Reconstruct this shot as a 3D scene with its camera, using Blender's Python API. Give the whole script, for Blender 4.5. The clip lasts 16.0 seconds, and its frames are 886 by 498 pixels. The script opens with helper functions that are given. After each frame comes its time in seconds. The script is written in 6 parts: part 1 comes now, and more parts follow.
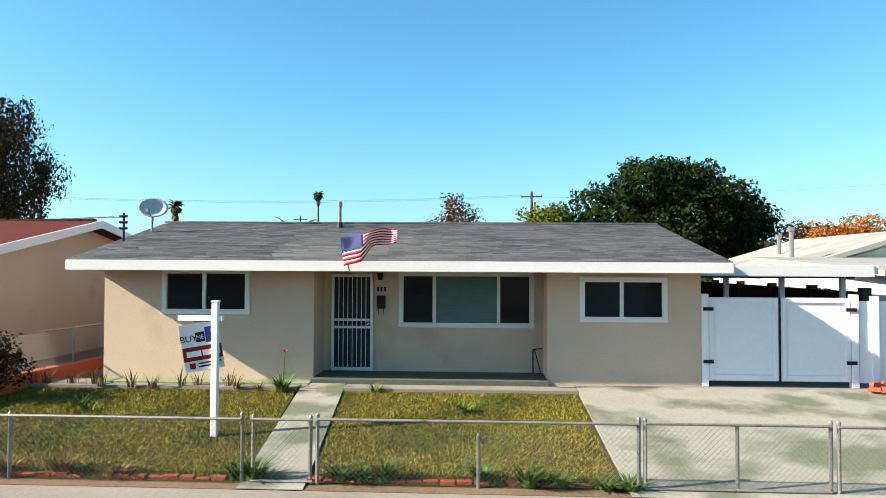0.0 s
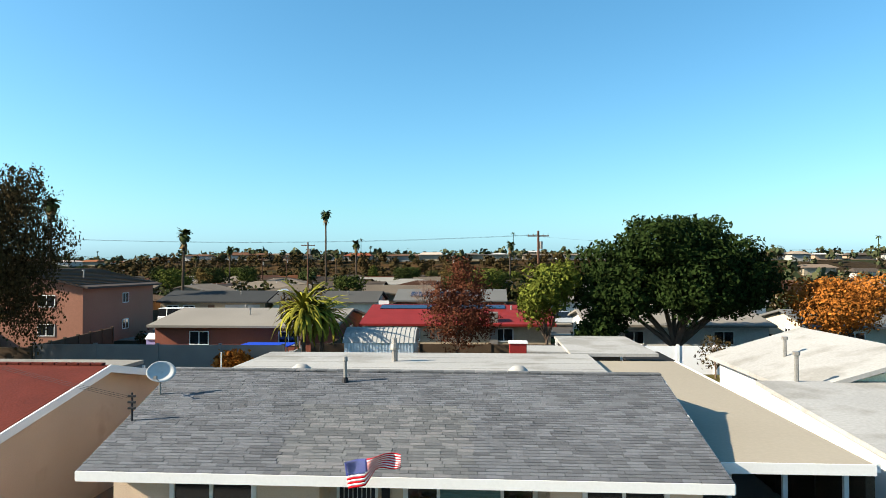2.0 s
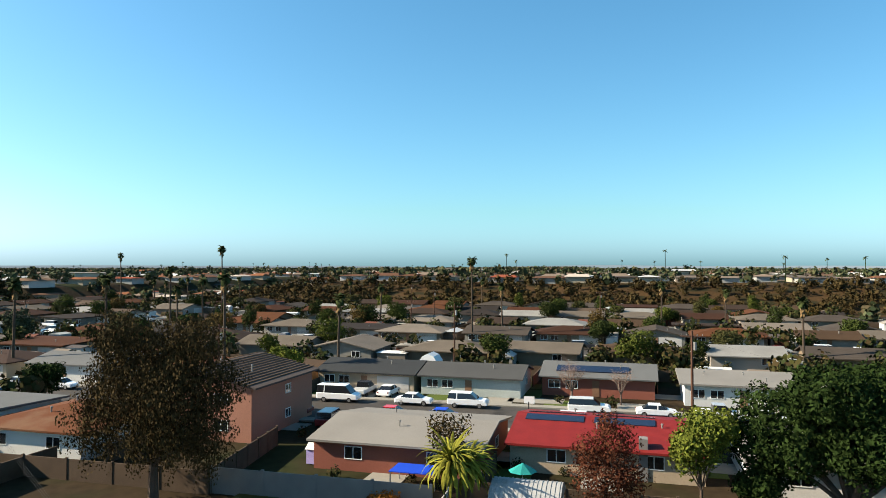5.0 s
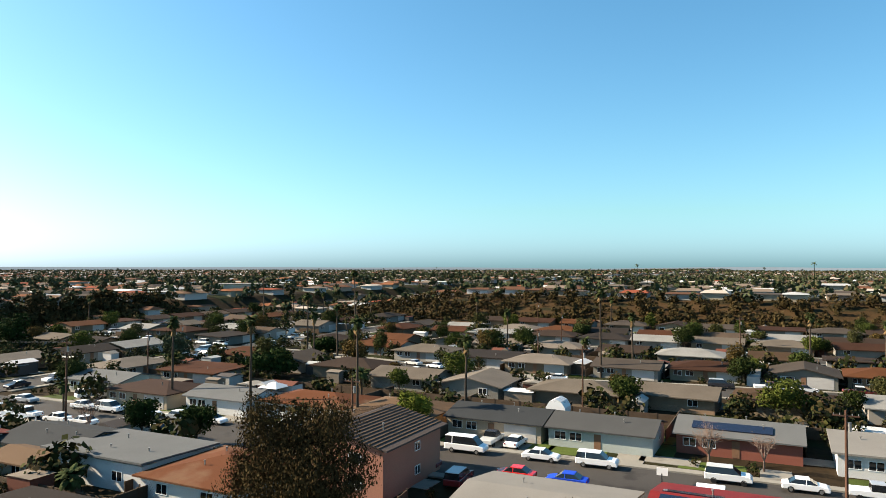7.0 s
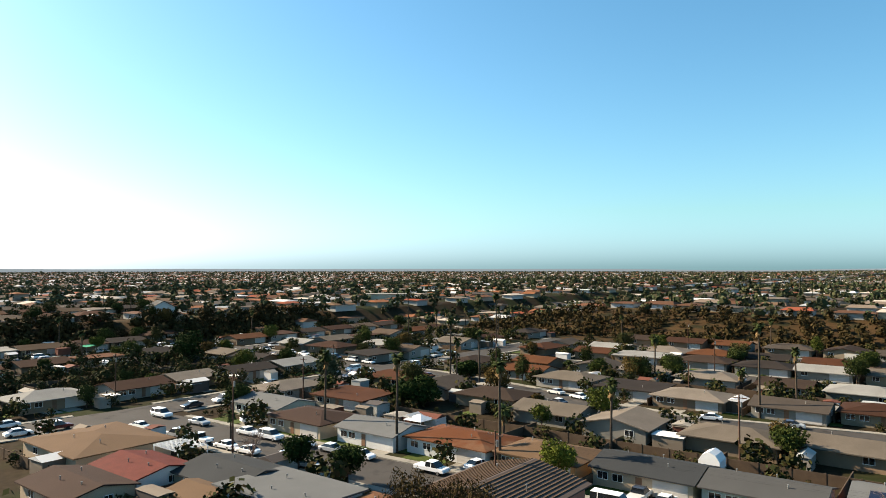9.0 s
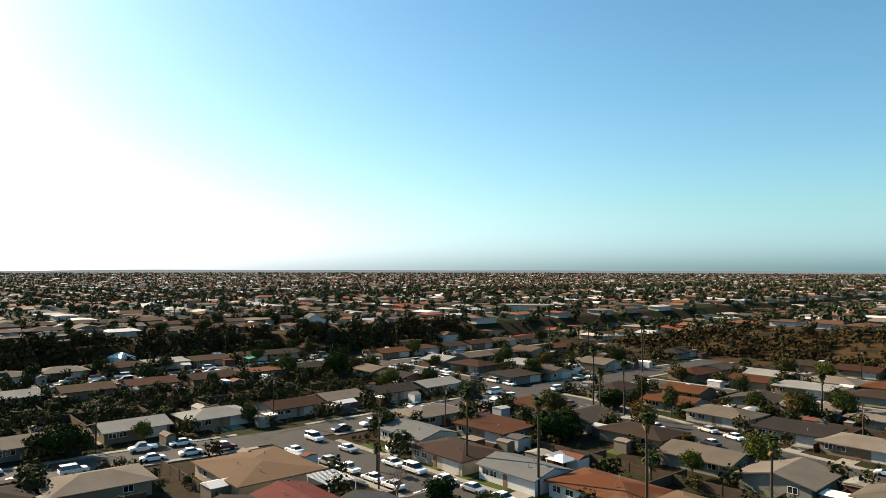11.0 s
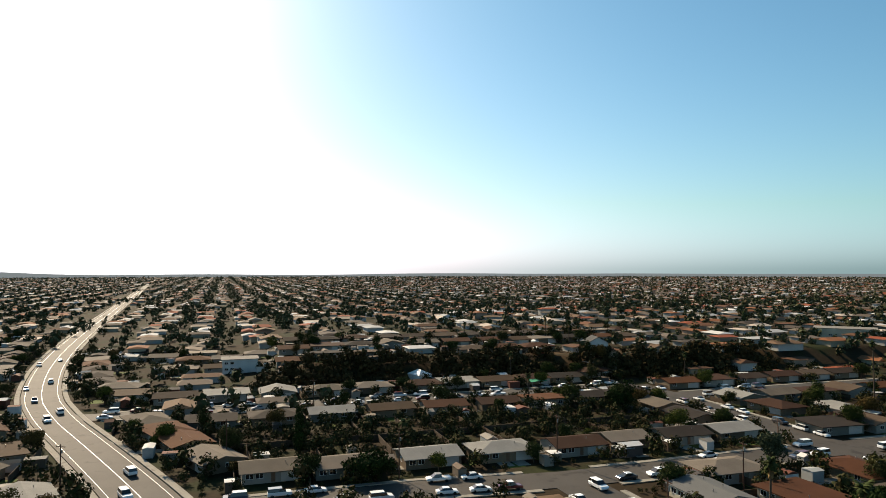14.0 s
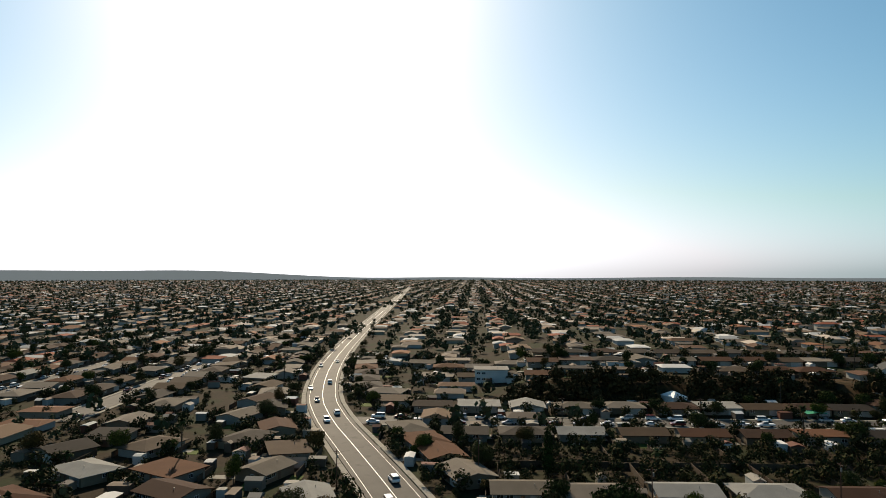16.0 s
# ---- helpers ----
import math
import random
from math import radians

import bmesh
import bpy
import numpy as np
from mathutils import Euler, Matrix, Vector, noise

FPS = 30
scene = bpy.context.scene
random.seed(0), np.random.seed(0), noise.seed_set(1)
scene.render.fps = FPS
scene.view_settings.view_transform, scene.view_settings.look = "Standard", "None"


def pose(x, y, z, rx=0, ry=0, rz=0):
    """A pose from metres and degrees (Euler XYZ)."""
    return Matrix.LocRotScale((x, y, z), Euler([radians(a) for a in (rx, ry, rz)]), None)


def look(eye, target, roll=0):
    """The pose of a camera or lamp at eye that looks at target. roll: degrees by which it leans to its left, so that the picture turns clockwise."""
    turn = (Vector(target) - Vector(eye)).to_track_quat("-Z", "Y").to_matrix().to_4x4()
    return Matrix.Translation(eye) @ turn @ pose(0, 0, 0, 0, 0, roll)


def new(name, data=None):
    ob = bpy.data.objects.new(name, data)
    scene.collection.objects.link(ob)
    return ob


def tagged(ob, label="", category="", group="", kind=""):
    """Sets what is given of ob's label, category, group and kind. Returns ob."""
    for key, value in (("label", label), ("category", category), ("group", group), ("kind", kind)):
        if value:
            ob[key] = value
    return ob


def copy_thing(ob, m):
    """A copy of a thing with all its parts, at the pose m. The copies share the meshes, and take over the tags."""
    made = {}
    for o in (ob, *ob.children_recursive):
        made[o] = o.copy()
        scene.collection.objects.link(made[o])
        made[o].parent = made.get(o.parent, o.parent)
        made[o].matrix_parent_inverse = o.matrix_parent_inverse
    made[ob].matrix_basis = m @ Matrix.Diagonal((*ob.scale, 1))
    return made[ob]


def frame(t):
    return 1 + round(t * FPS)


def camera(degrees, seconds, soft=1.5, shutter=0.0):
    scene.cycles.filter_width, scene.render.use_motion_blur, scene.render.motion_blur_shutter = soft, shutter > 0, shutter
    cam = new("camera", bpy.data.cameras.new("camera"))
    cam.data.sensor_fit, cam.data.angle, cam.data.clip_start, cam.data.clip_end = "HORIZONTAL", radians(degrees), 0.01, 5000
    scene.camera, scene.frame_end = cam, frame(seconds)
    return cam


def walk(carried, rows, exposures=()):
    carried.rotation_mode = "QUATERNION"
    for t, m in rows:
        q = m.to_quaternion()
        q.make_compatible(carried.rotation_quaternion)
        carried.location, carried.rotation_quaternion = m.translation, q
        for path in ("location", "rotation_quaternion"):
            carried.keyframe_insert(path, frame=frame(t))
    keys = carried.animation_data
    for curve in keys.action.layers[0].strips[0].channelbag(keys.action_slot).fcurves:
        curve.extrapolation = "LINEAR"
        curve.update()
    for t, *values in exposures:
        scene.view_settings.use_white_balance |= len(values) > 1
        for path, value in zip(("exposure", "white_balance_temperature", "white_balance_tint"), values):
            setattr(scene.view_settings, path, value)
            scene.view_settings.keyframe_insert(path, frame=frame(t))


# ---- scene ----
cam = camera(65.19, 16.0, soft=0.65)

PATH = [
    (0.0, pose(0.274, 0.420, 2.272, 91.475, -0.217, 3.050)),
    (0.5, pose(0.325, 0.348, 3.140, 91.451, -0.093, 3.043)),
    (1.0, pose(0.377, 0.274, 4.051, 91.407, -0.003, 3.087)),
    (1.5, pose(0.406, 0.223, 5.218, 91.378, 0.032, 3.163)),
    (2.0, pose(0.380, 0.187, 6.485, 91.386, 0.055, 3.704)),
    (2.5, pose(0.343, 0.150, 7.874, 91.398, 0.060, 4.631)),
    (3.0, pose(0.365, 0.101, 9.367, 91.375, 0.001, 5.681)),
    (3.5, pose(0.406, 0.034, 11.033, 91.394, -0.048, 7.327)),
    (4.0, pose(0.448, -0.049, 12.821, 91.384, -0.089, 9.845)),
    (4.5, pose(0.482, -0.128, 14.671, 91.409, -0.085, 12.861)),
    (5.0, pose(0.515, -0.201, 16.441, 91.424, -0.056, 15.703)),
    (5.5, pose(0.545, -0.269, 18.147, 91.443, -0.028, 18.374)),
    (6.0, pose(0.569, -0.333, 19.804, 91.463, -0.019, 20.879)),
    (6.5, pose(0.584, -0.395, 21.428, 91.470, -0.039, 23.220)),
    (7.0, pose(0.584, -0.453, 23.047, 91.470, -0.064, 26.110)),
    (7.5, pose(0.570, -0.497, 24.686, 91.482, -0.054, 28.992)),
    (8.0, pose(0.544, -0.510, 26.276, 91.471, -0.021, 31.907)),
    (8.5, pose(0.505, -0.492, 27.858, 91.474, 0.006, 34.794)),
    (9.0, pose(0.458, -0.451, 29.464, 91.515, 0.012, 37.716)),
    (9.5, pose(0.405, -0.405, 31.109, 91.527, -0.016, 40.695)),
    (10.0, pose(0.344, -0.355, 32.777, 91.529, -0.045, 43.540)),
    (10.5, pose(0.271, -0.299, 34.453, 91.533, -0.073, 46.368)),
    (11.0, pose(0.181, -0.234, 36.125, 91.539, -0.091, 49.284)),
    (11.5, pose(0.070, -0.158, 37.776, 91.564, -0.074, 52.390)),
    (12.0, pose(-0.063, -0.071, 39.382, 91.617, -0.016, 55.571)),
    (12.5, pose(-0.221, 0.016, 40.898, 91.640, 0.030, 59.084)),
    (13.0, pose(-0.413, 0.097, 42.327, 91.655, 0.046, 62.999)),
    (13.5, pose(-0.638, 0.171, 43.689, 91.674, 0.056, 67.174)),
    (14.0, pose(-0.892, 0.243, 45.007, 91.712, 0.053, 72.187)),
    (14.5, pose(-1.162, 0.326, 46.288, 91.742, 0.021, 77.294)),
    (15.0, pose(-1.440, 0.417, 47.543, 91.794, -0.012, 82.354)),
    (15.5, pose(-1.718, 0.512, 48.781, 91.859, -0.039, 87.438)),
    (16.0, pose(-1.996, 0.608, 50.006, 91.931, -0.045, 92.468)),
]
EXPOSURES = [(0.0, 1.58, 6600, 9), (2.0, 1.5, 6600, 9), (4.0, 1.4, 6600, 9), (6.5, 1.47, 6800, 11), (9.0, 1.47, 7050, 12), (12.5, 1.03, 7500, 13), (14.0, 0.86, 7450, 12), (16.0, 0.46, 7300, 10)]
walk(cam, PATH, EXPOSURES)

# ---- world, sun and exposure ----
SUN_YAW, SUN_EL = 104.5, 30.0
world = bpy.data.worlds.new("sky")
scene.world = world
world.use_nodes = True
wn = world.node_tree
sky = wn.nodes.new("ShaderNodeTexSky")
sky.sky_type = "NISHITA"
sky.sun_disc = False
sky.sun_elevation = radians(SUN_EL)
sky.sun_rotation = radians(-SUN_YAW)
sky.air_density, sky.dust_density, sky.ozone_density = 1.0, 1.0, 2.0
sep, com = wn.nodes.new("ShaderNodeSeparateColor"), wn.nodes.new("ShaderNodeCombineColor")
wn.links.new(sky.outputs[0], sep.inputs[0])


def wmath(op, a, b):
    n = wn.nodes.new("ShaderNodeMath")
    n.operation = op
    for i, v in enumerate((a, b)):
        if isinstance(v, (int, float)):
            n.inputs[i].default_value = v
        else:
            wn.links.new(v, n.inputs[i])
    return n.outputs[0]


# a clear sea-air sky: little red, pale towards the horizon
sky_g = sep.outputs[1]
wn.links.new(wmath("MINIMUM", wmath("MULTIPLY", sep.outputs[0], wmath("ADD", wmath("MULTIPLY", sky_g, 0.045), 0.42)), wmath("MULTIPLY", sky_g, 0.95)), com.inputs[0])
wn.links.new(sky_g, com.inputs[1])
wn.links.new(wmath("MAXIMUM", wmath("MULTIPLY", sep.outputs[2], 1.12), wmath("MULTIPLY", sky_g, 1.14)), com.inputs[2])
wn.links.new(com.outputs[0], wn.nodes["Background"].inputs[0])
wn.nodes["Background"].inputs[1].default_value = 0.071
sun = new("sun", bpy.data.lights.new("sun", "SUN"))
sun.data.energy, sun.data.angle, sun.data.color = 5.0, radians(0.6), (1.0, 0.88, 0.70)
s_dir = Vector((-math.sin(radians(SUN_YAW)) * math.cos(radians(SUN_EL)), math.cos(radians(SUN_YAW)) * math.cos(radians(SUN_EL)), math.sin(radians(SUN_EL))))
sun.matrix_world = look((0, 0, 60), Vector((0, 0, 60)) - s_dir)


# ---- materials ----
def mat(name, col, rough=0.85, s1=0.8, s2=18.0, amt=0.25, bump=0.25, metal=0.0, rnd=None, island=0.0, spec=0.1, stain=None):
    m = bpy.data.materials.new(name)
    m.use_nodes = True
    nt = m.node_tree
    L, N = nt.links.new, nt.nodes.new
    b = nt.nodes["Principled BSDF"]
    b.inputs["Roughness"].default_value = rough
    b.inputs["Metallic"].default_value = metal
    b.inputs["Specular IOR Level"].default_value = spec
    tc = N("ShaderNodeTexCoord")
    n1, n2 = N("ShaderNodeTexNoise"), N("ShaderNodeTexNoise")
    n1.inputs["Scale"].default_value, n2.inputs["Scale"].default_value = s1, s2
    n1.inputs["Detail"].default_value, n2.inputs["Detail"].default_value = 4, 3
    L(tc.outputs["Object"], n1.inputs["Vector"])
    L(tc.outputs["Object"], n2.inputs["Vector"])
    add = N("ShaderNodeMath"); add.operation = "ADD"
    L(n1.outputs["Fac"], add.inputs[0]); L(n2.outputs["Fac"], add.inputs[1])
    last = add.outputs[0]
    if island:
        g = N("ShaderNodeNewGeometry")
        mi = N("ShaderNodeMath"); mi.operation = "MULTIPLY_ADD"
        L(g.outputs["Random Per Island"], mi.inputs[0]); mi.inputs[1].default_value = island
        L(last, mi.inputs[2]); last = mi.outputs[0]
        off = island / 2
    else:
        off = 0.0
    mr = N("ShaderNodeMapRange")
    L(last, mr.inputs["Value"])
    mr.inputs["From Min"].default_value, mr.inputs["From Max"].default_value = 0.55 + off, 1.45 + off
    mr.inputs["To Min"].default_value, mr.inputs["To Max"].default_value = 1 - amt, 1 + amt
    if rnd:
        oi = N("ShaderNodeObjectInfo")
        rp = N("ShaderNodeValToRGB"); rp.color_ramp.interpolation = "CONSTANT"
        while len(rp.color_ramp.elements) < len(rnd):
            rp.color_ramp.elements.new(0.5)
        for i, c in enumerate(rnd):
            rp.color_ramp.elements[i].position = i / len(rnd)
            rp.color_ramp.elements[i].color = (*c, 1)
        L(oi.outputs["Random"], rp.inputs["Fac"])
        cs = rp.outputs["Color"]
    else:
        rg = N("ShaderNodeRGB"); rg.outputs[0].default_value = (*col, 1)
        cs = rg.outputs[0]
    if stain:
        n3 = N("ShaderNodeTexNoise"); n3.inputs["Scale"].default_value = stain[1]; n3.inputs["Detail"].default_value = 5
        L(tc.outputs["Object"], n3.inputs["Vector"])
        sr = N("ShaderNodeMapRange"); sr.inputs["From Min"].default_value, sr.inputs["From Max"].default_value = stain[2], stain[2] + 0.12
        L(n3.outputs["Fac"], sr.inputs["Value"])
        mx0 = N("ShaderNodeMix"); mx0.data_type = "RGBA"
        L(sr.outputs[0], mx0.inputs["Factor"]); L(cs, mx0.inputs["A"]); mx0.inputs["B"].default_value = (*stain[0], 1)
        cs = mx0.outputs["Result"]
    mx = N("ShaderNodeVectorMath"); mx.operation = "SCALE"
    L(cs, mx.inputs[0]); L(mr.outputs[0], mx.inputs["Scale"])
    L(mx.outputs[0], b.inputs["Base Color"])
    if bump:
        bp = N("ShaderNodeBump"); bp.inputs["Strength"].default_value = bump; bp.inputs["Distance"].default_value = 0.02
        L(n2.outputs["Fac"], bp.inputs["Height"]); L(bp.outputs[0], b.inputs["Normal"])
    return m


def leafmat(name, cols, rough=0.85):
    m = mat(name, cols[0], rough, 0.5, 6, 0.5, 0, rnd=cols if len(cols) > 1 else None, island=0.7, spec=0.03)
    b = m.node_tree.nodes["Principled BSDF"]
    b.inputs["Subsurface Weight"].default_value = 0.0
    return m


M = {}
M["stucco"] = mat("stucco", (0.55, 0.43, 0.325), 0.95, 0.6, 48, 0.12, 0.7, stain=((0.46, 0.35, 0.26), 0.8, 0.58))
M["white"] = mat("white_paint", (0.66, 0.66, 0.645), 0.5, 0.7, 20, 0.06, 0.1)
M["vinyl"] = mat("white_vinyl", (0.73, 0.74, 0.75), 0.4, 0.5, 12, 0.05, 0.05)
M["glass"] = mat("dark_glass", (0.012, 0.014, 0.016), 0.06, 1, 5, 0.2, 0, spec=0.6)
M["blind"] = mat("window_blind", (0.10, 0.17, 0.16), 0.35, 1, 8, 0.15, 0.1)
M["black"] = mat("black_metal", (0.02, 0.02, 0.022), 0.5, 2, 30, 0.2, 0.1)
M["galv"] = mat("galvanised_steel", (0.24, 0.235, 0.22), 0.55, 3, 40, 0.35, 0.2, metal=0.5, stain=((0.16, 0.10, 0.06), 6, 0.6))
M["shingle"] = mat("asphalt_shingle", (0.112, 0.118, 0.130), 0.95, 0.5, 60, 0.3, 0.9, island=0.75, spec=0.12)
M["shingle_one"] = mat("asphalt_shingle_tab", (0, 0, 0), 0.95, 0.5, 60, 0.2, 0.8, rnd=[(0.095, 0.10, 0.105), (0.12, 0.125, 0.13), (0.14, 0.145, 0.15), (0.105, 0.11, 0.115), (0.155, 0.155, 0.16)])
M["whiteroof"] = mat("white_roll_roofing", (0.29, 0.288, 0.277), 0.7, 0.25, 10, 0.2, 0.25, stain=((0.215, 0.21, 0.195), 0.5, 0.52))
M["canopy"] = mat("beige_canopy_sheet", (0.27, 0.24, 0.19), 0.7, 0.3, 10, 0.1, 0.2)
M["greyroll"] = mat("grey_roll_roofing", (0.20, 0.19, 0.17), 0.8, 0.25, 10, 0.2, 0.3, stain=((0.14, 0.133, 0.12), 0.4, 0.52))
M["redtile"] = mat("red_clay_roof", (0.085, 0.016, 0.010), 0.8, 0.8, 14, 0.3, 0.5)
M["redpaint"] = mat("red_paint", (0.16, 0.016, 0.014), 0.6, 1, 14, 0.25, 0.2)
M["brick"] = mat("red_brick", (0.40, 0.10, 0.06), 0.9, 2, 30, 0.3, 0.5)
M["drive"] = mat("stained_concrete", (0.27, 0.265, 0.23), 0.9, 0.7, 20, 0.2, 0.4, stain=((0.115, 0.13, 0.09), 0.7, 0.47))
M["concrete"] = mat("concrete", (0.22, 0.205, 0.175), 0.9, 0.5, 20, 0.18, 0.4, stain=((0.14, 0.13, 0.108), 0.45, 0.57))
M["asphalt"] = mat("asphalt", (0.050, 0.045, 0.040), 0.8, 0.12, 12, 0.25, 0.3, stain=((0.031, 0.028, 0.025), 0.3, 0.58), spec=0.12)
M["lawn"] = mat("dry_lawn_soil", (0.068, 0.058, 0.015), 0.95, 0.6, 22, 0.4, 0.9, stain=((0.055, 0.07, 0.012), 0.7, 0.52), spec=0.08)
M["grass"] = mat("grass_blades", (0.205, 0.175, 0.03), 0.8, 0.7, 4, 0.25, 0, island=0.22, stain=((0.075, 0.10, 0.016), 0.6, 0.50), spec=0.1)
M["soil"] = mat("bare_soil", (0.15, 0.105, 0.07), 0.95, 0.8, 20, 0.35, 0.6)
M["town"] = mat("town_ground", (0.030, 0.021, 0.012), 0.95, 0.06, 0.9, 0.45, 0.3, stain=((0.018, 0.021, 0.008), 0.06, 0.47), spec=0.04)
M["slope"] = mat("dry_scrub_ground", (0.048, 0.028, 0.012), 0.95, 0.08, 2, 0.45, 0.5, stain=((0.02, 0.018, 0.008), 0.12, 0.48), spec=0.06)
M["block"] = mat("grey_block_wall", (0.17, 0.16, 0.15), 0.95, 0.7, 20, 0.2, 0.6)
M["bark"] = mat("bark", (0.085, 0.06, 0.045), 0.95, 2, 14, 0.35, 0.8)
M["palmbark"] = mat("palm_bark", (0.06, 0.045, 0.033), 0.95, 2, 10, 0.3, 0.8)
M["polewood"] = mat("weathered_pole_wood", (0.085, 0.045, 0.03), 0.9, 1, 20, 0.3, 0.4)
M["wire"] = mat("black_cable", (0.02, 0.02, 0.02), 0.6, 1, 5, 0.1, 0)
M["solar"] = mat("solar_panel", (0.012, 0.015, 0.03), 0.15, 1, 8, 0.2, 0, spec=0.6)
M["rubber"] = mat("tyre_rubber", (0.018, 0.018, 0.018), 0.8, 3, 30, 0.2, 0.1)
M["chrome"] = mat("wheel_rim", (0.5, 0.5, 0.5), 0.3, 3, 20, 0.1, 0, metal=0.9)
M["carpaint"] = mat("car_paint", (0, 0, 0), 0.22, 1, 6, 0.05, 0, rnd=[(0.75, 0.75, 0.74), (0.72, 0.72, 0.72), (0.03, 0.03, 0.035), (0.33, 0.34, 0.35), (0.75, 0.75, 0.73), (0.05, 0.06, 0.09), (0.12, 0.02, 0.02), (0.5, 0.5, 0.48)], spec=0.6)
M["redcar"] = mat("red_car_paint", (0.55, 0.015, 0.01), 0.22, 1, 6, 0.06, 0, spec=0.6)
M["bluecar"] = mat("blue_car_cover", (0.015, 0.06, 0.45), 0.45, 1, 6, 0.1, 0.1)
M["whitecar"] = mat("white_car_paint", (0.78, 0.78, 0.77), 0.22, 1, 6, 0.04, 0, spec=0.6)
M["roofs"] = mat("town_roofs", (0, 0, 0), 0.9, 0.25, 9, 0.28, 0.5, rnd=[(0.034, 0.023, 0.017), (0.055, 0.022, 0.011), (0.071, 0.050, 0.035), (0.076, 0.030, 0.013), (0.025, 0.020, 0.017), (0.052, 0.032, 0.019), (0.099, 0.082, 0.064), (0.052, 0.042, 0.034), (0.038, 0.018, 0.011), (0.136, 0.114, 0.092), (0.19, 0.185, 0.17)], spec=0.06)
M["walls"] = mat("town_walls", (0, 0, 0), 0.95, 0.4, 12, 0.1, 0.4, rnd=[(0.202, 0.161, 0.111), (0.250, 0.225, 0.191), (0.154, 0.116, 0.080), (0.184, 0.171, 0.145), (0.213, 0.143, 0.093), (0.264, 0.242, 0.209), (0.139, 0.137, 0.117)], spec=0.12)
M["doorp"] = mat("door_paint", (0.18, 0.10, 0.06), 0.6, 1, 14, 0.2, 0.2)
M["gdoor"] = mat("garage_paint", (0.42, 0.40, 0.37), 0.6, 1, 14, 0.08, 0.2)
M["farroof"] = mat("far_roofs", (0.25, 0.22, 0.20), 0.9, 0.05, 3, 0.1, 0, island=1.0, spec=0.08)
M["fence"] = mat("weathered_boards", (0.075, 0.052, 0.035), 0.95, 0.8, 20, 0.3, 0.4)
M["leafA"] = leafmat("town_leaves", [(0.034, 0.045, 0.011), (0.024, 0.032, 0.009), (0.055, 0.066, 0.013), (0.045, 0.045, 0.016), (0.03, 0.04, 0.012), (0.075, 0.05, 0.016)])
M["leafFar"] = leafmat("far_leaves", [(0.04, 0.047, 0.012)])
M["ficus"] = leafmat("dark_ficus_leaves", [(0.016, 0.028, 0.007)])
M["pepper"] = leafmat("dusky_leaves", [(0.046, 0.032, 0.013)])
M["euca"] = leafmat("grey_green_leaves", [(0.045, 0.055, 0.03)])
M["orange"] = leafmat("autumn_orange_leaves", [(0.24, 0.085, 0.016)])
M["rust"] = leafmat("rust_red_leaves", [(0.075, 0.026, 0.014)])
M["yellow"] = leafmat("yellow_green_leaves", [(0.16, 0.155, 0.022)])
M["lime"] = leafmat("lime_leaves", [(0.085, 0.10, 0.016)])
M["palmleaf"] = leafmat("palm_leaves", [(0.038, 0.049, 0.017)])
M["palmdry"] = leafmat("dry_palm_skirt", [(0.13, 0.085, 0.04)])
M["scrub"] = leafmat("scrub_leaves", [(0.042, 0.030, 0.012)])
M["twig"] = mat("bare_twigs", (0.16, 0.11, 0.085), 0.9, 2, 10, 0.3, 0)


# ---- building blocks ----
def box(bm, x0, x1, y0, y1, z0, z1):
    v = [bm.verts.new((x, y, z)) for z in (z0, z1) for y in (y0, y1) for x in (x0, x1)]
    for f in ((0, 2, 3, 1), (4, 5, 7, 6), (0, 1, 5, 4), (2, 6, 7, 3), (0, 4, 6, 2), (1, 3, 7, 5)):
        bm.faces.new([v[i] for i in f])
    return v


def prism(bm, pts, n):
    """A closed solid between a ring of points and the same ring moved by n."""
    a = [bm.verts.new(p) for p in pts]
    b = [bm.verts.new(Vector(p) + Vector(n)) for p in pts]
    k = len(a)
    bm.faces.new(a[::-1]); bm.faces.new(b)
    for i in range(k):
        bm.faces.new((a[i], a[(i + 1) % k], b[(i + 1) % k], b[i]))


def tube(bm, p, q, r0, r1=None, n=6):
    p, q = Vector(p), Vector(q)
    r1 = r0 if r1 is None else r1
    d = (q - p).normalized()
    u = d.orthogonal().normalized(); w = d.cross(u)
    rings = []
    for c, r in ((p, r0), (q, r1)):
        rings.append([bm.verts.new(c + (u * math.cos(2 * math.pi * i / n) + w * math.sin(2 * math.pi * i / n)) * r) for i in range(n)])
    for i in range(n):
        bm.faces.new((rings[0][i], rings[0][(i + 1) % n], rings[1][(i + 1) % n], rings[1][i]))
    if n > 2:
        bm.faces.new(rings[0][::-1]); bm.faces.new(rings[1])


def mesh_of(bm, name, material, smooth=False, bevel=0.0):
    if bevel:
        bmesh.ops.bevel(bm, geom=list(bm.edges), offset=bevel, segments=1, affect="EDGES")
    bmesh.ops.recalc_face_normals(bm, faces=bm.faces)
    me = bpy.data.meshes.new(name)
    bm.to_mesh(me); bm.free()
    me.materials.append(material)
    if smooth:
        me.shade_smooth()
    return me


def part(name, bm, material, parent, label="", smooth=False, bevel=0.0):
    me = bm if isinstance(bm, bpy.types.Mesh) else mesh_of(bm, name, material, smooth, bevel)
    ob = new(name, me)
    ob.parent = parent
    if label:
        ob["label"] = label
    return ob


def thing(name, bm, material, label, category, group="", kind="", smooth=False, bevel=0.0):
    return tagged(new(name, mesh_of(bm, name, material, smooth, bevel)), label, category, group, kind)


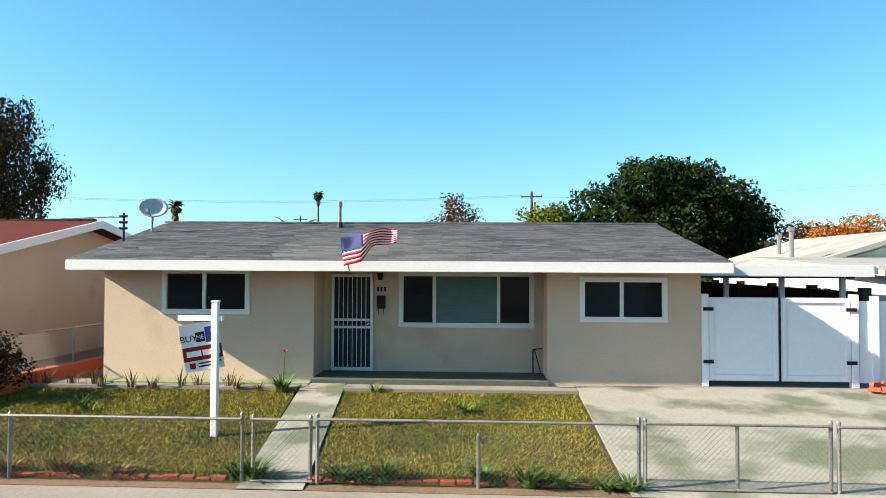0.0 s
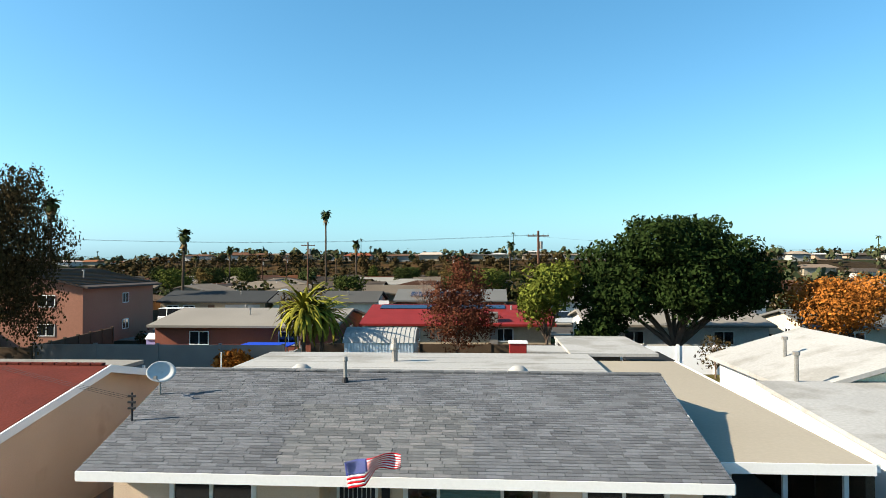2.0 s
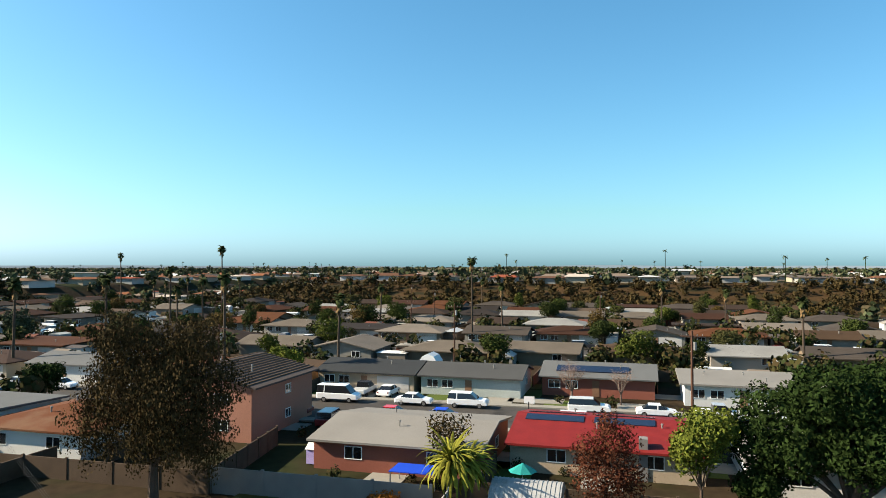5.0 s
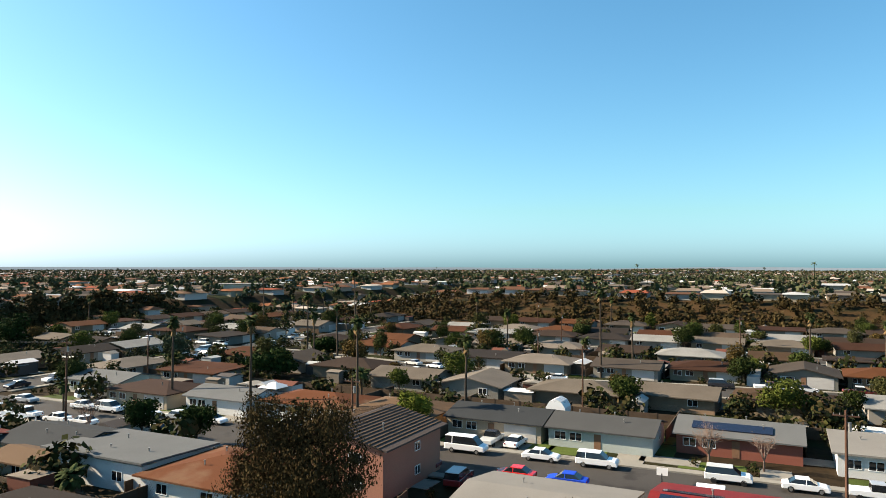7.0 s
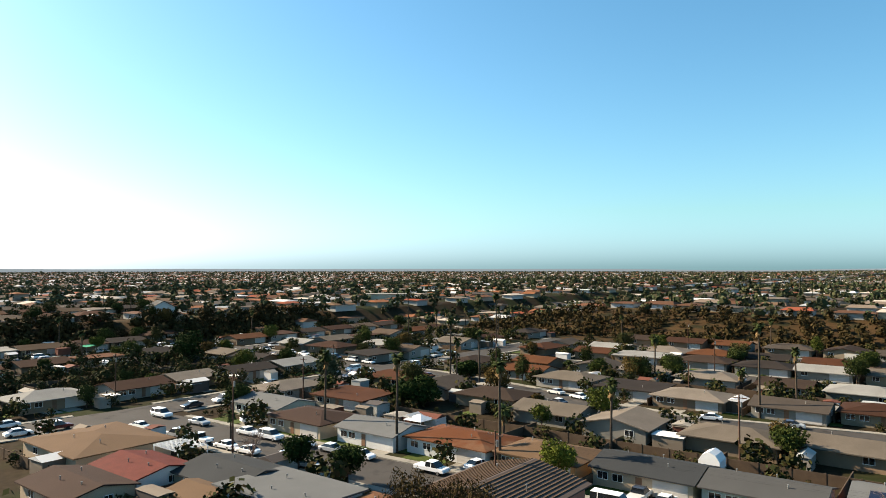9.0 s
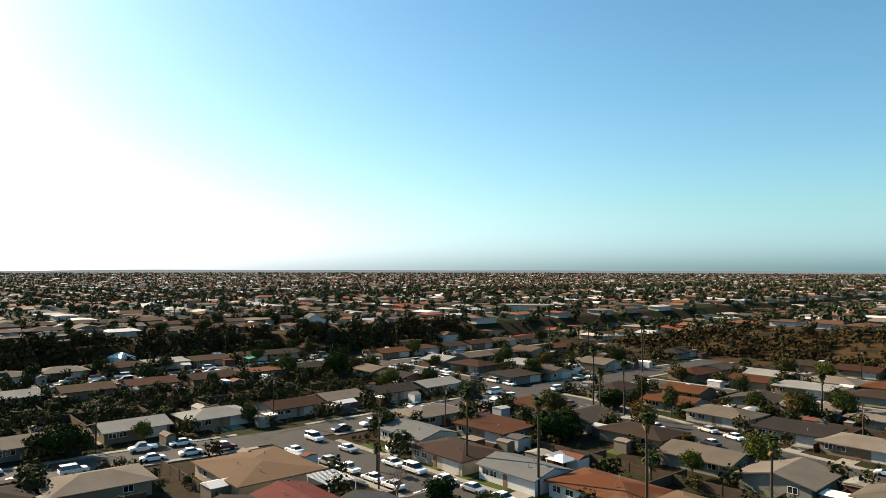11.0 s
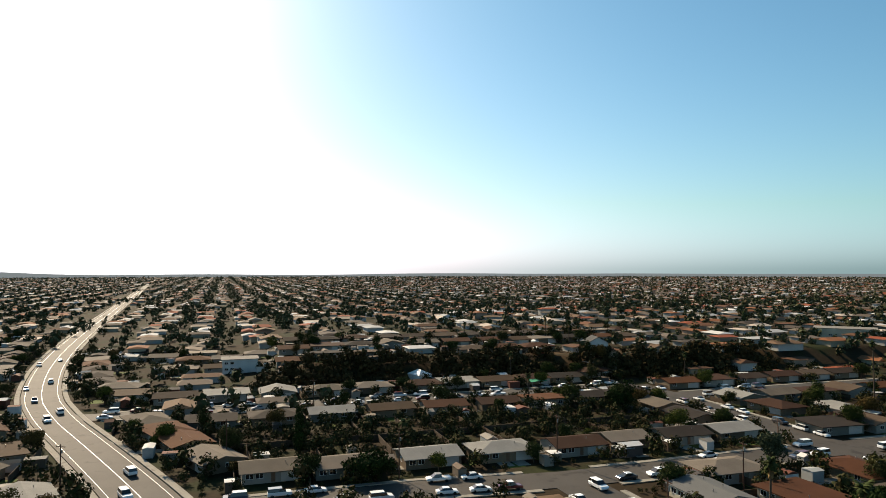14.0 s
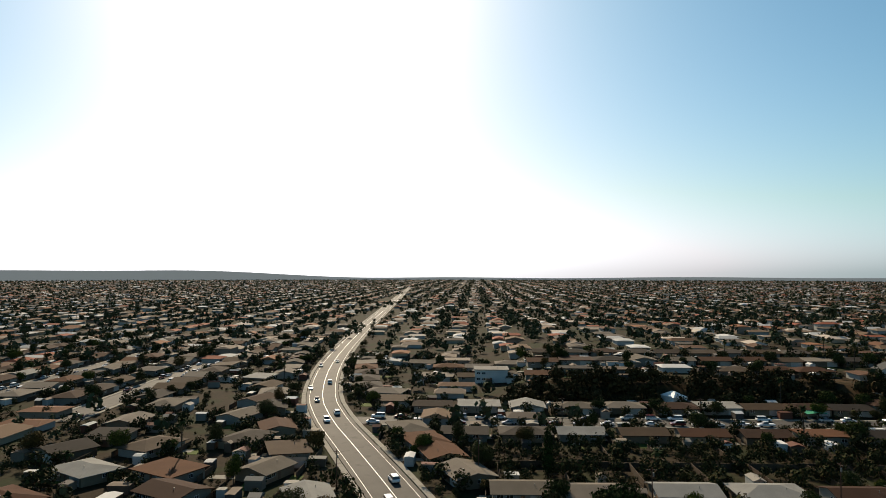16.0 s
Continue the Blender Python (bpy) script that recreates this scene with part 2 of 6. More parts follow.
def base(name, label, category, group="", m=None, kind=""):
    ob = tagged(new(name), label, category, group, kind)
    if m is not None:
        ob.matrix_basis = m
    return ob


def B(*boxes):
    bm = bmesh.new()
    for b in boxes:
        box(bm, *b)
    return bm


def raw(name, verts, faces, material, smooth=False):
    me = bpy.data.meshes.new(name)
    me.from_pydata(verts, [], faces)
    me.materials.append(material)
    me.update()
    if smooth:
        me.shade_smooth()
    return me


def sm(v):
    v = min(1.0, max(0.0, v))
    return v * v * (3 - 2 * v)


def ground_z(x, y):
    """Lie of the land: flat streets, a bank to the west and a dry hillside to the north."""
    z = -0.7
    z += 8.0 * sm((-x - 270 + 16 * sm((y - 132) / 20)) / 16) * sm((y - 12) / 26) * (1 - sm((-x - 500) / 300))
    z += 10.0 * sm((y - 275) / 55) * sm((x + 210) / 70) * (1 - sm((y - 600) / 500))
    return z


rng = random.Random(4)


# ---- ground, streets ----
def axis(lo, hi, fine0, fine1, step):
    a = list(np.arange(fine0, fine1 + 0.1, step))
    d, v = step, fine1
    while v < hi:
        d *= 1.25; v += d; a.append(min(v, hi))
    d, v = step, fine0
    while v > lo:
        d *= 1.25; v -= d; a.insert(0, max(v, lo))
    return a


gx, gy = axis(-4700, 4700, -330, 60, 8), axis(-4700, 4700, -120, 360, 8)
gv = [(x, y, ground_z(x, y) - 0.1 - (0.5 if -40 < x < 40 and -6 < y < 46 else 0)) for y in gy for x in gx]
nx = len(gx)
gf = [(j * nx + i, j * nx + i + 1, j * nx + nx + i + 1, j * nx + nx + i) for j in range(len(gy) - 1) for i in range(nx - 1)]
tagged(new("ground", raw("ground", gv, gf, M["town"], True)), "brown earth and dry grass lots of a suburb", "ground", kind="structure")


def ribbon(name, pts, w, lift, material, label, category="road", thick=0.12, side=0.0):
    """A strip with thickness that follows a line of points over the land."""
    P2 = []
    for a, b in zip(pts, pts[1:]):
        n = max(1, int((Vector(b) - Vector(a)).length / 12))
        P2 += [Vector(a).lerp(Vector(b), i / n) for i in range(n)]
    P2.append(Vector(pts[-1]))
    vs, fs = [], []
    for i, p in enumerate(P2):
        d = (P2[min(i + 1, len(P2) - 1)] - P2[max(i - 1, 0)]).normalized()
        nrm = Vector((-d.y, d.x))
        for s in (-1, 1):
            q = p + nrm * (side + s * w / 2)
            z = ground_z(p.x, p.y) + lift
            vs += [(q.x, q.y, z), (q.x, q.y, z - thick)]
        if i:
            k = 4 * i
            fs += [(k - 4, k - 2, k + 2, k), (k - 3, k + 1, k + 3, k - 1), (k - 4, k, k + 1, k - 3), (k - 2, k - 1, k + 3, k + 2)]
    me = raw(name, vs, fs, material)
    return tagged(new(name, me), label, category, kind="structure")


BLVD = [(60, 0.5), (-60, 0.0), (-110, -3), (-140, -10), (-163, -18), (-206, -34.5), (-240, -48), (-289, -63), (-398, -80), (-581, -95), (-924, -118), (-1700, -170), (-3500, -292)]
BLVD = [Vector(p) for p in BLVD]
# rounded bends
for _ in range(2):
    q = [BLVD[0]]
    for a, b in zip(BLVD, BLVD[1:]):
        q += [a.lerp(b, 0.25), a.lerp(b, 0.75)]
    BLVD = q + [BLVD[-1]]
STREETS = [[(-139, 73), (-95, 74.2), (-20, 77.8), (60, 80)], [(-141, -8), (-141, 40), (-138, 73), (-138, 100), (-140, 150), (-138, 262)],
           [(-240, 157), (-123, 152), (-92, 146), (-65, 138), (-46, 135), (-15, 141), (70, 150)], [(-138, 197), (90, 199)], [(-240, -46), (-240, 157)],
           [(-216, 156), (-216, 262)], [(-138, 246), (90, 248)], [(-232, -140), (-530, -149)], [(-250, -196), (-530, -206)], [(-300, -246), (-540, -264)]]


def line_y(x, line):
    """Height on the plan of a street that runs from west to east."""
    for (a, b), (c, d) in zip(line, line[1:]):
        if min(a, c) <= x <= max(a, c):
            return b + (d - b) * (x - a) / (c - a)
    return line[-1][1] if abs(x - line[-1][0]) < abs(x - line[0][0]) else line[0][1]


def gap_to(q, line):
    return min((q - a.lerp(b, max(0, min(1, (q - a).dot(b - a) / (b - a).length_squared)))).length for a, b in zip(map(Vector, line), map(Vector, line[1:])))


for i, s in enumerate(STREETS):
    ribbon("road", s, 11.0, 0.05 + 0.006 * i, M["asphalt"], "sun-bleached asphalt street between parked cars")
    # pavement runs, open at the crossings
    fine = [Vector(a).lerp(Vector(b), k / max(1, int((Vector(b) - Vector(a)).length / 4))) for a, b in zip(s, s[1:]) for k in range(max(1, int((Vector(b) - Vector(a)).length / 4)) + 1)]
    run = []
    for q in fine + [None]:
        ok = q is not None and all(gap_to(q, o) > 8 for j, o in enumerate(STREETS) if j != i) and gap_to(q, BLVD) > 11
        if ok:
            if not run or (q - run[-1]).length > 0.5:
                run.append(q)
        elif run:
            if len(run) > 2:
                for side in (-6.5, 6.5):
                    ribbon("pavement", run, 1.5, 0.15, M["concrete"], "pale concrete pavement beside the street", "pavement", 0.2, side)
            run = []
ribbon("road", BLVD, 13.0, 0.07, M["asphalt"], "curving four lane asphalt road running to the horizon")
for side in (-7.6, 7.6):
    ribbon("pavement", BLVD[8:-6], 1.6, 0.17, M["concrete"], "pale concrete pavement beside the wide road", "pavement", 0.2, side)
for side, w in ((0.0, 0.2), (-5.2, 0.12), (5.2, 0.12)):
    ribbon("road_marking", BLVD[6:-6], w * 1.1, 0.078, M["white"], "worn painted line on the wide road", "marking", 0.004, side)

# dry hillside and planted bank
for nm, x0, x1, y0, y1, lab in (("hillside", -205, 130, 262, 338, "dry brown hillside with scrub"), ("bank", -288, -252, 10, 250, "dark planted bank behind the houses")):
    n, m = int((x1 - x0) / 8) + 2, int((y1 - y0) / 4) + 2
    vv = [(x0 + (x1 - x0) * i / (n - 1), y0 + (y1 - y0) * j / (m - 1)) for j in range(m) for i in range(n)]
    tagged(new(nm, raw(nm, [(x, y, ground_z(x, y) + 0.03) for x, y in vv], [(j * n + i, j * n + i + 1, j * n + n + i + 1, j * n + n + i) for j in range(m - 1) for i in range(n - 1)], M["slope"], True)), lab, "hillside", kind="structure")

# distant hills behind everything, with haze painted in as a bluish glow
hv, hf = [], []
for i in range(160):
    a = radians(-60 + 240 * i / 159)
    h = -2 + 14 * noise.noise((i * 0.11, 3, 0)) + 0
    ang = -60 + 240 * i / 159
    h += 40 * sm((ang - 97) / 18)
    for z in (-40, 20 + h):
        hv.append((-4600 * math.sin(a), 4600 * math.cos(a), z))
    if i:
        k = 2 * i
        hf.append((k - 2, k, k + 1, k - 1))
M["hills"] = mat("haze_glow_hills", (0.07, 0.09, 0.11), 1.0, 0.002, 0.01, 0.15, 0)
# the emission stands for haze in front of the hills
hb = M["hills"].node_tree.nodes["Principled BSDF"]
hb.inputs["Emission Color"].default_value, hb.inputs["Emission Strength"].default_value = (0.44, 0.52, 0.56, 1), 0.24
tagged(new("backdrop", raw("backdrop", hv, hf, M["hills"])), "low hills on the horizon with haze painted in as glow", "hills", kind="structure")


# ---- houses ----
def gable_roof(bm, w, d, h, rise, over, axis="x", thick=0.18):
    """Two sloping slabs over a w x d body; ridge along the axis."""
    if axis == "x":
        a, c, P = w / 2 + over * 0.7, d / 2 + over, lambda s, t, z: (s, t, z)
    else:
        a, c, P = d / 2 + over * 0.7, w / 2 + over, lambda s, t, z: (t, s, z)
    k = rise / (c - over)
    lo, hi = h - over * k, h + rise
    for sgn in (-1, 1):
        prism(bm, [P(-a, sgn * c, lo), P(a, sgn * c, lo), P(a, 0, hi), P(-a, 0, hi)], (0, 0, thick))


def hip_roof(bm, w, d, h, rise, over, thick=0.18):
    a, c = w / 2 + over, d / 2 + over
    r = max(0.3, a - c)
    k = rise / c
    lo, hi = h - over * k, h + rise
    for off in (0, thick):
        v = [bm.verts.new(p) for p in ((-a, -c, lo + off), (a, -c, lo + off), (a, c, lo + off), (-a, c, lo + off), (-r, 0, hi + off), (r, 0, hi + off))]
        for f in ((0, 1, 5, 4), (1, 2, 5), (2, 3, 4, 5), (3, 0, 4)):
            bm.faces.new([v[i] for i in f])
        if off:
            for i in range(4):
                j = (i + 1) % 4
                bm.faces.new((lowv[i], lowv[j], v[j], v[i]))
        lowv = v


def walls(bm, w, d, h, rise, axis):
    """Closed wall body, with gable ends up to the slopes."""
    if axis == "x":
        prism(bm, [(-w / 2, -d / 2, -0.5), (-w / 2, d / 2, -0.5), (-w / 2, d / 2, h), (-w / 2, 0, h + rise), (-w / 2, -d / 2, h)], (w, 0, 0))
    elif axis == "y":
        prism(bm, [(-w / 2, -d / 2, -0.5), (w / 2, -d / 2, -0.5), (w / 2, -d / 2, h), (0, -d / 2, h + rise), (-w / 2, -d / 2, h)], (0, d, 0))
    else:
        box(bm, -w / 2, w / 2, -d / 2, d / 2, -0.5, h)


WIN = {}
vb = bmesh.new()
tube(vb, (0, 0, -0.3), (0, 0, 0.9), 0.07)
tube(vb, (0, 0, 0.9), (0, 0, 1.02), 0.12)
VENT = mesh_of(vb, "roof_vent", M["galv"])


def window_part(parent, x, z, w, h, y, turn=0, glass=None):
    """A window with frame, sash bar and pane, on a wall that faces -y before the turn."""
    key = (w, h)
    if key not in WIN:
        f = 0.07
        fr = B((-w / 2, w / 2, -0.05, 0.04, -h / 2, -h / 2 + f), (-w / 2, w / 2, -0.05, 0.04, h / 2 - f, h / 2), (-w / 2, -w / 2 + f, -0.05, 0.04, -h / 2 + f, h / 2 - f),
               (w / 2 - f, w / 2, -0.05, 0.04, -h / 2 + f, h / 2 - f), (-f / 2, f / 2, -0.045, 0.03, -h / 2 + f, h / 2 - f))
        WIN[key] = (mesh_of(fr, "window", M["white"]), mesh_of(B((-w / 2 + f, w / 2 - f, -0.02, 0.0, -h / 2 + f, h / 2 - f)), "pane", M["glass"]))
    wo = part("window", WIN[key][0], None, parent)
    wo.matrix_basis = pose(0, 0, 0, 0, 0, turn) @ pose(x, y, z)
    po = part("pane", WIN[key][1], None, wo)
    return wo


def house(label, w=13.0, d=9.5, h=2.5, rise=1.1, roof="x", roofm=None, wallm=None, over=0.6, garage=True, ridge_ribs=0, group="neighbourhood houses", extras=True, storeys=1, full=True, lite=False):
    """A one or two storey house about its centre, front towards -y."""
    ho = base("house", label, "house", group)
    wm, rm = wallm or M["walls"], roofm or M["roofs"]
    bm = bmesh.new(); walls(bm, w, d, h, 0 if roof in ("hip", "flat") else rise - 0.06, roof if roof in "xy" else "")
    part("wall", bm, wm, ho)
    bm = bmesh.new()
    if roof == "hip":
        hip_roof(bm, w, d, h, rise, over)
    elif roof == "flat":
        prism(bm, [(-w / 2 - over, -d / 2 - over, h), (w / 2 + over, -d / 2 - over, h), (w / 2 + over, d / 2 + over, h + rise * 0.3), (-w / 2 - over, d / 2 + over, h + rise * 0.3)], (0, 0, 0.22))
    else:
        gable_roof(bm, w, d, h, rise, over, roof)
    ro = part("roof", bm, rm, ho)
    gw = 4.6 if garage else 0
    if garage:
        bm = B((w / 2 - 0.7 - gw, w / 2 - 0.7, -d / 2 - 0.04, -d / 2 + 0.05, -0.05, 2.1))
        for i in range(3):
            box(bm, w / 2 - 0.7 - gw, w / 2 - 0.7, -d / 2 - 0.06, -d / 2 - 0.03, 0.5 * i + 0.45, 0.5 * i + 0.49)
        part("garage_door", bm, M["gdoor"], ho)
    if not lite:
        part("door", B((-0.45, 0.45, -d / 2 - 0.05, -d / 2 + 0.05, 0, 2.03)), M["doorp"], ho).location.x = -0.2
    for st in range(storeys):
        zz = 1.45 + 2.6 * st
        if lite:
            window_part(ho, -w / 2 + 2.2, zz, 1.6, 1.1, -d / 2)
            window_part(ho, w / 4, zz, 1.6, 1.1, -d / 2, 180)
            break
        for x in (-w / 2 + 1.6, -w / 4 + 0.3):
            window_part(ho, x, zz, 1.6, 1.1, -d / 2)
        for x in (-w / 4, w / 4) if full else (w / 4,):
            window_part(ho, x, zz, 1.6, 1.1, -d / 2, 180)
        for t in (90, -90):
            window_part(ho, 0.8, zz, 1.2, 1.0, -w / 2, t)
    if extras:
        zr = h + rise * (0.55 if roof != "flat" else 0.1)
        for x, y in ((w * 0.2, -d * 0.2), (-w * 0.3, d * 0.15), (w * 0.05, d * 0.22))[:3 if full else 0 if lite else 1]:
            part("roof_vent", VENT, None, ho).location = (x, y, zr - 0.3)
    return ho


def put(ho, x, y, turn=0, dz=0.0):
    ho.matrix_basis = pose(x, y, ground_z(x, y) + dz, 0, 0, turn)
    return ho


# the houses one can tell apart, on both sides of the street behind
tin = lambda n, c, **k: mat(n, c, 0.9, 0.25, 9, 0.16, 0.5, **k)
R_grey, R_tan, R_or, R_dark, R_brown, R_lgrey, R_white = (tin("grey_shingle_roof", (0.055, 0.055, 0.053)), tin("tan_shingle_roof", (0.103, 0.063, 0.036)), tin("orange_brown_roof", (0.094, 0.032, 0.012), stain=((0.116, 0.058, 0.031), 0.2, 0.55)),
    tin("dark_grey_roof", (0.030, 0.032, 0.033)), tin("dark_brown_roof", (0.036, 0.020, 0.014)), tin("light_grey_roof", (0.100, 0.102, 0.100)), tin("cream_flat_roof", (0.179, 0.167, 0.148)))
W_white, W_teal, W_tan, W_cream, W_pink, W_brick, W_or = (tin("white_wall", (0.504, 0.497, 0.475)), tin("pale_teal_wall", (0.331, 0.360, 0.331)), tin("tan_wall", (0.346, 0.274, 0.194)), tin("cream_wall", (0.432, 0.389, 0.302)), tin("pink_stucco_wall", (0.288, 0.137, 0.094)), tin("brick_red_wall", (0.202, 0.072, 0.050)), tin("ochre_wall", (0.396, 0.230, 0.115)))
put(house("white and pale teal bungalow with grey gable roof", 13.5, 9, roofm=R_grey, wallm=W_teal, garage=False), -21.0, 94.0)
put(house("tan bungalow with dark grey shingle roof", 14, 9.5, roofm=R_dark, wallm=W_tan), -35.8, 94.2)
put(house("ochre bungalow with tan shingle roof", 13, 9.5, roof="hip", roofm=R_tan, wallm=W_or), -51, 92.5)
put(house("white house with orange brown hip roof", 15.5, 10, roof="hip", roofm=R_or, wallm=W_white), -66.5, 91.5)
put(house("white house with pale grey roof", 13, 9, roofm=R_lgrey, wallm=W_white, garage=False), -82, 89)
put(house("brown house with wide dark brown roof", 14.5, 10, roof="hip", roofm=R_brown, wallm=W_tan), -98.5, 88)
put(house("pale house with light grey roof and panels", 14, 9.5, roofm=R_lgrey, wallm=W_cream), -115, 92)
sol = put(house("brick house with pale roof and dark solar panels", 14.5, 10, roofm=R_lgrey, wallm=W_brick, garage=False, rise=1.2), -4.7, 98.5)
bm = bmesh.new()
prism(bm, [(-5.5, -3.9, 2.5 + 0.5), (4.0, -3.9, 2.5 + 0.5), (4.0, -1.9, 2.5 + 0.98), (-5.5, -1.9, 2.5 + 0.98)], (0, 0, 0.08))
part("solar_panel", bm, M["solar"], sol, "dark glass solar panel").location.z = 0.02
put(house("cream house with pale flat roof and arches", 14, 10, roof="flat", roofm=R_white, wallm=W_white), 13, 96)
put(house("white bungalow with grey gable roof", 13, 9, roofm=R_lgrey, wallm=W_white), 29, 95)
# south side, backs towards the camera
put(house("low house with pale grey gravel roof", 14.5, 12.5, h=2.4, rise=0.9, roofm=R_white, wallm=W_brick, garage=False), -19, 60.5, 180)
red = put(house("house with dark red roof and solar panels", 15.5, 13, h=2.3, rise=1.1, roofm=M["redpaint"], wallm=W_tan, garage=False), -2.2, 64.5, 180)
for x in (-1.5, 4.6):
    bm = bmesh.new()
    prism(bm, [(x - 2.6, -1.8, 2.3 + 0.82), (x + 2.6, -1.8, 2.3 + 0.82), (x + 2.6, -0.5, 2.3 + 1.05), (x - 2.6, -0.5, 2.3 + 1.05)], (0, 0, 0.08))
    part("solar_panel", bm, M["solar"], red, "dark blue solar panel").location.z = 0.15
    bm = bmesh.new()
    prism(bm, [(x - 2.6, 1.8, 2.3 + 0.82), (x + 2.6, 1.8, 2.3 + 0.82), (x + 2.6, 0.5, 2.3 + 1.05), (x - 2.6, 0.5, 2.3 + 1.05)], (0, 0, 0.08))
    part("solar_panel", bm, M["solar"], red, "dark blue solar panel").location.z = 0.15
part("chimney", B((-3.4, -2.7, 5.6, 6.6, -0.3, 3.3)), M["block"], red, "pale block chimney")
put(house("white house with low pale roof", 14, 11, h=2.4, rise=0.8, roofm=R_white, wallm=W_white, garage=False), 15.5, 62, 180)
put(house("cream house with pale roof", 13, 10, h=2.4, rise=0.9, roofm=R_lgrey, wallm=W_cream, garage=False), 32, 61, 180)
pink = put(house("two storey pink stucco house with dark tiled roof", 13.5, 13, h=5.3, rise=1.5, roofm=tin("dusky_brown_tile_roof", (0.075, 0.058, 0.05)), wallm=W_pink, garage=False, storeys=2, over=0.7, roof="y"), -42.5, 66.5, 180)
# raised tile rows on the two storey roof
ROW = mesh_of(B((-0.06, 0.06, -7.2, 7.2, 0, 0.07)), "roof_batten", R_tan)
for i in range(12):
    for sgn in (-1, 1):
        c = 0.55 * i + 0.5
        o = part("roof_batten", ROW, None, pink); o.location = (sgn * c, 0, 5.3 + 1.5 * (1 - c / 6.75) + 0.185)
put(house("house with orange brown hip roof", 12, 12, h=2.5, roof="hip", roofm=R_or, wallm=W_white, garage=False), -52.5, 56, 180)
put(house("long house with pale grey flat roof", 15, 10, h=2.9, roof="flat", roofm=R_lgrey, wallm=W_white, garage=False), -67, 56, 180)
put(house("low house with dark grey roof", 13, 10, h=2.4, roofm=R_dark, wallm=W_tan, garage=False), -80.5, 57.5, 180)
put(house("small outbuilding with pale tan roof", 7, 5.5, h=2.2, rise=0.6, roofm=R_tan, wallm=W_tan, garage=False, extras=False), -77, 50.5, 180)
put(house("low house with rusty red roof", 12, 8.5, h=2.4, rise=0.9, roof="x", roofm=M["redtile"], wallm=W_white, garage=False), -93, 51.5, 180)
put(house("long house with dark brown roof", 13, 8.5, h=2.4, rise=0.9, roofm=R_brown, wallm=W_tan, garage=False), -92, 42.0, 180)
put(house("broad brown house with low tan roof", 18, 15, h=2.5, rise=0.9, roof="hip", roofm=R_tan, wallm=W_tan, garage=False), -112.5, 54.5, 180)

# the rest of the neighbourhood, row by row
FORMS = [("low stucco bungalow with shingle roof", dict(w=13.5, d=9.5)), ("low hip roofed bungalow with garage", dict(w=14.5, d=10, roof="hip", rise=1.2)),
         ("gable fronted bungalow with low roof", dict(w=11.5, d=12, roof="y", rise=1.3)), ("flat roofed bungalow with gravel roof", dict(w=14, d=10, roof="flat")),
         ("small bungalow with low gable roof", dict(w=11.5, d=9, garage=False))]
PROTO = [house(lab, full=False, h=2.35, over=0.85, **kw) for lab, kw in FORMS]
PROTO += [house(lab, full=False, lite=True, h=2.3, over=0.9, **kw) for lab, kw in FORMS]
taken = []
used = [False] * len(PROTO)


def settle(x, y, turn):
    i = rng.choice((0, 0, 1, 1, 2, 3, 4)) + (5 if math.hypot(x, y) > 205 else 0)
    turn += rng.uniform(-3, 3)
    ob = PROTO[i]
    m = pose(x, y, ground_z(x, y) + 0.1, 0, 0, turn)
    if not used[i]:
        used[i] = True
        ob.matrix_basis = m
    else:
        copy_thing(ob, m)
    taken.append((x, y))


def blvd_gap(x, y):
    return min((Vector((x, y)) - p.lerp(q, max(0, min(1, (Vector((x, y)) - p).dot(q - p) / max(1e-6, (q - p).length_squared))))).length for p, q in zip(BLVD, BLVD[1:]))


def jit(a):
    return rng.uniform(-a, a)


# both sides of the winding cross street and the rows behind it
for x in range(-118, 66, 17):
    cy = line_y(x, STREETS[2])
    settle(x + jit(1.5), cy - 16 + jit(1), 180)
    if x > -112:
        settle(x + 2 + jit(1.5), cy + 16.5 + jit(1), 0)
        settle(x - 3 + jit(1.5), 181.5 + jit(1.5), 180)
        settle(x + 1 + jit(1.5), 213 + jit(1.5), 0)
        settle(x + jit(1.5), 230 + jit(1.5), 180)
        settle(x - 2 + jit(1.5), 263 + jit(1), 0)
for x, y, t in ((-129, 107, 90), (-108, 108, 0)):
    settle(x, y, t)
# along the street that meets the wide road
for y in (11, 27, 47, 65.5, 85, 101, 118, 134):
    settle(-159.5 + jit(1), y + jit(0.8), 90)
for y in (165, 180, 211, 228, 262):
    settle(-156 + jit(1), y, 90)
for y in (170, 215, 231):
    settle(-121 + jit(1), y, -90)
for y in (14, 31):
    settle(-122, y, -90)
# the two rows below the bank
for y in (-2, 16, 33.5, 51.5, 69, 87.5, 106, 122, 138):
    settle(-217 + jit(1), y + jit(0.6), -90)
for y in (-14, 3, 20, 38, 54, 74, 90, 104, 119.5, 135, 150):
    settle(-258.5 + jit(1), y + jit(0.6), 90)
for y in (172, 188, 204, 220, 236, 252):
    settle(-199.5 + jit(1), y, -90)
    settle(-232.5 + jit(1), y + jit(1), 90)
for x in (-183, -174):
    settle(x, 172 if x < -180 else 188, 0)
settle(-178, 135.5, 180)
settle(-195, 137, 180)
# on the bank
for k, x in enumerate((-298, -330, -362)):
    for y in range(-20, 230, 16):
        if blvd_gap(x, y) > 16 and not (k == 0 and (y < 20 or 60 < y < 96 or y > 140)):
            settle(x + jit(1.5), y + 4 * k + jit(1), 90 if k % 2 else -90)
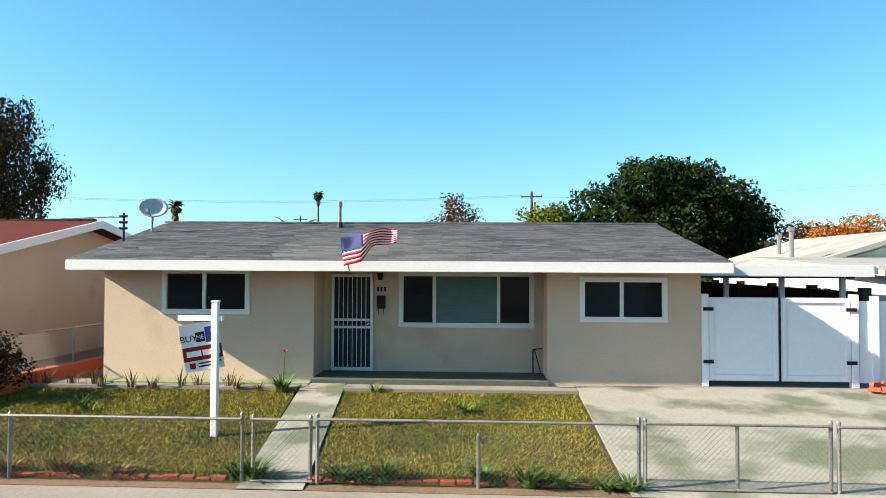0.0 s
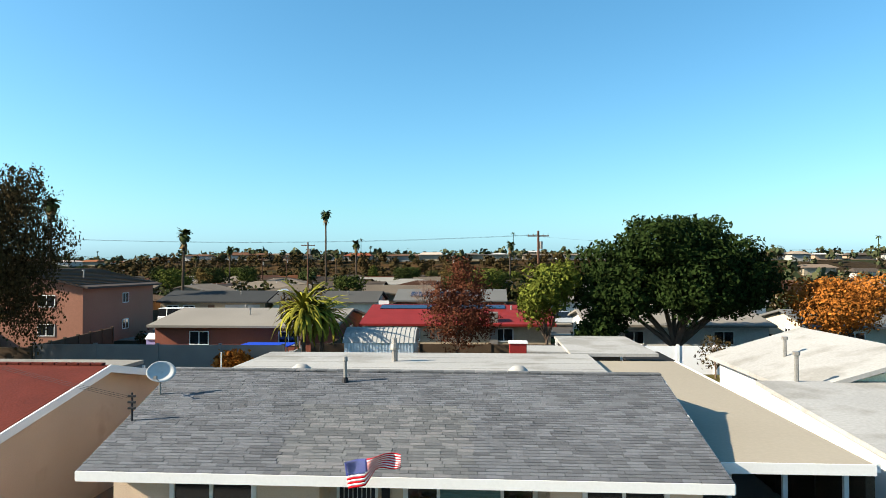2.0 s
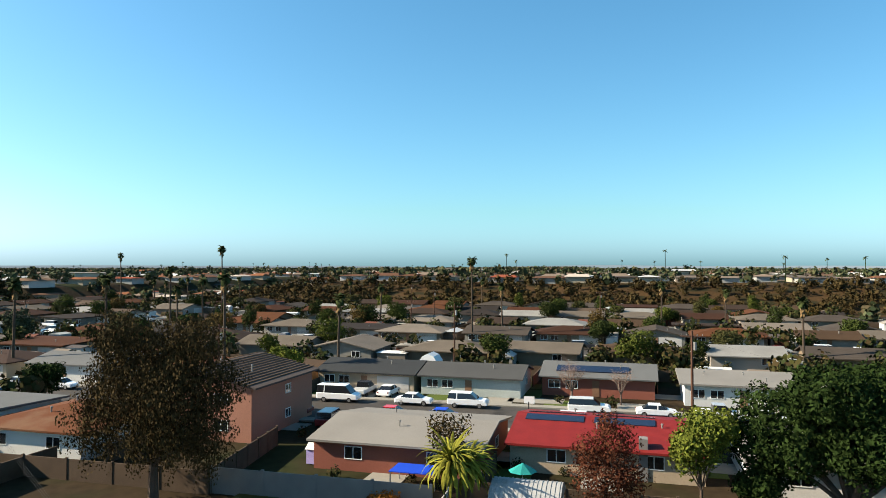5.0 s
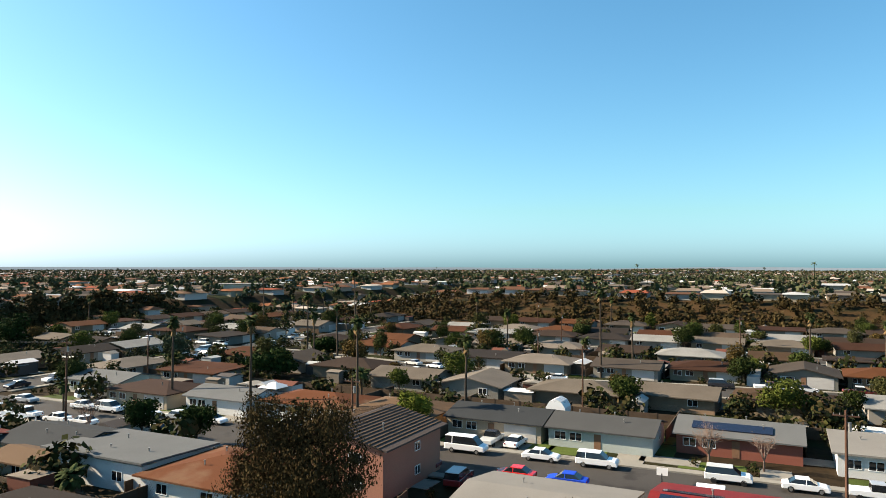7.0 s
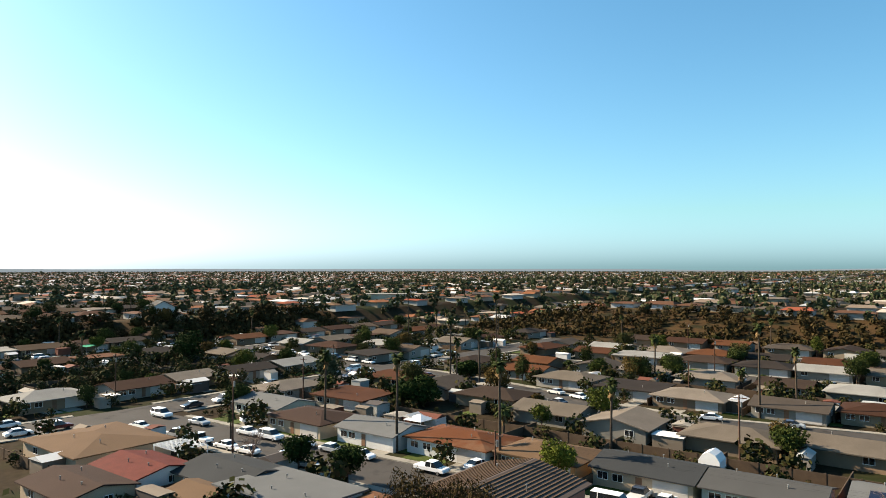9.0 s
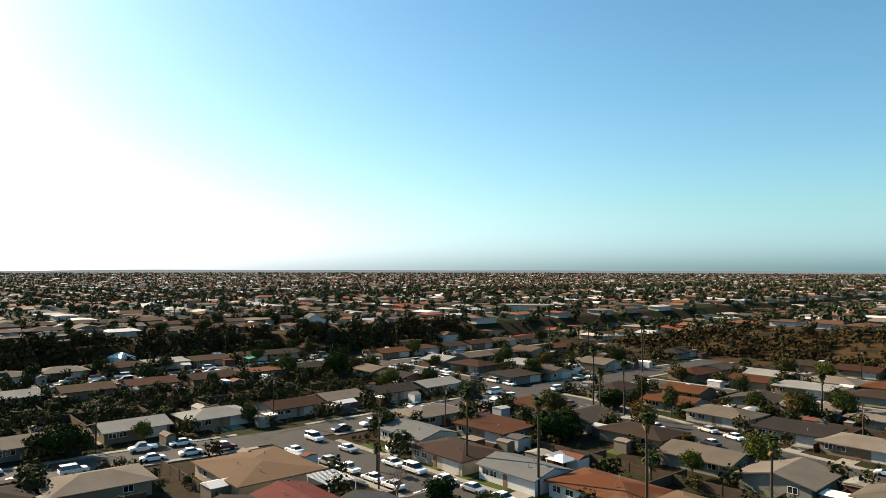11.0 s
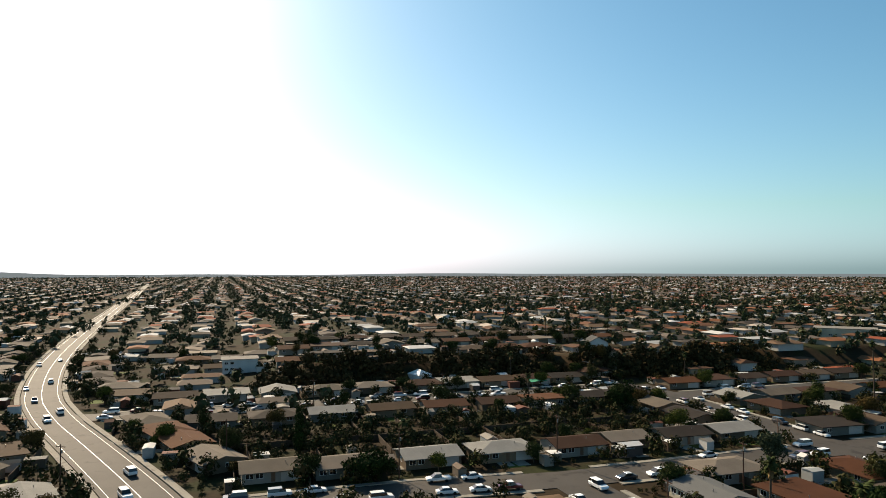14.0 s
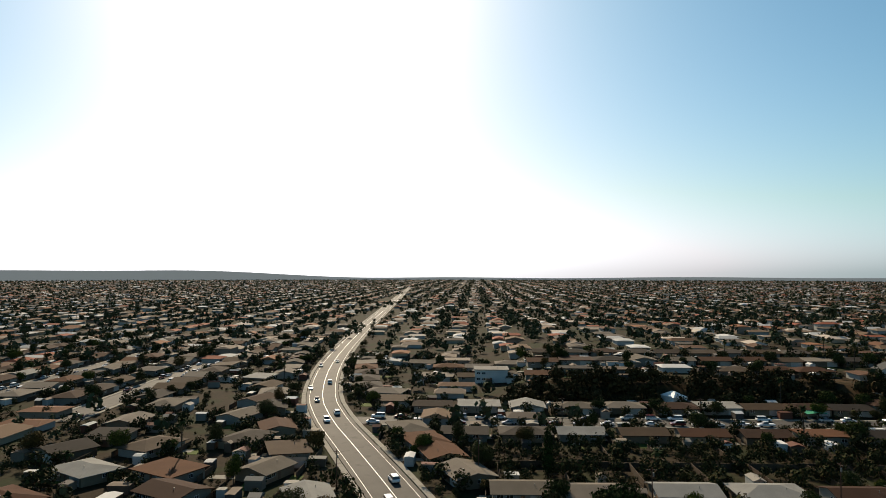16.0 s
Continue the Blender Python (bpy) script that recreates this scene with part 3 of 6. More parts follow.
# beside and behind the wide road
for x, y, t in ((-174, -51, 157), (-206, -66, 160), (-238, -79, 165), (-266, -81.5, 165), (-298, -88, 170), (-322, -98, 170), (-227, -112, 0), (-257, -113, 0), (-171, -74, 60), (-171, -95, 60), (-155, -66, 60),
                (-148, -100, 60), (-190, -112, 60), (-286, -35, 80), (-268, -29, 90), (-377, -26, 80), (-401, -40, 80), (-196, -90, 160)):
    settle(x, y, t)
for line in STREETS[7:]:
    for x in range(-525, -262, 18):
        for s2 in (-1, 1):
            h = (x + jit(2), line_y(x, line) + s2 * 15.5 + jit(1))
            if blvd_gap(*h) > 18 and all((h[0] - u) ** 2 + (h[1] - v) ** 2 > 220 for u, v in taken):
                settle(*h, 0 if s2 > 0 else 180)

for x in range(-106, -28, 17):
    settle(x + jit(1), 20 + jit(1), 0)
for x in range(-57, -40, 17):
    settle(x + jit(1), 37, 180)
for x in range(-125, 20, 17):
    settle(x + jit(1), -18 + jit(1), 180)
for x in range(30, 62, 16):
    settle(x, 20, 0)

# rows fronting the wide road
for a, b in zip(BLVD, BLVD[1:]):
    dv = (b - a).normalized()
    nv = Vector((-dv.y, dv.x))
    if not (-420 < a.x < -80):
        continue
    for k in range(int((b - a).length / 5) + 1):
        q = a.lerp(b, k * 5 / max(5.0, (b - a).length))
        for s2 in (-1, 1):
            h = q + nv * s2 * 19.5
            if blvd_gap(h.x, h.y) > 15 and all((h.x - u) ** 2 + (h.y - v) ** 2 > 230 for u, v in taken) and all(gap_to(h, o) > 13 for o in STREETS):
                settle(h.x, h.y, math.degrees(math.atan2(dv.y, dv.x)) + (0 if s2 > 0 else 180))


# ---- the house in front: walls, roof, openings ----
home = base("bungalow", "beige stucco bungalow with grey shingle gable roof", "house")
Y0, YR, YB = 14.6, 15.55, 25.0
EL, ER, RL, RR = Vector((-7.85, 13.65, 2.4)), Vector((5.0, 13.65, 2.38)), Vector((-8.7, 19.82, 3.5)), Vector((5.15, 19.82, 3.46))


def wall_holes(x0, x1, z0, z1, y, t, holes):
    """A wall facing -y between y and y + t with rectangular openings."""
    xs = sorted({x0, x1, *[h[0] for h in holes], *[h[1] for h in holes]})
    zs = sorted({z0, z1, *[h[2] for h in holes], *[h[3] for h in holes]})
    bm = bmesh.new()
    for a, b in zip(xs, xs[1:]):
        for c, d in zip(zs, zs[1:]):
            if not any(h[0] <= a and b <= h[1] and h[2] <= c and d <= h[3] for h in holes):
                box(bm, a, b, y, y + t, c, d)
    bmesh.ops.remove_doubles(bm, verts=bm.verts, dist=1e-5)
    return bm


part("wall", wall_holes(-7.6, -3.15, -0.35, 2.3, Y0, 0.2, [(-6.33, -4.52, 1.3, 2.19)]), M["stucco"], home, "rough beige stucco wall lit by low sun")
part("wall", wall_holes(1.64, 4.7, -0.35, 2.25, Y0, 0.2, [(2.32, 4.01, 1.2, 2.05)]), M["stucco"], home, "rough beige stucco wall")
part("wall", wall_holes(-3.15, 1.64, -0.05, 2.27, YR, 0.2, [(-2.98, -2.06, -0.05, 2.1), (-1.47, 1.42, 0.98, 2.14)]), M["stucco"], home, "beige stucco wall of the recessed entry")
part("wall", B((-3.35, -3.15, Y0 + 0.2, YR, -0.35, 2.28)), M["stucco"], home)
part("wall", B((1.64, 1.84, Y0 + 0.2, YR, -0.35, 2.26)), M["stucco"], home)
bm = bmesh.new()
prism(bm, [(-7.6, Y0 + 0.2, -0.5), (-7.6, YB, -0.5), (-7.6, YB, 2.35), (-7.6, 19.8, 3.3), (-7.6, Y0 + 0.2, 2.38)], (0.2, 0, 0))
part("wall", bm, M["stucco"], home)
bm = bmesh.new()
prism(bm, [(4.5, Y0 + 0.2, -0.5), (4.5, YB, -0.5), (4.5, YB, 2.35), (4.5, 19.8, 3.26), (4.5, Y0 + 0.2, 2.36)], (0.2, 0, 0))
part("wall", bm, M["stucco"], home)
part("wall", B((-7.4, 4.5, YB - 0.2, YB, -0.5, 2.35)), M["stucco"], home)
part("porch_slab", B((-3.15, 1.64, 14.35, YR, -0.3, -0.01)), mat("dark_porch_paint", (0.09, 0.10, 0.085), 0.8, 1, 14, 0.25, 0.2), home, "dark painted porch slab")
part("foundation", B((-7.62, -3.15, Y0 - 0.42, Y0, -0.4, -0.07)), mat("mossy_concrete", (0.20, 0.25, 0.15), 0.95, 1.5, 20, 0.3, 0.4), home, "greenish painted plinth")
# dark sheet behind the panes, its colour standing for the unlit room
part("dark_room_sheet", B((-7.3, 4.4, YR + 0.9, YR + 1.0, -0.2, 2.2)), mat("painted_dim_interior", (0.05, 0.05, 0.05), 0.9), home)


def home_window(x0, x1, z0, z1, y, bars, label, blind=None):
    f = 0.075
    fr = part("window", B((x0 - 0.03, x1 + 0.03, y - 0.04, y + 0.06, z0 - 0.03, z0 + f), (x0 - 0.03, x1 + 0.03, y - 0.04, y + 0.06, z1 - f, z1 + 0.03),
              (x0 - 0.03, x0 + f, y - 0.04, y + 0.06, z0 + f, z1 - f), (x1 - f, x1 + 0.03, y - 0.04, y + 0.06, z0 + f, z1 - f)), M["white"], home, label, bevel=0.006)
    edges = [x0 + f, *bars, x1 - f]
    for b in bars:
        part("mullion", B((b - 0.035, b + 0.035, y - 0.03, y + 0.05, z0 + f, z1 - f)), M["white"], fr)
    for i, (a, b) in enumerate(zip(edges, edges[1:])):
        p = part("pane", B((a, b, y + 0.015, y + 0.025, z0 + f, z1 - f)), M["glass"], fr, "dark reflecting glass")
        if blind and i in blind:
            p.data = mesh_of(B((a, b, y + 0.03, y + 0.035, z0 + f, z1 - f)), "pane", M["blind"])
            p["label"] = "pane with pale green blinds"
            for k in range(14):
                zz = z0 + f + (z1 - z0 - 2 * f) * (k + 0.5) / 14
                part("blind_slat", B((a + 0.02, b - 0.02, y + 0.01, y + 0.028, zz - 0.012, zz + 0.012)), M["blind"], fr)


home_window(-6.33, -4.52, 1.3, 2.19, Y0, [-5.46], "white framed sliding window")
home_window(2.32, 4.01, 1.2, 2.05, Y0, [3.13], "white framed sliding window")
home_window(-1.47, 1.42, 0.98, 2.14, YR, [-0.72, 0.68], "wide white framed picture window", blind=(1,))

# security door
dr = part("security_door", B((-2.98, -2.92, YR - 0.05, YR + 0.05, 0, 2.1), (-2.12, -2.06, YR - 0.05, YR + 0.05, 0, 2.1), (-2.92, -2.12, YR - 0.05, YR + 0.05, 2.04, 2.1), (-2.92, -2.12, YR - 0.05, YR + 0.05, 0.0, 0.07),
          (-2.92, -2.12, YR - 0.04, YR, 1.08, 1.13), (-2.92, -2.12, YR - 0.04, YR, 0.92, 0.97)), M["white"], home, "white barred security screen door")
part("screen", B((-2.92, -2.12, YR + 0.0, YR + 0.02, 0.07, 2.04)), mat("dark_screen", (0.03, 0.03, 0.035), 0.7), dr, "dark mesh screen")
BAR = mesh_of(B((-0.007, 0.007, YR - 0.03, YR - 0.01, 0.07, 2.04)), "bar", M["white"])
for i in range(7):
    part("bar", BAR, None, dr).location.x = -2.92 + 0.8 * (i + 1) / 8
for z in (1.02, 1.1):
    bm = bmesh.new(); tube(bm, (-2.16, YR - 0.09, z), (-2.16, YR - 0.03, z), 0.03, 0.03, 10)
    part("handle", bm, M["chrome"], dr, "round chrome knob")

# roof: deck, fascia, shingles
bm = bmesh.new()
BLr, BRr = Vector((-8.6, 25.9, 2.4)), Vector((5.1, 25.9, 2.38))
prism(bm, [EL + Vector((0, 0, -0.05)), ER + Vector((0, 0, -0.05)), RR + Vector((0, 0, -0.05)), RL + Vector((0, 0, -0.05))], (0, 0, -0.1))
prism(bm, [RL + Vector((0, 0, -0.05)), RR + Vector((0, 0, -0.05)), BRr + Vector((0, 0, -0.05)), BLr + Vector((0, 0, -0.05))], (0, 0, -0.1))
roof = part("roof", bm, M["shingle"], home, "weathered grey asphalt shingle roof")
bm = bmesh.new()
prism(bm, [EL + Vector((0, -0.03, -0.21)), ER + Vector((0, -0.03, -0.21)), ER + Vector((0, -0.03, -0.01)), EL + Vector((0, -0.03, -0.01))], (0, 0.035, 0))
part("fascia", bm, M["white"], roof, "white painted fascia board")
for a, b in ((EL, RL), (ER, RR)):
    s = -1 if a is EL else 1
    bm = bmesh.new()
    prism(bm, [a + Vector((0, 0, -0.2)), b + Vector((0, 0, -0.2)), b + Vector((0, 0, -0.03)), a + Vector((0, 0, -0.03))], (0.03 * s, 0, 0))
    part("bargeboard", bm, M["white"], roof, "white painted board along the roof edge")
part("soffit", B((EL.x + 0.02, ER.x - 0.02, 13.7, Y0 + 0.3, 2.17, 2.2)), M["stucco"], roof, "plain eaves underside")
part("soffit", B((-3.13, 1.62, Y0 + 0.3, YR, 2.18, 2.2)), M["stucco"], roof, "plain porch ceiling")

# tabs: one flat wedge shared by the nearest, the rest joined
rows_n = 44
tabs = []
r2 = random.Random(8)
for j in range(rows_n):
    t0, t1 = j / rows_n, (j + 1.15) / rows_n
    a, b = EL.lerp(RL, t0), ER.lerp(RR, t0)
    a2, b2 = EL.lerp(RL, min(1, t1)), ER.lerp(RR, min(1, t1))
    n = 38
    off = r2.random()
    for i in range(-1, n + 1):
        u0, u1 = max(0, (i + off) / n), min(1, (i + off + r2.uniform(0.95, 0.99)) / n)
        if u1 - u0 > 0.004:
            tabs.append((a.lerp(b, u0), a.lerp(b, u1), a2.lerp(b2, u1), a2.lerp(b2, u0), r2.uniform(0.008, 0.02), j, u0))
near = [t for t in tabs if t[5] < 26 and 0.30 < t[6] < 0.60][:300]
rest = [t for t in tabs if not (t[5] < 26 and 0.30 < t[6] < 0.60)] + [t for t in tabs if t[5] < 26 and 0.30 < t[6] < 0.60][300:]


def tab_geo(t, org):
    p = [q - org for q in t[:4]]
    h = Vector((0, 0, t[4]))
    lo = Vector((0, 0, -0.03))
    return [p[0] + h, p[1] + h, p[2] - h * 0.3, p[3] - h * 0.3, p[0] + lo, p[1] + lo]


TABF = [(0, 1, 2, 3), (4, 5, 1, 0), (4, 0, 3), (5, 2, 1)]
vs, fs = [], []
for t in rest:
    k = len(vs)
    vs += tab_geo(t, Vector((0, 0, 0)))
    fs += [tuple(k + i for i in f) for f in TABF]
tagged(part("roof_shingles", raw("roof_shingles", vs, fs, M["shingle"]), None, roof), kind="stuff")
t0 = near[20]
W0 = (t0[1] - t0[0]).length
SHAPE = raw("shingle", tab_geo(t0, t0[0]), TABF, M["shingle_one"])
for i, t in enumerate(near):
    o = part("shingle", SHAPE, None, roof)
    o.location, o.scale = t[0], ((t[1] - t[0]).length / W0, 1, 1)
CAPM = mesh_of(B((0, 0.29, -0.14, 0.14, -0.02, 0.02)), "ridge_cap", M["shingle_one"])
for i in range(46):
    o = part("ridge_cap", CAPM, None, roof); o.location = RL.lerp(RR, i / 46) + Vector((0, 0, 0.02))

# things on and at the house
vp = base("vent_pipe", "grey metal vent pipe on the shingle roof", "vent", m=pose(-3.5, 18.9, 3.3))
bm = bmesh.new(); tube(bm, (0, 0, -0.1), (0, 0, 0.62), 0.045, None, 10); part("pipe", bm, M["galv"], vp)
bm = bmesh.new(); tube(bm, (0, 0, 0.6), (0, 0, 0.72), 0.07, 0.06, 10); part("cap", bm, M["galv"], vp)
bm = bmesh.new(); tube(bm, (0, 0, -0.1), (0, 0, 0.16), 0.13, 0.06, 10); part("flashing", bm, M["black"], vp)

ds = base("satellite_dish", "grey satellite dish on a bent mast on the roof", "satellite dish", m=pose(-8.15, 17.8, 2.93))
bm = bmesh.new(); tube(bm, (0, 0, 0), (0, 0, 0.45), 0.03, None, 8); tube(bm, (0, 0, 0.45), (0.03, -0.05, 0.72), 0.03, None, 8); part("mast", bm, M["galv"], ds)
vs, fs = [], []
for r in range(5):
    for k in range(20):
        rr = r / 4
        vs.append((0.36 * rr * math.cos(k * math.pi / 10), 0.0 - 0.10 * rr * rr, 0.29 * rr * math.sin(k * math.pi / 10)))
    if r:
        for k in range(20):
            fs.append((20 * r - 20 + k, 20 * r - 20 + (k + 1) % 20, 20 * r + (k + 1) % 20, 20 * r + k))
dish = part("reflector", raw("reflector", vs, fs, mat("dish_grey", (0.42, 0.43, 0.43), 0.45, 1, 8, 0.1, 0), True), None, ds, "pale grey oval reflector")
dish.matrix_basis = pose(0.06, -0.05, 0.78, -28, 0, 22)
dish.modifiers.new("thick", "SOLIDIFY").thickness = 0.012
bm = bmesh.new(); tube(bm, (0.06, -0.05, 0.52), (0.12, -0.5, 0.72), 0.012, None, 6); box(bm, 0.09, 0.16, -0.55, -0.47, 0.69, 0.77); part("feed_arm", bm, M["galv"], ds)

am = base("service_mast", "black utility service mast with insulators", "mast", m=pose(-8.0, 16.1, 2.78))
bm = bmesh.new(); tube(bm, (0, 0, 0), (0, 0, 0.72), 0.025, None, 8); part("pole", bm, M["black"], am)
for z in (0.36, 0.5, 0.64):
    bm = bmesh.new(); tube(bm, (-0.09, -0.02, z), (0.09, -0.02, z), 0.03, 0.03, 8); part("insulator", bm, M["black"], am)
part("foot", B((-0.12, 0.12, -0.1, 0.1, -0.02, 0.02)), M["white"], am)

lt = base("wall_lamp", "black lantern beside the security door", "lamp", m=pose(-1.9, YR, 2.08))
bm = bmesh.new(); tube(bm, (0, -0.1, -0.1), (0, -0.1, 0.06), 0.05, 0.07, 8); box(bm, -0.02, 0.02, -0.1, 0, 0.03, 0.06); part("lantern", bm, M["black"], lt)
mb = base("mailbox", "black wall mailbox with newspaper hooks", "mailbox", m=pose(-1.88, YR, 1.36))
part("box", B((-0.09, 0.09, -0.12, 0, 0, 0.28)), M["black"], mb, bevel=0.01)
for x in (-0.05, 0.05):
    part("hook", B((x - 0.008, x + 0.008, -0.09, -0.07, -0.13, 0.0)), M["black"], mb)
nb = base("house_number", "three dark number plates on the stucco", "house number", m=pose(-1.88, YR, 1.78))
for x in (-0.08, 0, 0.08):
    part("plate", B((x - 0.022, x + 0.022, -0.012, 0, -0.05, 0.05)), M["black"], nb)
hs = base("garden_tap", "thin standpipe with bent tap at the wall", "tap", m=pose(1.42, YR, 0))
bm = bmesh.new(); tube(bm, (0, -0.06, 0), (0, -0.06, 0.5), 0.014, None, 6); tube(bm, (0, -0.06, 0.5), (0.2, -0.06, 0.52), 0.012, None, 6); tube(bm, (0.03, -0.1, 0.5), (0.16, -0.12, 0.02), 0.01, None, 6); part("pipe", bm, M["black"], hs)

# flag on a short pole under the eave
fl = base("flag", "red white and blue striped flag on a short pole", "flag", m=pose(-2.30, 13.55, 2.3))
bm = bmesh.new(); tube(bm, (0.08, 0.05, -0.12), (-0.01, -0.45, 0.52), 0.013, None, 8); part("pole", bm, M["galv"], fl)
FR, FW, FB = mat("flag_red", (0.5, 0.006, 0.014), 0.8, 3, 30, 0.1, 0.1), mat("flag_white", (0.72, 0.71, 0.72), 0.8, 3, 30, 0.05, 0.1), mat("flag_blue", (0.03, 0.045, 0.22), 0.8, 3, 30, 0.15, 0.1)


def cloth(u, v):
    """u along the fly, v down the hoist."""
    w = 0.07 * math.sin(9 * u + 2.5 * v) * (0.3 + u)
    drop = 0.52 - 0.24 * sm((u - 0.32) / 0.22)
    return (-0.01 + 1.06 * u + 0.05 * v * (1 - u), -0.45 + w + 0.1 * v, 0.50 + 0.2 * math.sin(1.3 * u) - drop * v + 0.025 * math.sin(11 * u + 2 * v) * u)


for i in range(13):
    lo = 0.4 if i < 7 else 0.0
    vs, fs = [], []
    for k in range(13):
        u = lo + (1 - lo) * k / 12
        for v in (i / 13, (i + 1) / 13):
            vs.append(cloth(u, v))
        if k:
            fs.append((2 * k - 2, 2 * k - 1, 2 * k + 1, 2 * k))
    o = part("stripe", raw("stripe", vs, fs, FW if i % 2 else FR, True), None, fl)
    o.modifiers.new("thick", "SOLIDIFY").thickness = 0.004
vs, fs = [], []
for k in range(9):
    for j in range(8):
        vs.append(cloth(0.4 * k / 8, 7 / 13 * j / 7))
for k in range(8):
    for j in range(7):
        fs.append((8 * k + j, 8 * k + j + 1, 8 * k + j + 9, 8 * k + j + 8))
o = part("canton", raw("canton", vs, fs, FB, True), None, fl, "dark blue canton with small stars")
o.modifiers.new("thick", "SOLIDIFY").thickness = 0.004
vs, fs = [], []
for r in range(9):
    for c in range(6 if r % 2 == 0 else 5):
        u, v = 0.4 * (c + (0.6 if r % 2 == 0 else 1.1)) / 6.2, 7 / 13 * (r + 0.7) / 9.4
        p = Vector(cloth(u, v)) + Vector((0, -0.008, 0))
        k = len(vs)
        vs += [p + Vector((0.012 * math.cos(q * math.pi / 2), -0.002, 0.012 * math.sin(q * math.pi / 2))) for q in range(4)]
        fs.append((k, k + 1, k + 2, k + 3))
tagged(part("stars", raw("stars", vs, fs, FW), None, o), kind="stuff")

# rear extension, patio covers, gates
ext = base("rear_extension", "flat white roofed rear extension of the bungalow", "extension")
part("wall", B((-9.0, 4.4, YB + 0.02, 30.6, -0.6, 2.45)), M["stucco"], ext)
part("roof", B((-9.4, 4.75, YB - 0.7, 31.0, 2.46, 2.62)), M["whiteroof"], ext, "white roll roofing with seams", bevel=0.02)
for y in (26.4, 27.9, 29.4):
    part("seam", B((-9.35, 4.7, y - 0.04, y + 0.04, 2.62, 2.632)), M["whiteroof"], ext)
bm = bmesh.new(); tube(bm, (0, 0, 0), (0, 0, 0.5), 0.12, None, 10); tube(bm, (0, 0, 0.5), (0, 0, 0.75), 0.2, 0.16, 10); tube(bm, (0, 0, 0.75), (0, 0, 0.95), 0.1, 0.1, 10)
fv = base("flue", "galvanised roof flue with cap", "flue", m=pose(-3.4, 28.2, 2.6)); part("pipe", bm, M["galv"], fv)
ch = base("chimney", "small red painted chimney box", "chimney", m=pose(1.7, 31.3, 2.3))
part("stack", B((-0.38, 0.38, -0.3, 0.3, 0, 0.75)), M["redpaint"], ch, bevel=0.02)
part("cap", B((-0.42, 0.42, -0.34, 0.34, 0.75, 0.82)), M["white"], ch)
for x, y in ((-6.1, 24.0), (1.4, 24.0)):
    dm = base("roof_turbine", "round white roof vent dome", "vent", "roof domes", pose(x, y, 2.68))
    bm = bmesh.new(); bmesh.ops.create_uvsphere(bm, u_segments=14, v_segments=7, radius=0.42)
    part("dome", bm, M["whiteroof"], dm, smooth=True)
pt = base("patio_cover", "white flat patio cover on posts", "patio cover")
part("roof", B((4.0, 7.8, 31.02, 38.6, 2.5, 2.64)), M["whiteroof"], pt)
part("roof", B((2.0, 4.0, 32.5, 35.0, 2.4, 2.52)), M["whiteroof"], pt)
for x, y in ((4.1, 38.4), (7.6, 38.4), (2.1, 34.8)):
    part("post", B((x - 0.06, x + 0.06, y - 0.06, y + 0.06, -0.8, 2.55)), M["white"], pt)
cp = base("carport", "pale flat carport cover with dark beams", "carport")
part("roof", B((4.8, 8.45, 15.3, 31.0, 2.2, 2.32)), M["canopy"], cp)
part("fascia", B((4.8, 8.45, 15.26, 15.3, 2.1, 2.33)), M["white"], cp)
part("gutter", B((8.45, 8.55, 15.3, 31.0, 2.16, 2.34)), M["white"], cp)
for x in (5.7, 6.9, 8.2):
    part("post", B((x - 0.05, x + 0.05, 16.0, 16.1, -0.4, 2.2)), M["white"], cp)
for y in (16.0, 19.0, 22.0, 25.0):
    part("beam", B((4.8, 8.45, y, y + 0.1, 2.05, 2.2)), M["fence"], cp)
vf = base("vinyl_gate", "white vinyl double driveway gate with black hinges", "gate")
for a, b in ((4.86, 6.22), (6.27, 7.62)):
    lf = part("leaf", B((a + 0.1, b - 0.1, Y0 + 0.03, Y0 + 0.06, 0.12, 1.58)), M["vinyl"], vf)
    for bx in ((a, a + 0.1, Y0, Y0 + 0.09, 0.02, 1.68), (b - 0.1, b, Y0, Y0 + 0.09, 0.02, 1.68), (a + 0.1, b - 0.1, Y0 + 0.005, Y0 + 0.085, 1.58, 1.68), (a + 0.1, b - 0.1, Y0 + 0.005, Y0 + 0.085, 0.02, 0.14)):
        part("rail", B(bx), M["vinyl"], lf, bevel=0.006)
for x in (4.78, 7.70):
    part("post", B((x - 0.07, x + 0.07, Y0 - 0.02, Y0 + 0.12, -0.1, 1.75)), M["vinyl"], vf, bevel=0.008)
for x in (4.84, 7.62):
    for z in (0.4, 1.45):
        part("hinge", B((x - 0.1, x + 0.1, Y0 - 0.04, Y0 - 0.022, z - 0.035, z + 0.035)), M["black"], vf)
# black strip painting the dark gap between the two leaves
part("latch", B((6.235, 6.255, Y0 - 0.02, Y0, 0.02, 1.68)), M["black"], vf)
vp2 = base("vinyl_fence", "white vinyl fence panel beside the gate", "fence")
part("panel", B((7.8, 8.8, Y0 + 0.03, Y0 + 0.07, 0.0, 1.62)), M["vinyl"], vp2)
for x in (8.1, 8.8):
    part("post", B((x - 0.06, x + 0.06, Y0 - 0.01, Y0 + 0.11, -0.1, 1.72)), M["vinyl"], vp2)
BR = mesh_of(B((-0.1, 0.1, -0.05, 0.05, 0, 0.075)), "brick", M["brick"], bevel=0.006)
bp = base("brick_pile", "loose red bricks beside the gate", "bricks", m=pose(8.0, 14.2, -0.14))
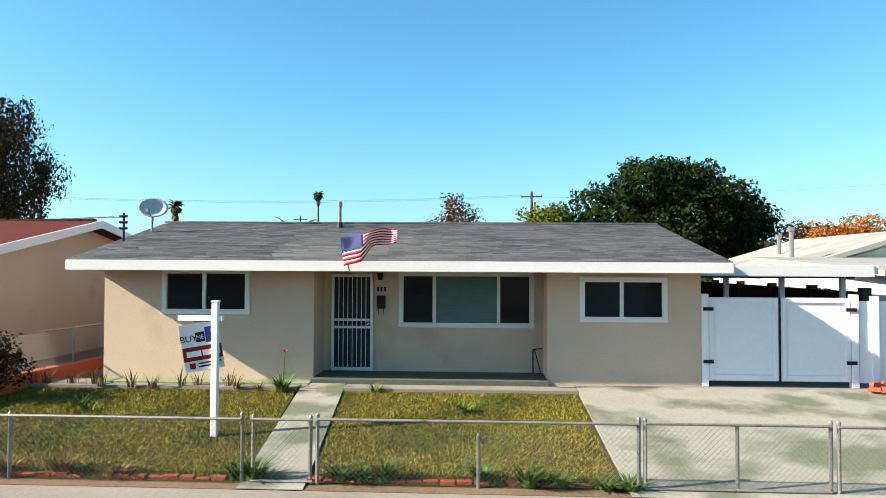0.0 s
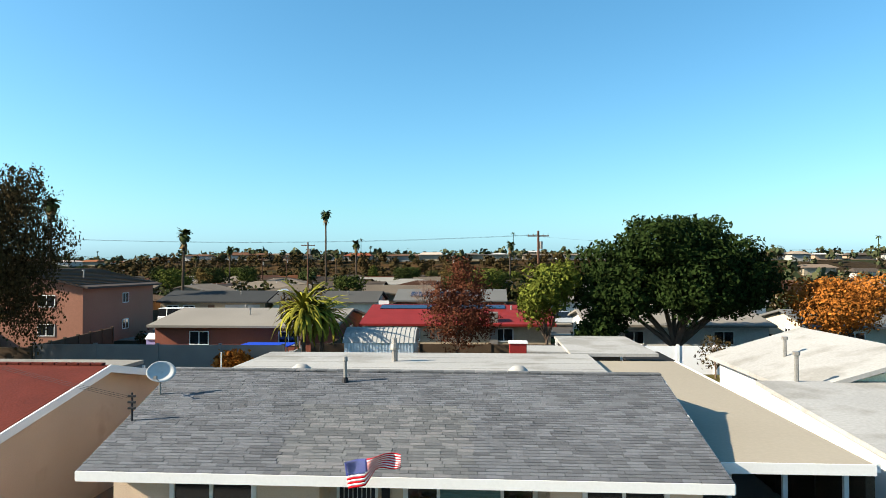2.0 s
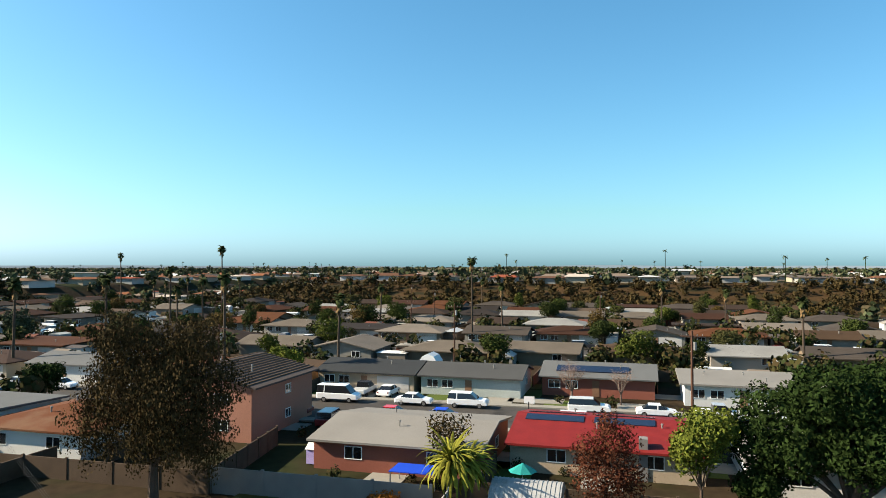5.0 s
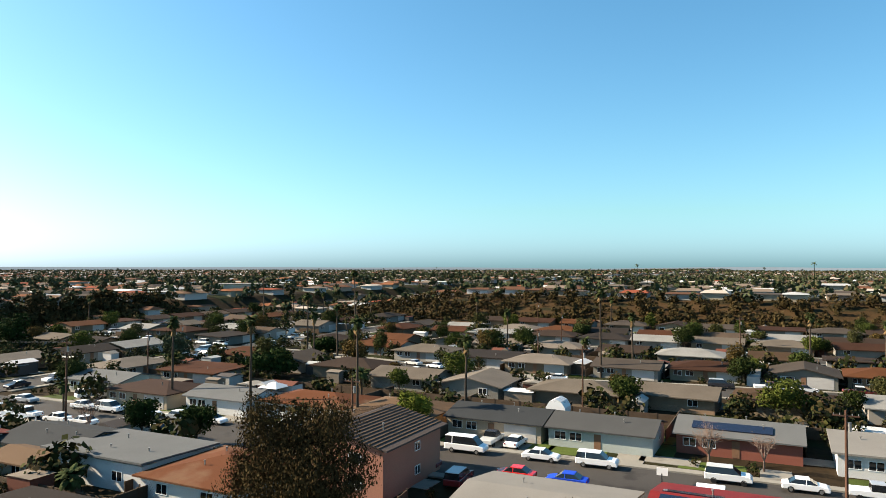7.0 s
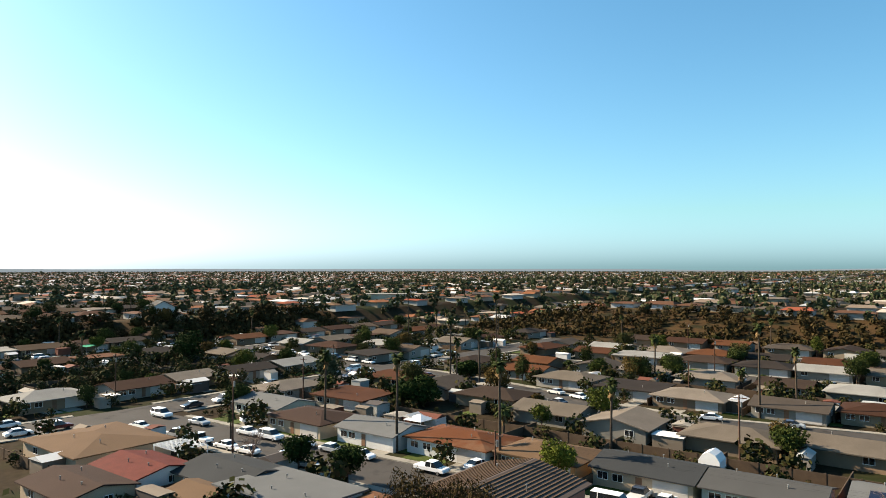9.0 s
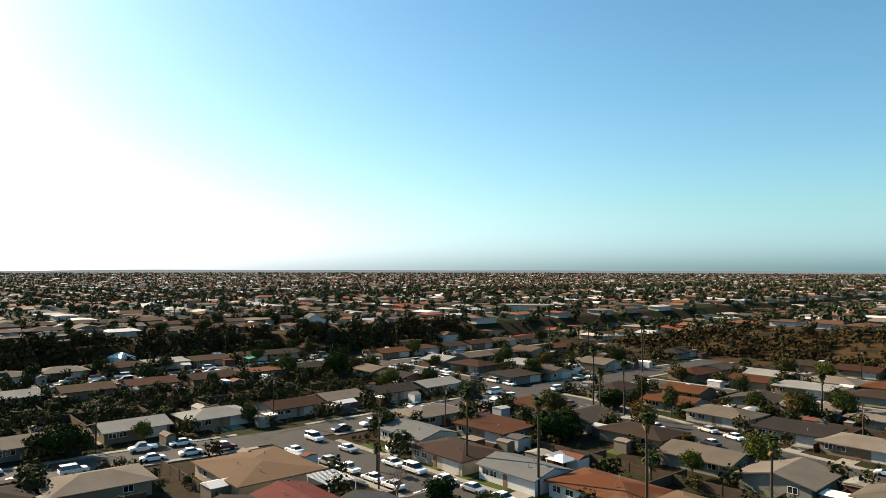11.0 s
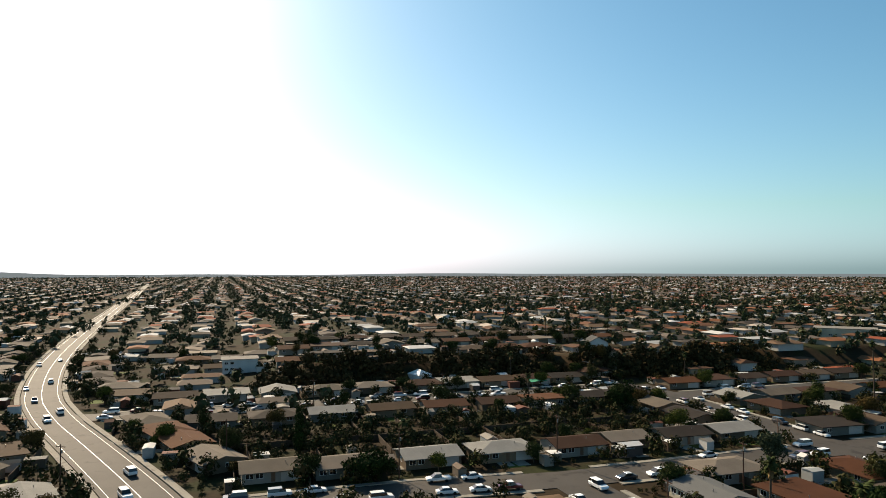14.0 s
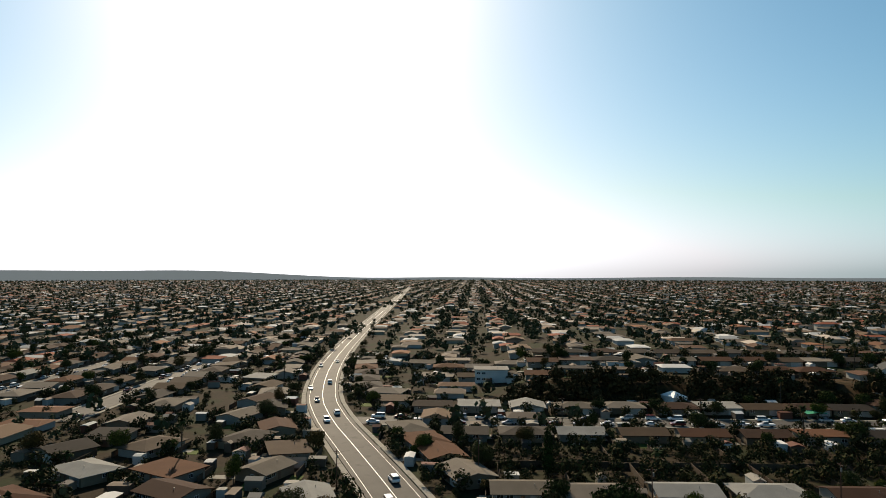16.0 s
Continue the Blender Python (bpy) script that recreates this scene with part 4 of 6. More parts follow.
for i in range(16):
    part("brick", BR, None, bp).matrix_basis = pose(rng.uniform(-0.25, 0.45), rng.uniform(-0.25, 0.25), 0.0 + 0.075 * (i // 7), 0, 0, rng.uniform(-50, 50))

# neighbours on either side
ln = base("house", "beige stucco house with red tile roof", "house", "neighbourhood houses")
bm = bmesh.new(); walls(bm, 13, 10.4, 2.5, 1.0, "x"); w = part("wall", bm, M["stucco"], ln); w.location = (-17.9, 20.0, 0)
bm = bmesh.new(); gable_roof(bm, 13, 10.4, 2.42, 1.02, 0.9, "x", 0.14); r = part("roof", bm, M["redtile"], ln, "faded red roof"); r.location = (-17.9, 20.0, 0)
for s in (-1, 1):
    bm = bmesh.new(); prism(bm, [(-10.74, 20 + s * 6.1, 2.16), (-10.74, 20, 3.36), (-10.74, 20, 3.58), (-10.74, 20 + s * 6.1, 2.38)], (0.05, 0, 0))
    part("bargeboard", bm, M["white"], ln)
RTM = mesh_of(B((-0.16, 0.16, -0.11, 0.11, 0, 0.06)), "ridge_tile", M["redtile"])
for i in range(38):
    part("ridge_tile", RTM, None, ln).location = (-24.6 + i * 0.365, 20.0, 3.57)
lp = base("patio_cover", "flat grey patio roof behind the red tiled house", "patio cover")
part("roof", B((-24.0, -14.4, 24.9, 29.2, 2.3, 2.45)), M["greyroll"], lp)
part("slat_roof", B((-14.3, -14.2, 24.6, 27.4, 2.2, 2.3)), M["white"], lp)
for i in range(16):
    part("slat", B((-14.2, -11.0, 24.7 + 0.17 * i, 24.8 + 0.17 * i, 2.24, 2.3)), M["white"], lp)
for x, y in ((-11.1, 27.3), (-11.1, 24.8), (-14.3, 29.0), (-23.8, 29.0)):
    part("post", B((x - 0.05, x + 0.05, y - 0.05, y + 0.05, -0.8, 2.24)), M["white"], lp)
rn = base("house", "white house with white low gable roof", "house", "neighbourhood houses")
bm = bmesh.new(); walls(bm, 7.6, 9, 2.4, 1.1, "y"); part("wall", bm, M["white"], rn).location = (14.9, 28.7, -0.1)
bm = bmesh.new(); gable_roof(bm, 7.6, 9, 2.4, 1.15, 0.5, "y", 0.16); part("roof", bm, M["whiteroof"], rn).location = (14.9, 28.7, -0.1)
part("wall", B((9.7, 17.5, 16.9, 24.2, -0.6, 2.2)), M["white"], rn)
bm = bmesh.new(); prism(bm, [(9.3, 16.4, 2.1), (17.8, 16.4, 2.1), (17.8, 24.1, 2.5), (9.3, 24.1, 2.5)], (0, 0, 0.14)); part("roof", bm, M["whiteroof"], rn)
window_part(rn, -20.0, 1.3, 1.2, 1.0, 9.7, -90)
for x, y in ((10.6, 24.0), (12.3, 29.0)):
    part("roof_vent", VENT, None, rn).location = (x, y, 2.6)
bm = bmesh.new(); prism(bm, [(12.0, 24.18, 2.5), (14.9, 24.18, 3.3), (17.8, 24.18, 2.5)], (0, -0.05, 0)); part("gable_panel", bm, mat("pale_green_gable", (0.55, 0.60, 0.45), 0.9), rn, "pale green gable")


# ---- front yard ----
def zl(y):
    return -0.12 - (14.2 - y) * 0.095


def slope_quad(name, pts, lift, material, label, category, thick=0.25):
    bm = bmesh.new()
    prism(bm, [(x, y, zl(y) + lift) for x, y in pts][::-1], (0, 0, -thick))
    return thing(name, bm, material, label, category, kind="structure")


slope_quad("lawn", [(-10.5, 9.45), (-2.85, 9.45), (-3.3, 13.85), (-10.5, 13.85)], 0.0, M["lawn"], "patchy dry yellow green front lawn", "lawn")
slope_quad("lawn", [(-1.95, 9.45), (2.15, 9.45), (2.15, 13.85), (-2.4, 13.85)], 0.0, M["lawn"], "patchy dry yellow green front lawn", "lawn")
slope_quad("path", [(-2.83, 9.2), (-1.97, 9.2), (-2.42, 14.3), (-3.28, 14.3)], 0.03, M["drive"], "worn concrete garden path to the door", "path")
slope_quad("driveway", [(2.17, 9.2), (9.4, 9.2), (9.4, 14.3), (2.17, 14.3)], 0.025, M["drive"], "stained concrete driveway", "driveway")
thing("apron", B((-10.5, -3.3, 13.87, 14.6, -0.4, -0.1)), M["concrete"], "concrete strip along the house wall", "paving", kind="structure")
thing("apron", B((-2.4, 2.15, 13.87, 14.34, -0.4, -0.1)), M["concrete"], "concrete strip in front of the porch", "paving", kind="structure")
thing("apron", B((2.15, 9.4, 14.31, 31.0, -0.4, -0.1)), M["concrete"], "concrete side yard behind the gate", "paving", kind="structure")
thing("pavement", B((-40, 40, 7.4, 9.2, -0.9, -0.585)), M["concrete"], "pale concrete pavement in front of the fence", "pavement", kind="structure")
thing("pavement", B((-40, 40, 9.2, 9.45, -0.9, -0.575)), M["soil"], "strip of bare soil under the fence", "soil", kind="structure")
thing("side_yard", B((-10.9, -7.62, 14.6, 31.0, -0.4, -0.14)), M["soil"], "bare soil passage beside the house", "ground", kind="structure")
thing("yard", B((-28.5, 2.0, 31.02, 46.3, -1.0, -0.68)), M["lawn"], "mown back gardens with patchy grass", "lawn", kind="structure")
thing("yard", B((-28, -21, 38.2, 45.2, -0.68, -0.6)), M["concrete"], "bare concrete slab in the back garden", "slab", kind="structure")
thing("yard", B((2.0, 24, 37.0, 47.0, -1.0, -0.68)), M["lawn"], "shaded grass of the neighbouring garden", "lawn", kind="structure")

nr = np.random.RandomState(3)
K = 80000
bx = nr.uniform(-10.4, 2.1, K); by = nr.uniform(9.5, 13.8, K)
edge = -2.85 - (by - 9.45) * 0.1
keep = (bx < edge - 0.03) | (bx > edge + 0.92)
bx, by = bx[keep], by[keep]
K = len(bx)
hgt = nr.uniform(0.02, 0.05, K) * (1 + 0.8 * np.array([noise.noise((x * 0.8, y * 0.8, 0)) for x, y in zip(bx, by)]))
ang = nr.uniform(0, math.pi, K); wd = nr.uniform(0.005, 0.011, K)
bz = -0.12 - (14.2 - by) * 0.095
tipx, tipy = nr.normal(0, 0.02, K), nr.normal(0, 0.02, K)
V = np.stack([np.stack([bx - np.cos(ang) * wd, by - np.sin(ang) * wd, bz], 1), np.stack([bx + np.cos(ang) * wd, by + np.sin(ang) * wd, bz], 1), np.stack([bx + tipx, by + tipy, bz + hgt], 1)], 1).reshape(-1, 3)
tagged(new("grass", raw("grass", V.tolist(), [(3 * i, 3 * i + 1, 3 * i + 2) for i in range(K)], M["grass"])), "short dry grass of the front lawn", "grass", kind="stuff")


def tuft(name, label, x, y, z, n, h, material, spread=0.35, width=0.02, category="plant", flower=None, group=""):
    po = base(name, label, category, group, pose(x, y, z))
    vs, fs = [], []
    for i in range(n):
        a, r, hh = rng.uniform(0, 6.28), rng.uniform(0, 0.12), h * rng.uniform(0.5, 1.0)
        c, s = math.cos(a), math.sin(a)
        k = len(vs)
        for q in range(4):
            t = q / 3
            px, py, pz = c * (r + spread * t * t), s * (r + spread * t * t), hh * (t - 0.25 * t * t)
            w = width * (1 - t) + 0.002
            vs += [(px - s * w, py + c * w, pz), (px + s * w, py - c * w, pz)]
            if q:
                fs.append((k + 2 * q - 2, k + 2 * q - 1, k + 2 * q + 1, k + 2 * q))
    part("leaves", raw("leaves", vs, fs, material), None, po)
    if flower:
        bm = bmesh.new()
        tube(bm, (0, 0, 0), (0.05, 0, h * 1.5), 0.008, None, 5)
        part("stem", bm, M["lime"], po)
        bm = bmesh.new()
        for q in range(6):
            a = q * 1.05
            prism(bm, [(0.05, 0, h * 1.5), (0.05 + 0.06 * math.cos(a), 0.06 * math.sin(a), h * 1.5 + 0.05), (0.05 + 0.03 * math.cos(a + 0.5), 0.03 * math.sin(a + 0.5), h * 1.5 + 0.06)], (0, 0, 0.006))
        part("flower", bm, flower, po)
    return po


FLR = mat("red_petals", (0.6, 0.03, 0.03), 0.6)
GRN = leafmat("garden_leaves", [(0.08, 0.13, 0.03)])
WEED = leafmat("reddish_weeds", [(0.16, 0.10, 0.04)])
tuft("agave", "green strappy plant with a red flower by the path", -3.55, 13.75, zl(13.75), 46, 0.5, GRN, 0.3, 0.028, flower=FLR)
tuft("agave", "red flowering plant beside the low fence", -9.3, 13.3, zl(13.3), 60, 0.75, WEED, 0.4, 0.02, flower=FLR)
for i in range(13):
    x = -9.3 + i * 0.45 + rng.uniform(-0.15, 0.15)
    tuft("weed", "thin reddish weed along the house wall", x, 13.95 + rng.uniform(-0.15, 0.15), -0.13, 16, rng.uniform(0.25, 0.6), WEED, 0.15, 0.014, "weed", group="weeds by the wall")
for x, y in ((-1.75, 13.8), (0.0, 12.6), (-6.6, 12.3), (-6.9, 12.6)):
    tuft("weed", "green weed in the lawn", x, y, zl(y), 30, 0.28, GRN, 0.2, 0.016, "weed", group="weeds in the lawn")
for x in (-2.7, -1.55, -1.25, -0.95, 0.3, 1.9, 2.2, -2.95, 1.3, 0.9, -6.2, -5.4, -4.6):
    tuft("weed", "leafy weed at the foot of the fence", x, 9.5 + rng.uniform(-0.1, 0.25), zl(9.6), 70, rng.uniform(0.15, 0.42), GRN if x > -3.5 else WEED, 0.24, 0.022, "weed", group="weeds at the fence")
for x0, x1 in ((-10, -2.9), (-1.9, 2.1)):
    n = int((x1 - x0) / 0.22)
    ed = base("brick_edging", "sunken red brick edging behind the fence", "edging")
    for i in range(n):
        if rng.random() < 0.75:
            part("brick", BR, None, ed).matrix_basis = pose(x0 + 0.22 * i, 9.56 + rng.uniform(-0.02, 0.02), -0.6 + rng.uniform(-0.02, 0.01), 0, 0, rng.uniform(-6, 6))


# chain link fence
def link_mesh(w, z0, z1):
    c = 0.075
    vs, fs = [], []
    r = 0.0022
    for sgn in (-1, 1):
        k = -int((z1 - z0) / c) - 1
        while k * c < w + (z1 - z0):
            xa, xb, za, zb = k * c, k * c + (z1 - z0), z0, z1
            if sgn < 0:
                xa, xb = xb, xa
            pts = []
            for X, Z in ((xa, za), (xb, zb)):
                pts.append([X, Z])
            # clip to the panel
            (x0, zz0), (x1, zz1) = pts
            lo, hi = 0.0, 1.0
            dx = x1 - x0
            t0, t1 = sorted(((0 - x0) / dx, (w - x0) / dx))
            lo, hi = max(lo, t0), min(hi, t1)
            if hi - lo > 0.02:
                p = Vector((x0 + dx * lo, 0.004 * sgn, zz0 + (zz1 - zz0) * lo)); q = Vector((x0 + dx * hi, 0.004 * sgn, zz0 + (zz1 - zz0) * hi))
                n = Vector((0.7, 0, -0.7 * sgn)) * r
                m = Vector((0, r, 0))
                kk = len(vs)
                vs += [p + n, p - n * 0.5 + m, p - n * 0.5 - m, q + n, q - n * 0.5 + m, q - n * 0.5 - m]
                fs += [(kk, kk + 1, kk + 4, kk + 3), (kk + 1, kk + 2, kk + 5, kk + 4), (kk + 2, kk, kk + 3, kk + 5)]
            k += 1
    return raw("mesh_panel", vs, fs, M["galv"])


def chain_fence(label, m, w, z0, z1, posts, rail=True, category="fence", name="chain_link_fence", bottom=False):
    fo = base(name, label, category, "", m)
    tagged(part("mesh_panel", link_mesh(w, z0 + 0.03, z1 - 0.01), None, fo), kind="stuff")
    for x, h in posts:
        bm = bmesh.new(); tube(bm, (x, 0.03, z0 - 0.1), (x, 0.03, h), 0.026, None, 8); tube(bm, (x, 0.03, h), (x, 0.03, h + 0.03), 0.032, 0.01, 8)
        part("post", bm, M["galv"], fo)
    for z in ([z1] if rail else []) + ([z0 + 0.03] if bottom else []):
        bm = bmesh.new(); tube(bm, (0, 0.0, z), (w, 0.0, z), 0.019, None, 8); part("rail", bm, M["galv"], fo)
    return fo


chain_fence("rusty galvanised chain link front fence", pose(-9.4, 9.4, 0), 6.56, -0.6, 0.27, ((3.4, 0.29), (6.56, 0.33)))
chain_fence("small chain link garden gate", pose(-2.72, 9.4, 0), 0.82, -0.56, 0.27, ((0.03, 0.3), (0.79, 0.3)), category="gate", name="garden_gate", bottom=True)
chain_fence("rusty galvanised chain link front fence", pose(-1.84, 9.4, 0), 4.14, -0.57, 0.28, ((0.0, 0.33), (2.1, 0.1), (4.14, 0.34)))
chain_fence("wide chain link driveway gate", pose(2.38, 9.4, 0), 2.3, -0.56, 0.29, ((0.0, 0.33), (1.15, 0.27), (2.3, 0.33)), category="gate", name="driveway_gate", bottom=True)
chain_fence("rusty galvanised chain link front fence", pose(4.76, 9.4, 0), 4.5, -0.58, 0.28, ((0.02, 0.33), (3.0, 0.3)))
chain_fence("chain link side fence on a red kerb", pose(-9.0, 12.0, 0.55, 0, 0, 85), 7.0, -0.45, 0.35, ((0.5, 0.38), (3.4, 0.38), (6.6, 0.38)))
bm = B((0, 7.0, -0.1, 0.1, -0.75, -0.42)); o = thing("kerb", bm, M["brick"], "low red painted kerb under the side fence", "kerb"); o.matrix_basis = pose(-9.0, 12.0, 0.55, 0, 0, 85)
ig = base("iron_gate", "dark iron gate between the two houses", "gate", m=pose(-9.1, 20.5, -0.2))
part("panel", B((-1.3, 1.3, 0, 0.05, 0, 1.75)), M["black"], ig)
for i in range(9):
    bm = bmesh.new(); tube(bm, (-1.2 + 0.3 * i, 0.02, 1.7), (-1.2 + 0.3 * i, 0.02, 2.0), 0.03, 0.004, 5); part("spike", bm, M["black"], ig)

# estate agent's sign
sg = base("sale_sign", "white post with a hanging sale board", "sign", m=pose(-3.9, 11.2, -0.42))
part("post", B((-0.05, 0.05, -0.05, 0.05, -0.15, 2.12)), M["vinyl"], sg, bevel=0.008)
part("cap", B((-0.058, 0.058, -0.058, 0.058, 2.12, 2.145)), M["vinyl"], sg)
part("arm", B((-0.6, 0.12, -0.035, 0.035, 1.82, 1.91)), M["vinyl"], sg, bevel=0.006)
bd = part("board", B((-0.27, 0.27, -0.008, 0.008, -0.68, 0)), M["white"], sg, "hanging board with red band and dark lettering")
bd.matrix_basis = pose(-0.27, -0.02, 1.79, 0, -9, 14) @ Matrix.Diagonal((1.1, 1.0, 1.1, 1.0))
part("band", B((-0.27, 0.27, -0.014, -0.008, -0.53, -0.33)), M["redpaint"], bd, "red band")
part("emblem", B((-0.07, 0.06, -0.012, -0.008, -0.27, -0.13)), M["black"], bd, "dark square behind the word")
part("emblem", B((0.07, 0.21, -0.012, -0.008, -0.29, -0.07)), FB, bd, "dark blue picture")
part("emblem", B((-0.2, -0.12, -0.014, -0.008, -0.64, -0.56)), M["redpaint"], bd, "small red mark")
for x0, x1, z0, z1, mt in ((-0.22, -0.02, -0.47, -0.39, M["white"]), (0.0, 0.24, -0.47, -0.39, M["white"]), (-0.08, 0.24, -0.585, -0.565, M["black"]), (-0.08, 0.2, -0.63, -0.61, M["black"])):
    part("text_bar", B((x0, x1, -0.017, -0.012, z0, z1)), mt, bd)


def word(text, size, material, parent, m):
    cu = bpy.data.curves.new("word", "FONT")
    cu.body, cu.size, cu.extrude, cu.align_x = text, size, 0.002, "CENTER"
    tmp = bpy.data.objects.new("word_tmp", cu)
    me = bpy.data.meshes.new_from_object(tmp)
    bpy.data.objects.remove(tmp)
    me.materials.clear(); me.materials.append(material)
    o = new("word", me); o.parent = parent; o.matrix_basis = m
    return o


word("BUY", 0.13, M["black"], bd, pose(-0.165, -0.012, -0.25, 90, 0, 0))
word("ME", 0.085, M["white"], bd, pose(-0.005, -0.016, -0.23, 90, 0, 0))
rd = part("rider", B((-0.14, 0.14, -0.008, 0.008, 0, 0.1)), FB, sg, "small dark blue board on top of the arm"); rd.matrix_basis = pose(-0.22, 0, 1.81)
word("Coming Soon", 0.048, M["white"], rd, pose(0, -0.012, 0.035, 90, 0, 0))
for x in (-0.44, -0.08):
    bm = bmesh.new(); tube(bm, (x, 0, 1.66), (x, 0, 1.71), 0.006, None, 5); part("chain", bm, M["galv"], sg)


# ---- back gardens ----
def block_wall(label, p, q, z0, z1, material, cell=3.0, caps=True, t=0.1):
    p, q = Vector(p), Vector(q)
    L = (q - p).length
    bo = base("garden_wall", label, "wall", m=pose(p.x, p.y, 0, 0, 0, math.degrees(math.atan2(q.y - p.y, q.x - p.x))))
    n = max(1, round(L / cell))
    for i in range(n):
        part("panel", B((i * L / n + 0.08, (i + 1) * L / n - 0.08, -t / 2, t / 2, z0, z1)), material, bo)
    for i in range(n + 1):
        part("pier", B((i * L / n - 0.1, i * L / n + 0.1, -t, t, z0, z1 + 0.1)), material, bo)


block_wall("grey block garden wall", (-31, 46.4), (-13.5, 46.6), -0.9, 1.1, M["block"], 4.4)
block_wall("pale block wall between the gardens", (-11.8, 31.5), (-12.2, 46.6), -0.9, 1.0, M["whiteroof"], 3.0)
block_wall("grey wooden back fence", (-12, 48.6), (10.5, 49.0), -0.9, 1.0, M["fence"], 2.4)
block_wall("white panel garden fence", (10.6, 47.6), (30, 47.2), -0.9, 1.1, M["vinyl"], 2.4)
block_wall("dark board fence beside the carport", (8.75, 16.2), (8.8, 30.9), -0.4, 1.75, M["fence"], 2.4)
# added wall: its dark boards stand for the shade under the carport
block_wall("dark board wall added for the shade under the carport", (4.8, 30.6), (8.6, 30.6), -0.4, 2.1, M["fence"], 1.9)
block_wall("dark wooden side fence", (8.9, 31), (10.6, 47.6), -0.9, 1.0, M["fence"], 2.4)
block_wall("wooden fence behind the two storey house", (-31, 46.4), (-33, 60), -0.9, 1.0, M["fence"], 2.4)
block_wall("wooden fence between gardens", (-11, 49), (-11, 57), -0.9, 0.9, M["fence"], 2.4)
block_wall("wooden fence between gardens", (-57.5, 44), (-57.5, 56), -0.9, 0.9, M["fence"], 2.4)
block_wall("wooden fence behind the houses", (-130, 44), (-31, 46), -0.9, 0.9, M["fence"], 4.4)
block_wall("wooden fence behind the houses", (-126, 107), (40, 109), -0.9, 0.9, M["fence"], 4.4)

sh = base("metal_shed", "corrugated metal shed with curved roof", "shed", m=pose(-6.5, 45.2, -0.7))
MET = mat("corrugated_metal", (0.50, 0.56, 0.62), 0.45, 0.8, 12, 0.12, 0.1, metal=0.3)
RIB = mesh_of(B((-0.05, 0.05, -1.56, -1.5, 0, 2.35)), "wall_rib", MET)
part("body", B((-2.2, 2.2, -1.5, 1.5, 0, 2.35)), MET, sh)
for i in range(22):
    part("wall_rib", RIB, None, sh).location.x = -2.1 + 0.2 * i
bm = bmesh.new()
prof = [(-1.62 + 3.24 * i / 10, 2.33 + 0.85 * math.sin(math.pi * i / 10) ** 0.8) for i in range(11)]
prism(bm, [(-2.3, y, z) for y, z in prof], (4.6, 0, 0))
part("roof", bm, M["whiteroof"], sh)
for i in range(16):
    bm = bmesh.new()
    for (y0, z0), (y1, z1) in zip(prof, prof[1:]):
        tube(bm, (-2.2 + 0.29 * i, y0, z0 + 0.01), (-2.2 + 0.29 * i, y1, z1 + 0.01), 0.03, None, 4)
    part("roof_rib", bm, M["whiteroof"], sh)
cl = base("clothes_post", "white clothes line post on the grass", "post", m=pose(-15.3, 40.2, -0.7))
bm = bmesh.new(); tube(bm, (0, 0, 0), (0, 0, 2.1), 0.04, None, 6); part("pole", bm, M["white"], cl)
tb = base("blue_tarpaulin", "blue tarpaulin shade over a patio", "tarpaulin", m=pose(-16.3, 52.0, -0.7))
part("sheet", B((-1.9, 1.9, -1.2, 1.2, 1.2, 1.26)), M["bluecar"], tb)
for x in (-1.8, 1.8):
    for y in (-1.1, 1.1):
        part("leg", B((x - 0.04, x + 0.04, y - 0.04, y + 0.04, 0, 1.2)), M["galv"], tb)
gt = base("green_tarpaulin", "bright green tarpaulin shade beside a house below the bank", "tarpaulin", m=pose(-248.2, 118.5, -0.7, 0, 0, 3))
bm = bmesh.new(); prism(bm, [(-2.2, -3.6, 2.5), (2.2, -3.6, 2.3), (2.2, 0, 2.75), (2.2, 3.6, 2.3), (-2.2, 3.6, 2.5), (-2.2, 0, 2.9)], (0, 0, 0.04))
part("sheet", bm, mat("green_tarpaulin_sheet", (0.02, 0.22, 0.12), 0.7), gt)
for x in (-2.1, 2.1):
    for y in (-3.5, 3.5):
        part("leg", B((x - 0.05, x + 0.05, y - 0.05, y + 0.05, 0, 2.32)), M["galv"], gt)
bn = base("play_shed", "lilac plastic garden store", "shed", m=pose(-26.5, 55.5, -0.7))
LIL = mat("lilac_plastic", (0.35, 0.30, 0.55), 0.5)
part("body", B((-0.8, 0.8, -0.6, 0.6, 0, 1.3)), LIL, bn)
bm = bmesh.new(); gable_roof(bm, 1.6, 1.2, 1.3, 0.35, 0.1, "x", 0.05); part("roof", bm, M["white"], bn)
rs = base("red_shed", "narrow red garden shed with dark roof", "shed", m=pose(9.6, 40.5, -0.7))
part("body", B((-0.8, 0.8, -2.0, 2.0, 0, 1.9)), M["redpaint"], rs)
part("roof", B((-1.6, 0.95, -2.2, 2.2, 1.9, 2.02)), M["black"], rs)
um = base("parasol", "green and red folded garden umbrella", "parasol", m=pose(-8.0, 52.5, -0.7))
bm = bmesh.new(); tube(bm, (0, 0, 0), (0, 0, 2.1), 0.03, None, 6); part("pole", bm, M["white"], um)
bm = bmesh.new(); tube(bm, (0, 0, 1.6), (0, 0, 2.2), 1.1, 0.05, 8); part("canopy", bm, mat("teal_canvas", (0.02, 0.22, 0.2), 0.8), um)
dm = base("dome_shed", "white barn shaped garden shed", "shed", m=pose(-30.6, 103.5, -0.7))
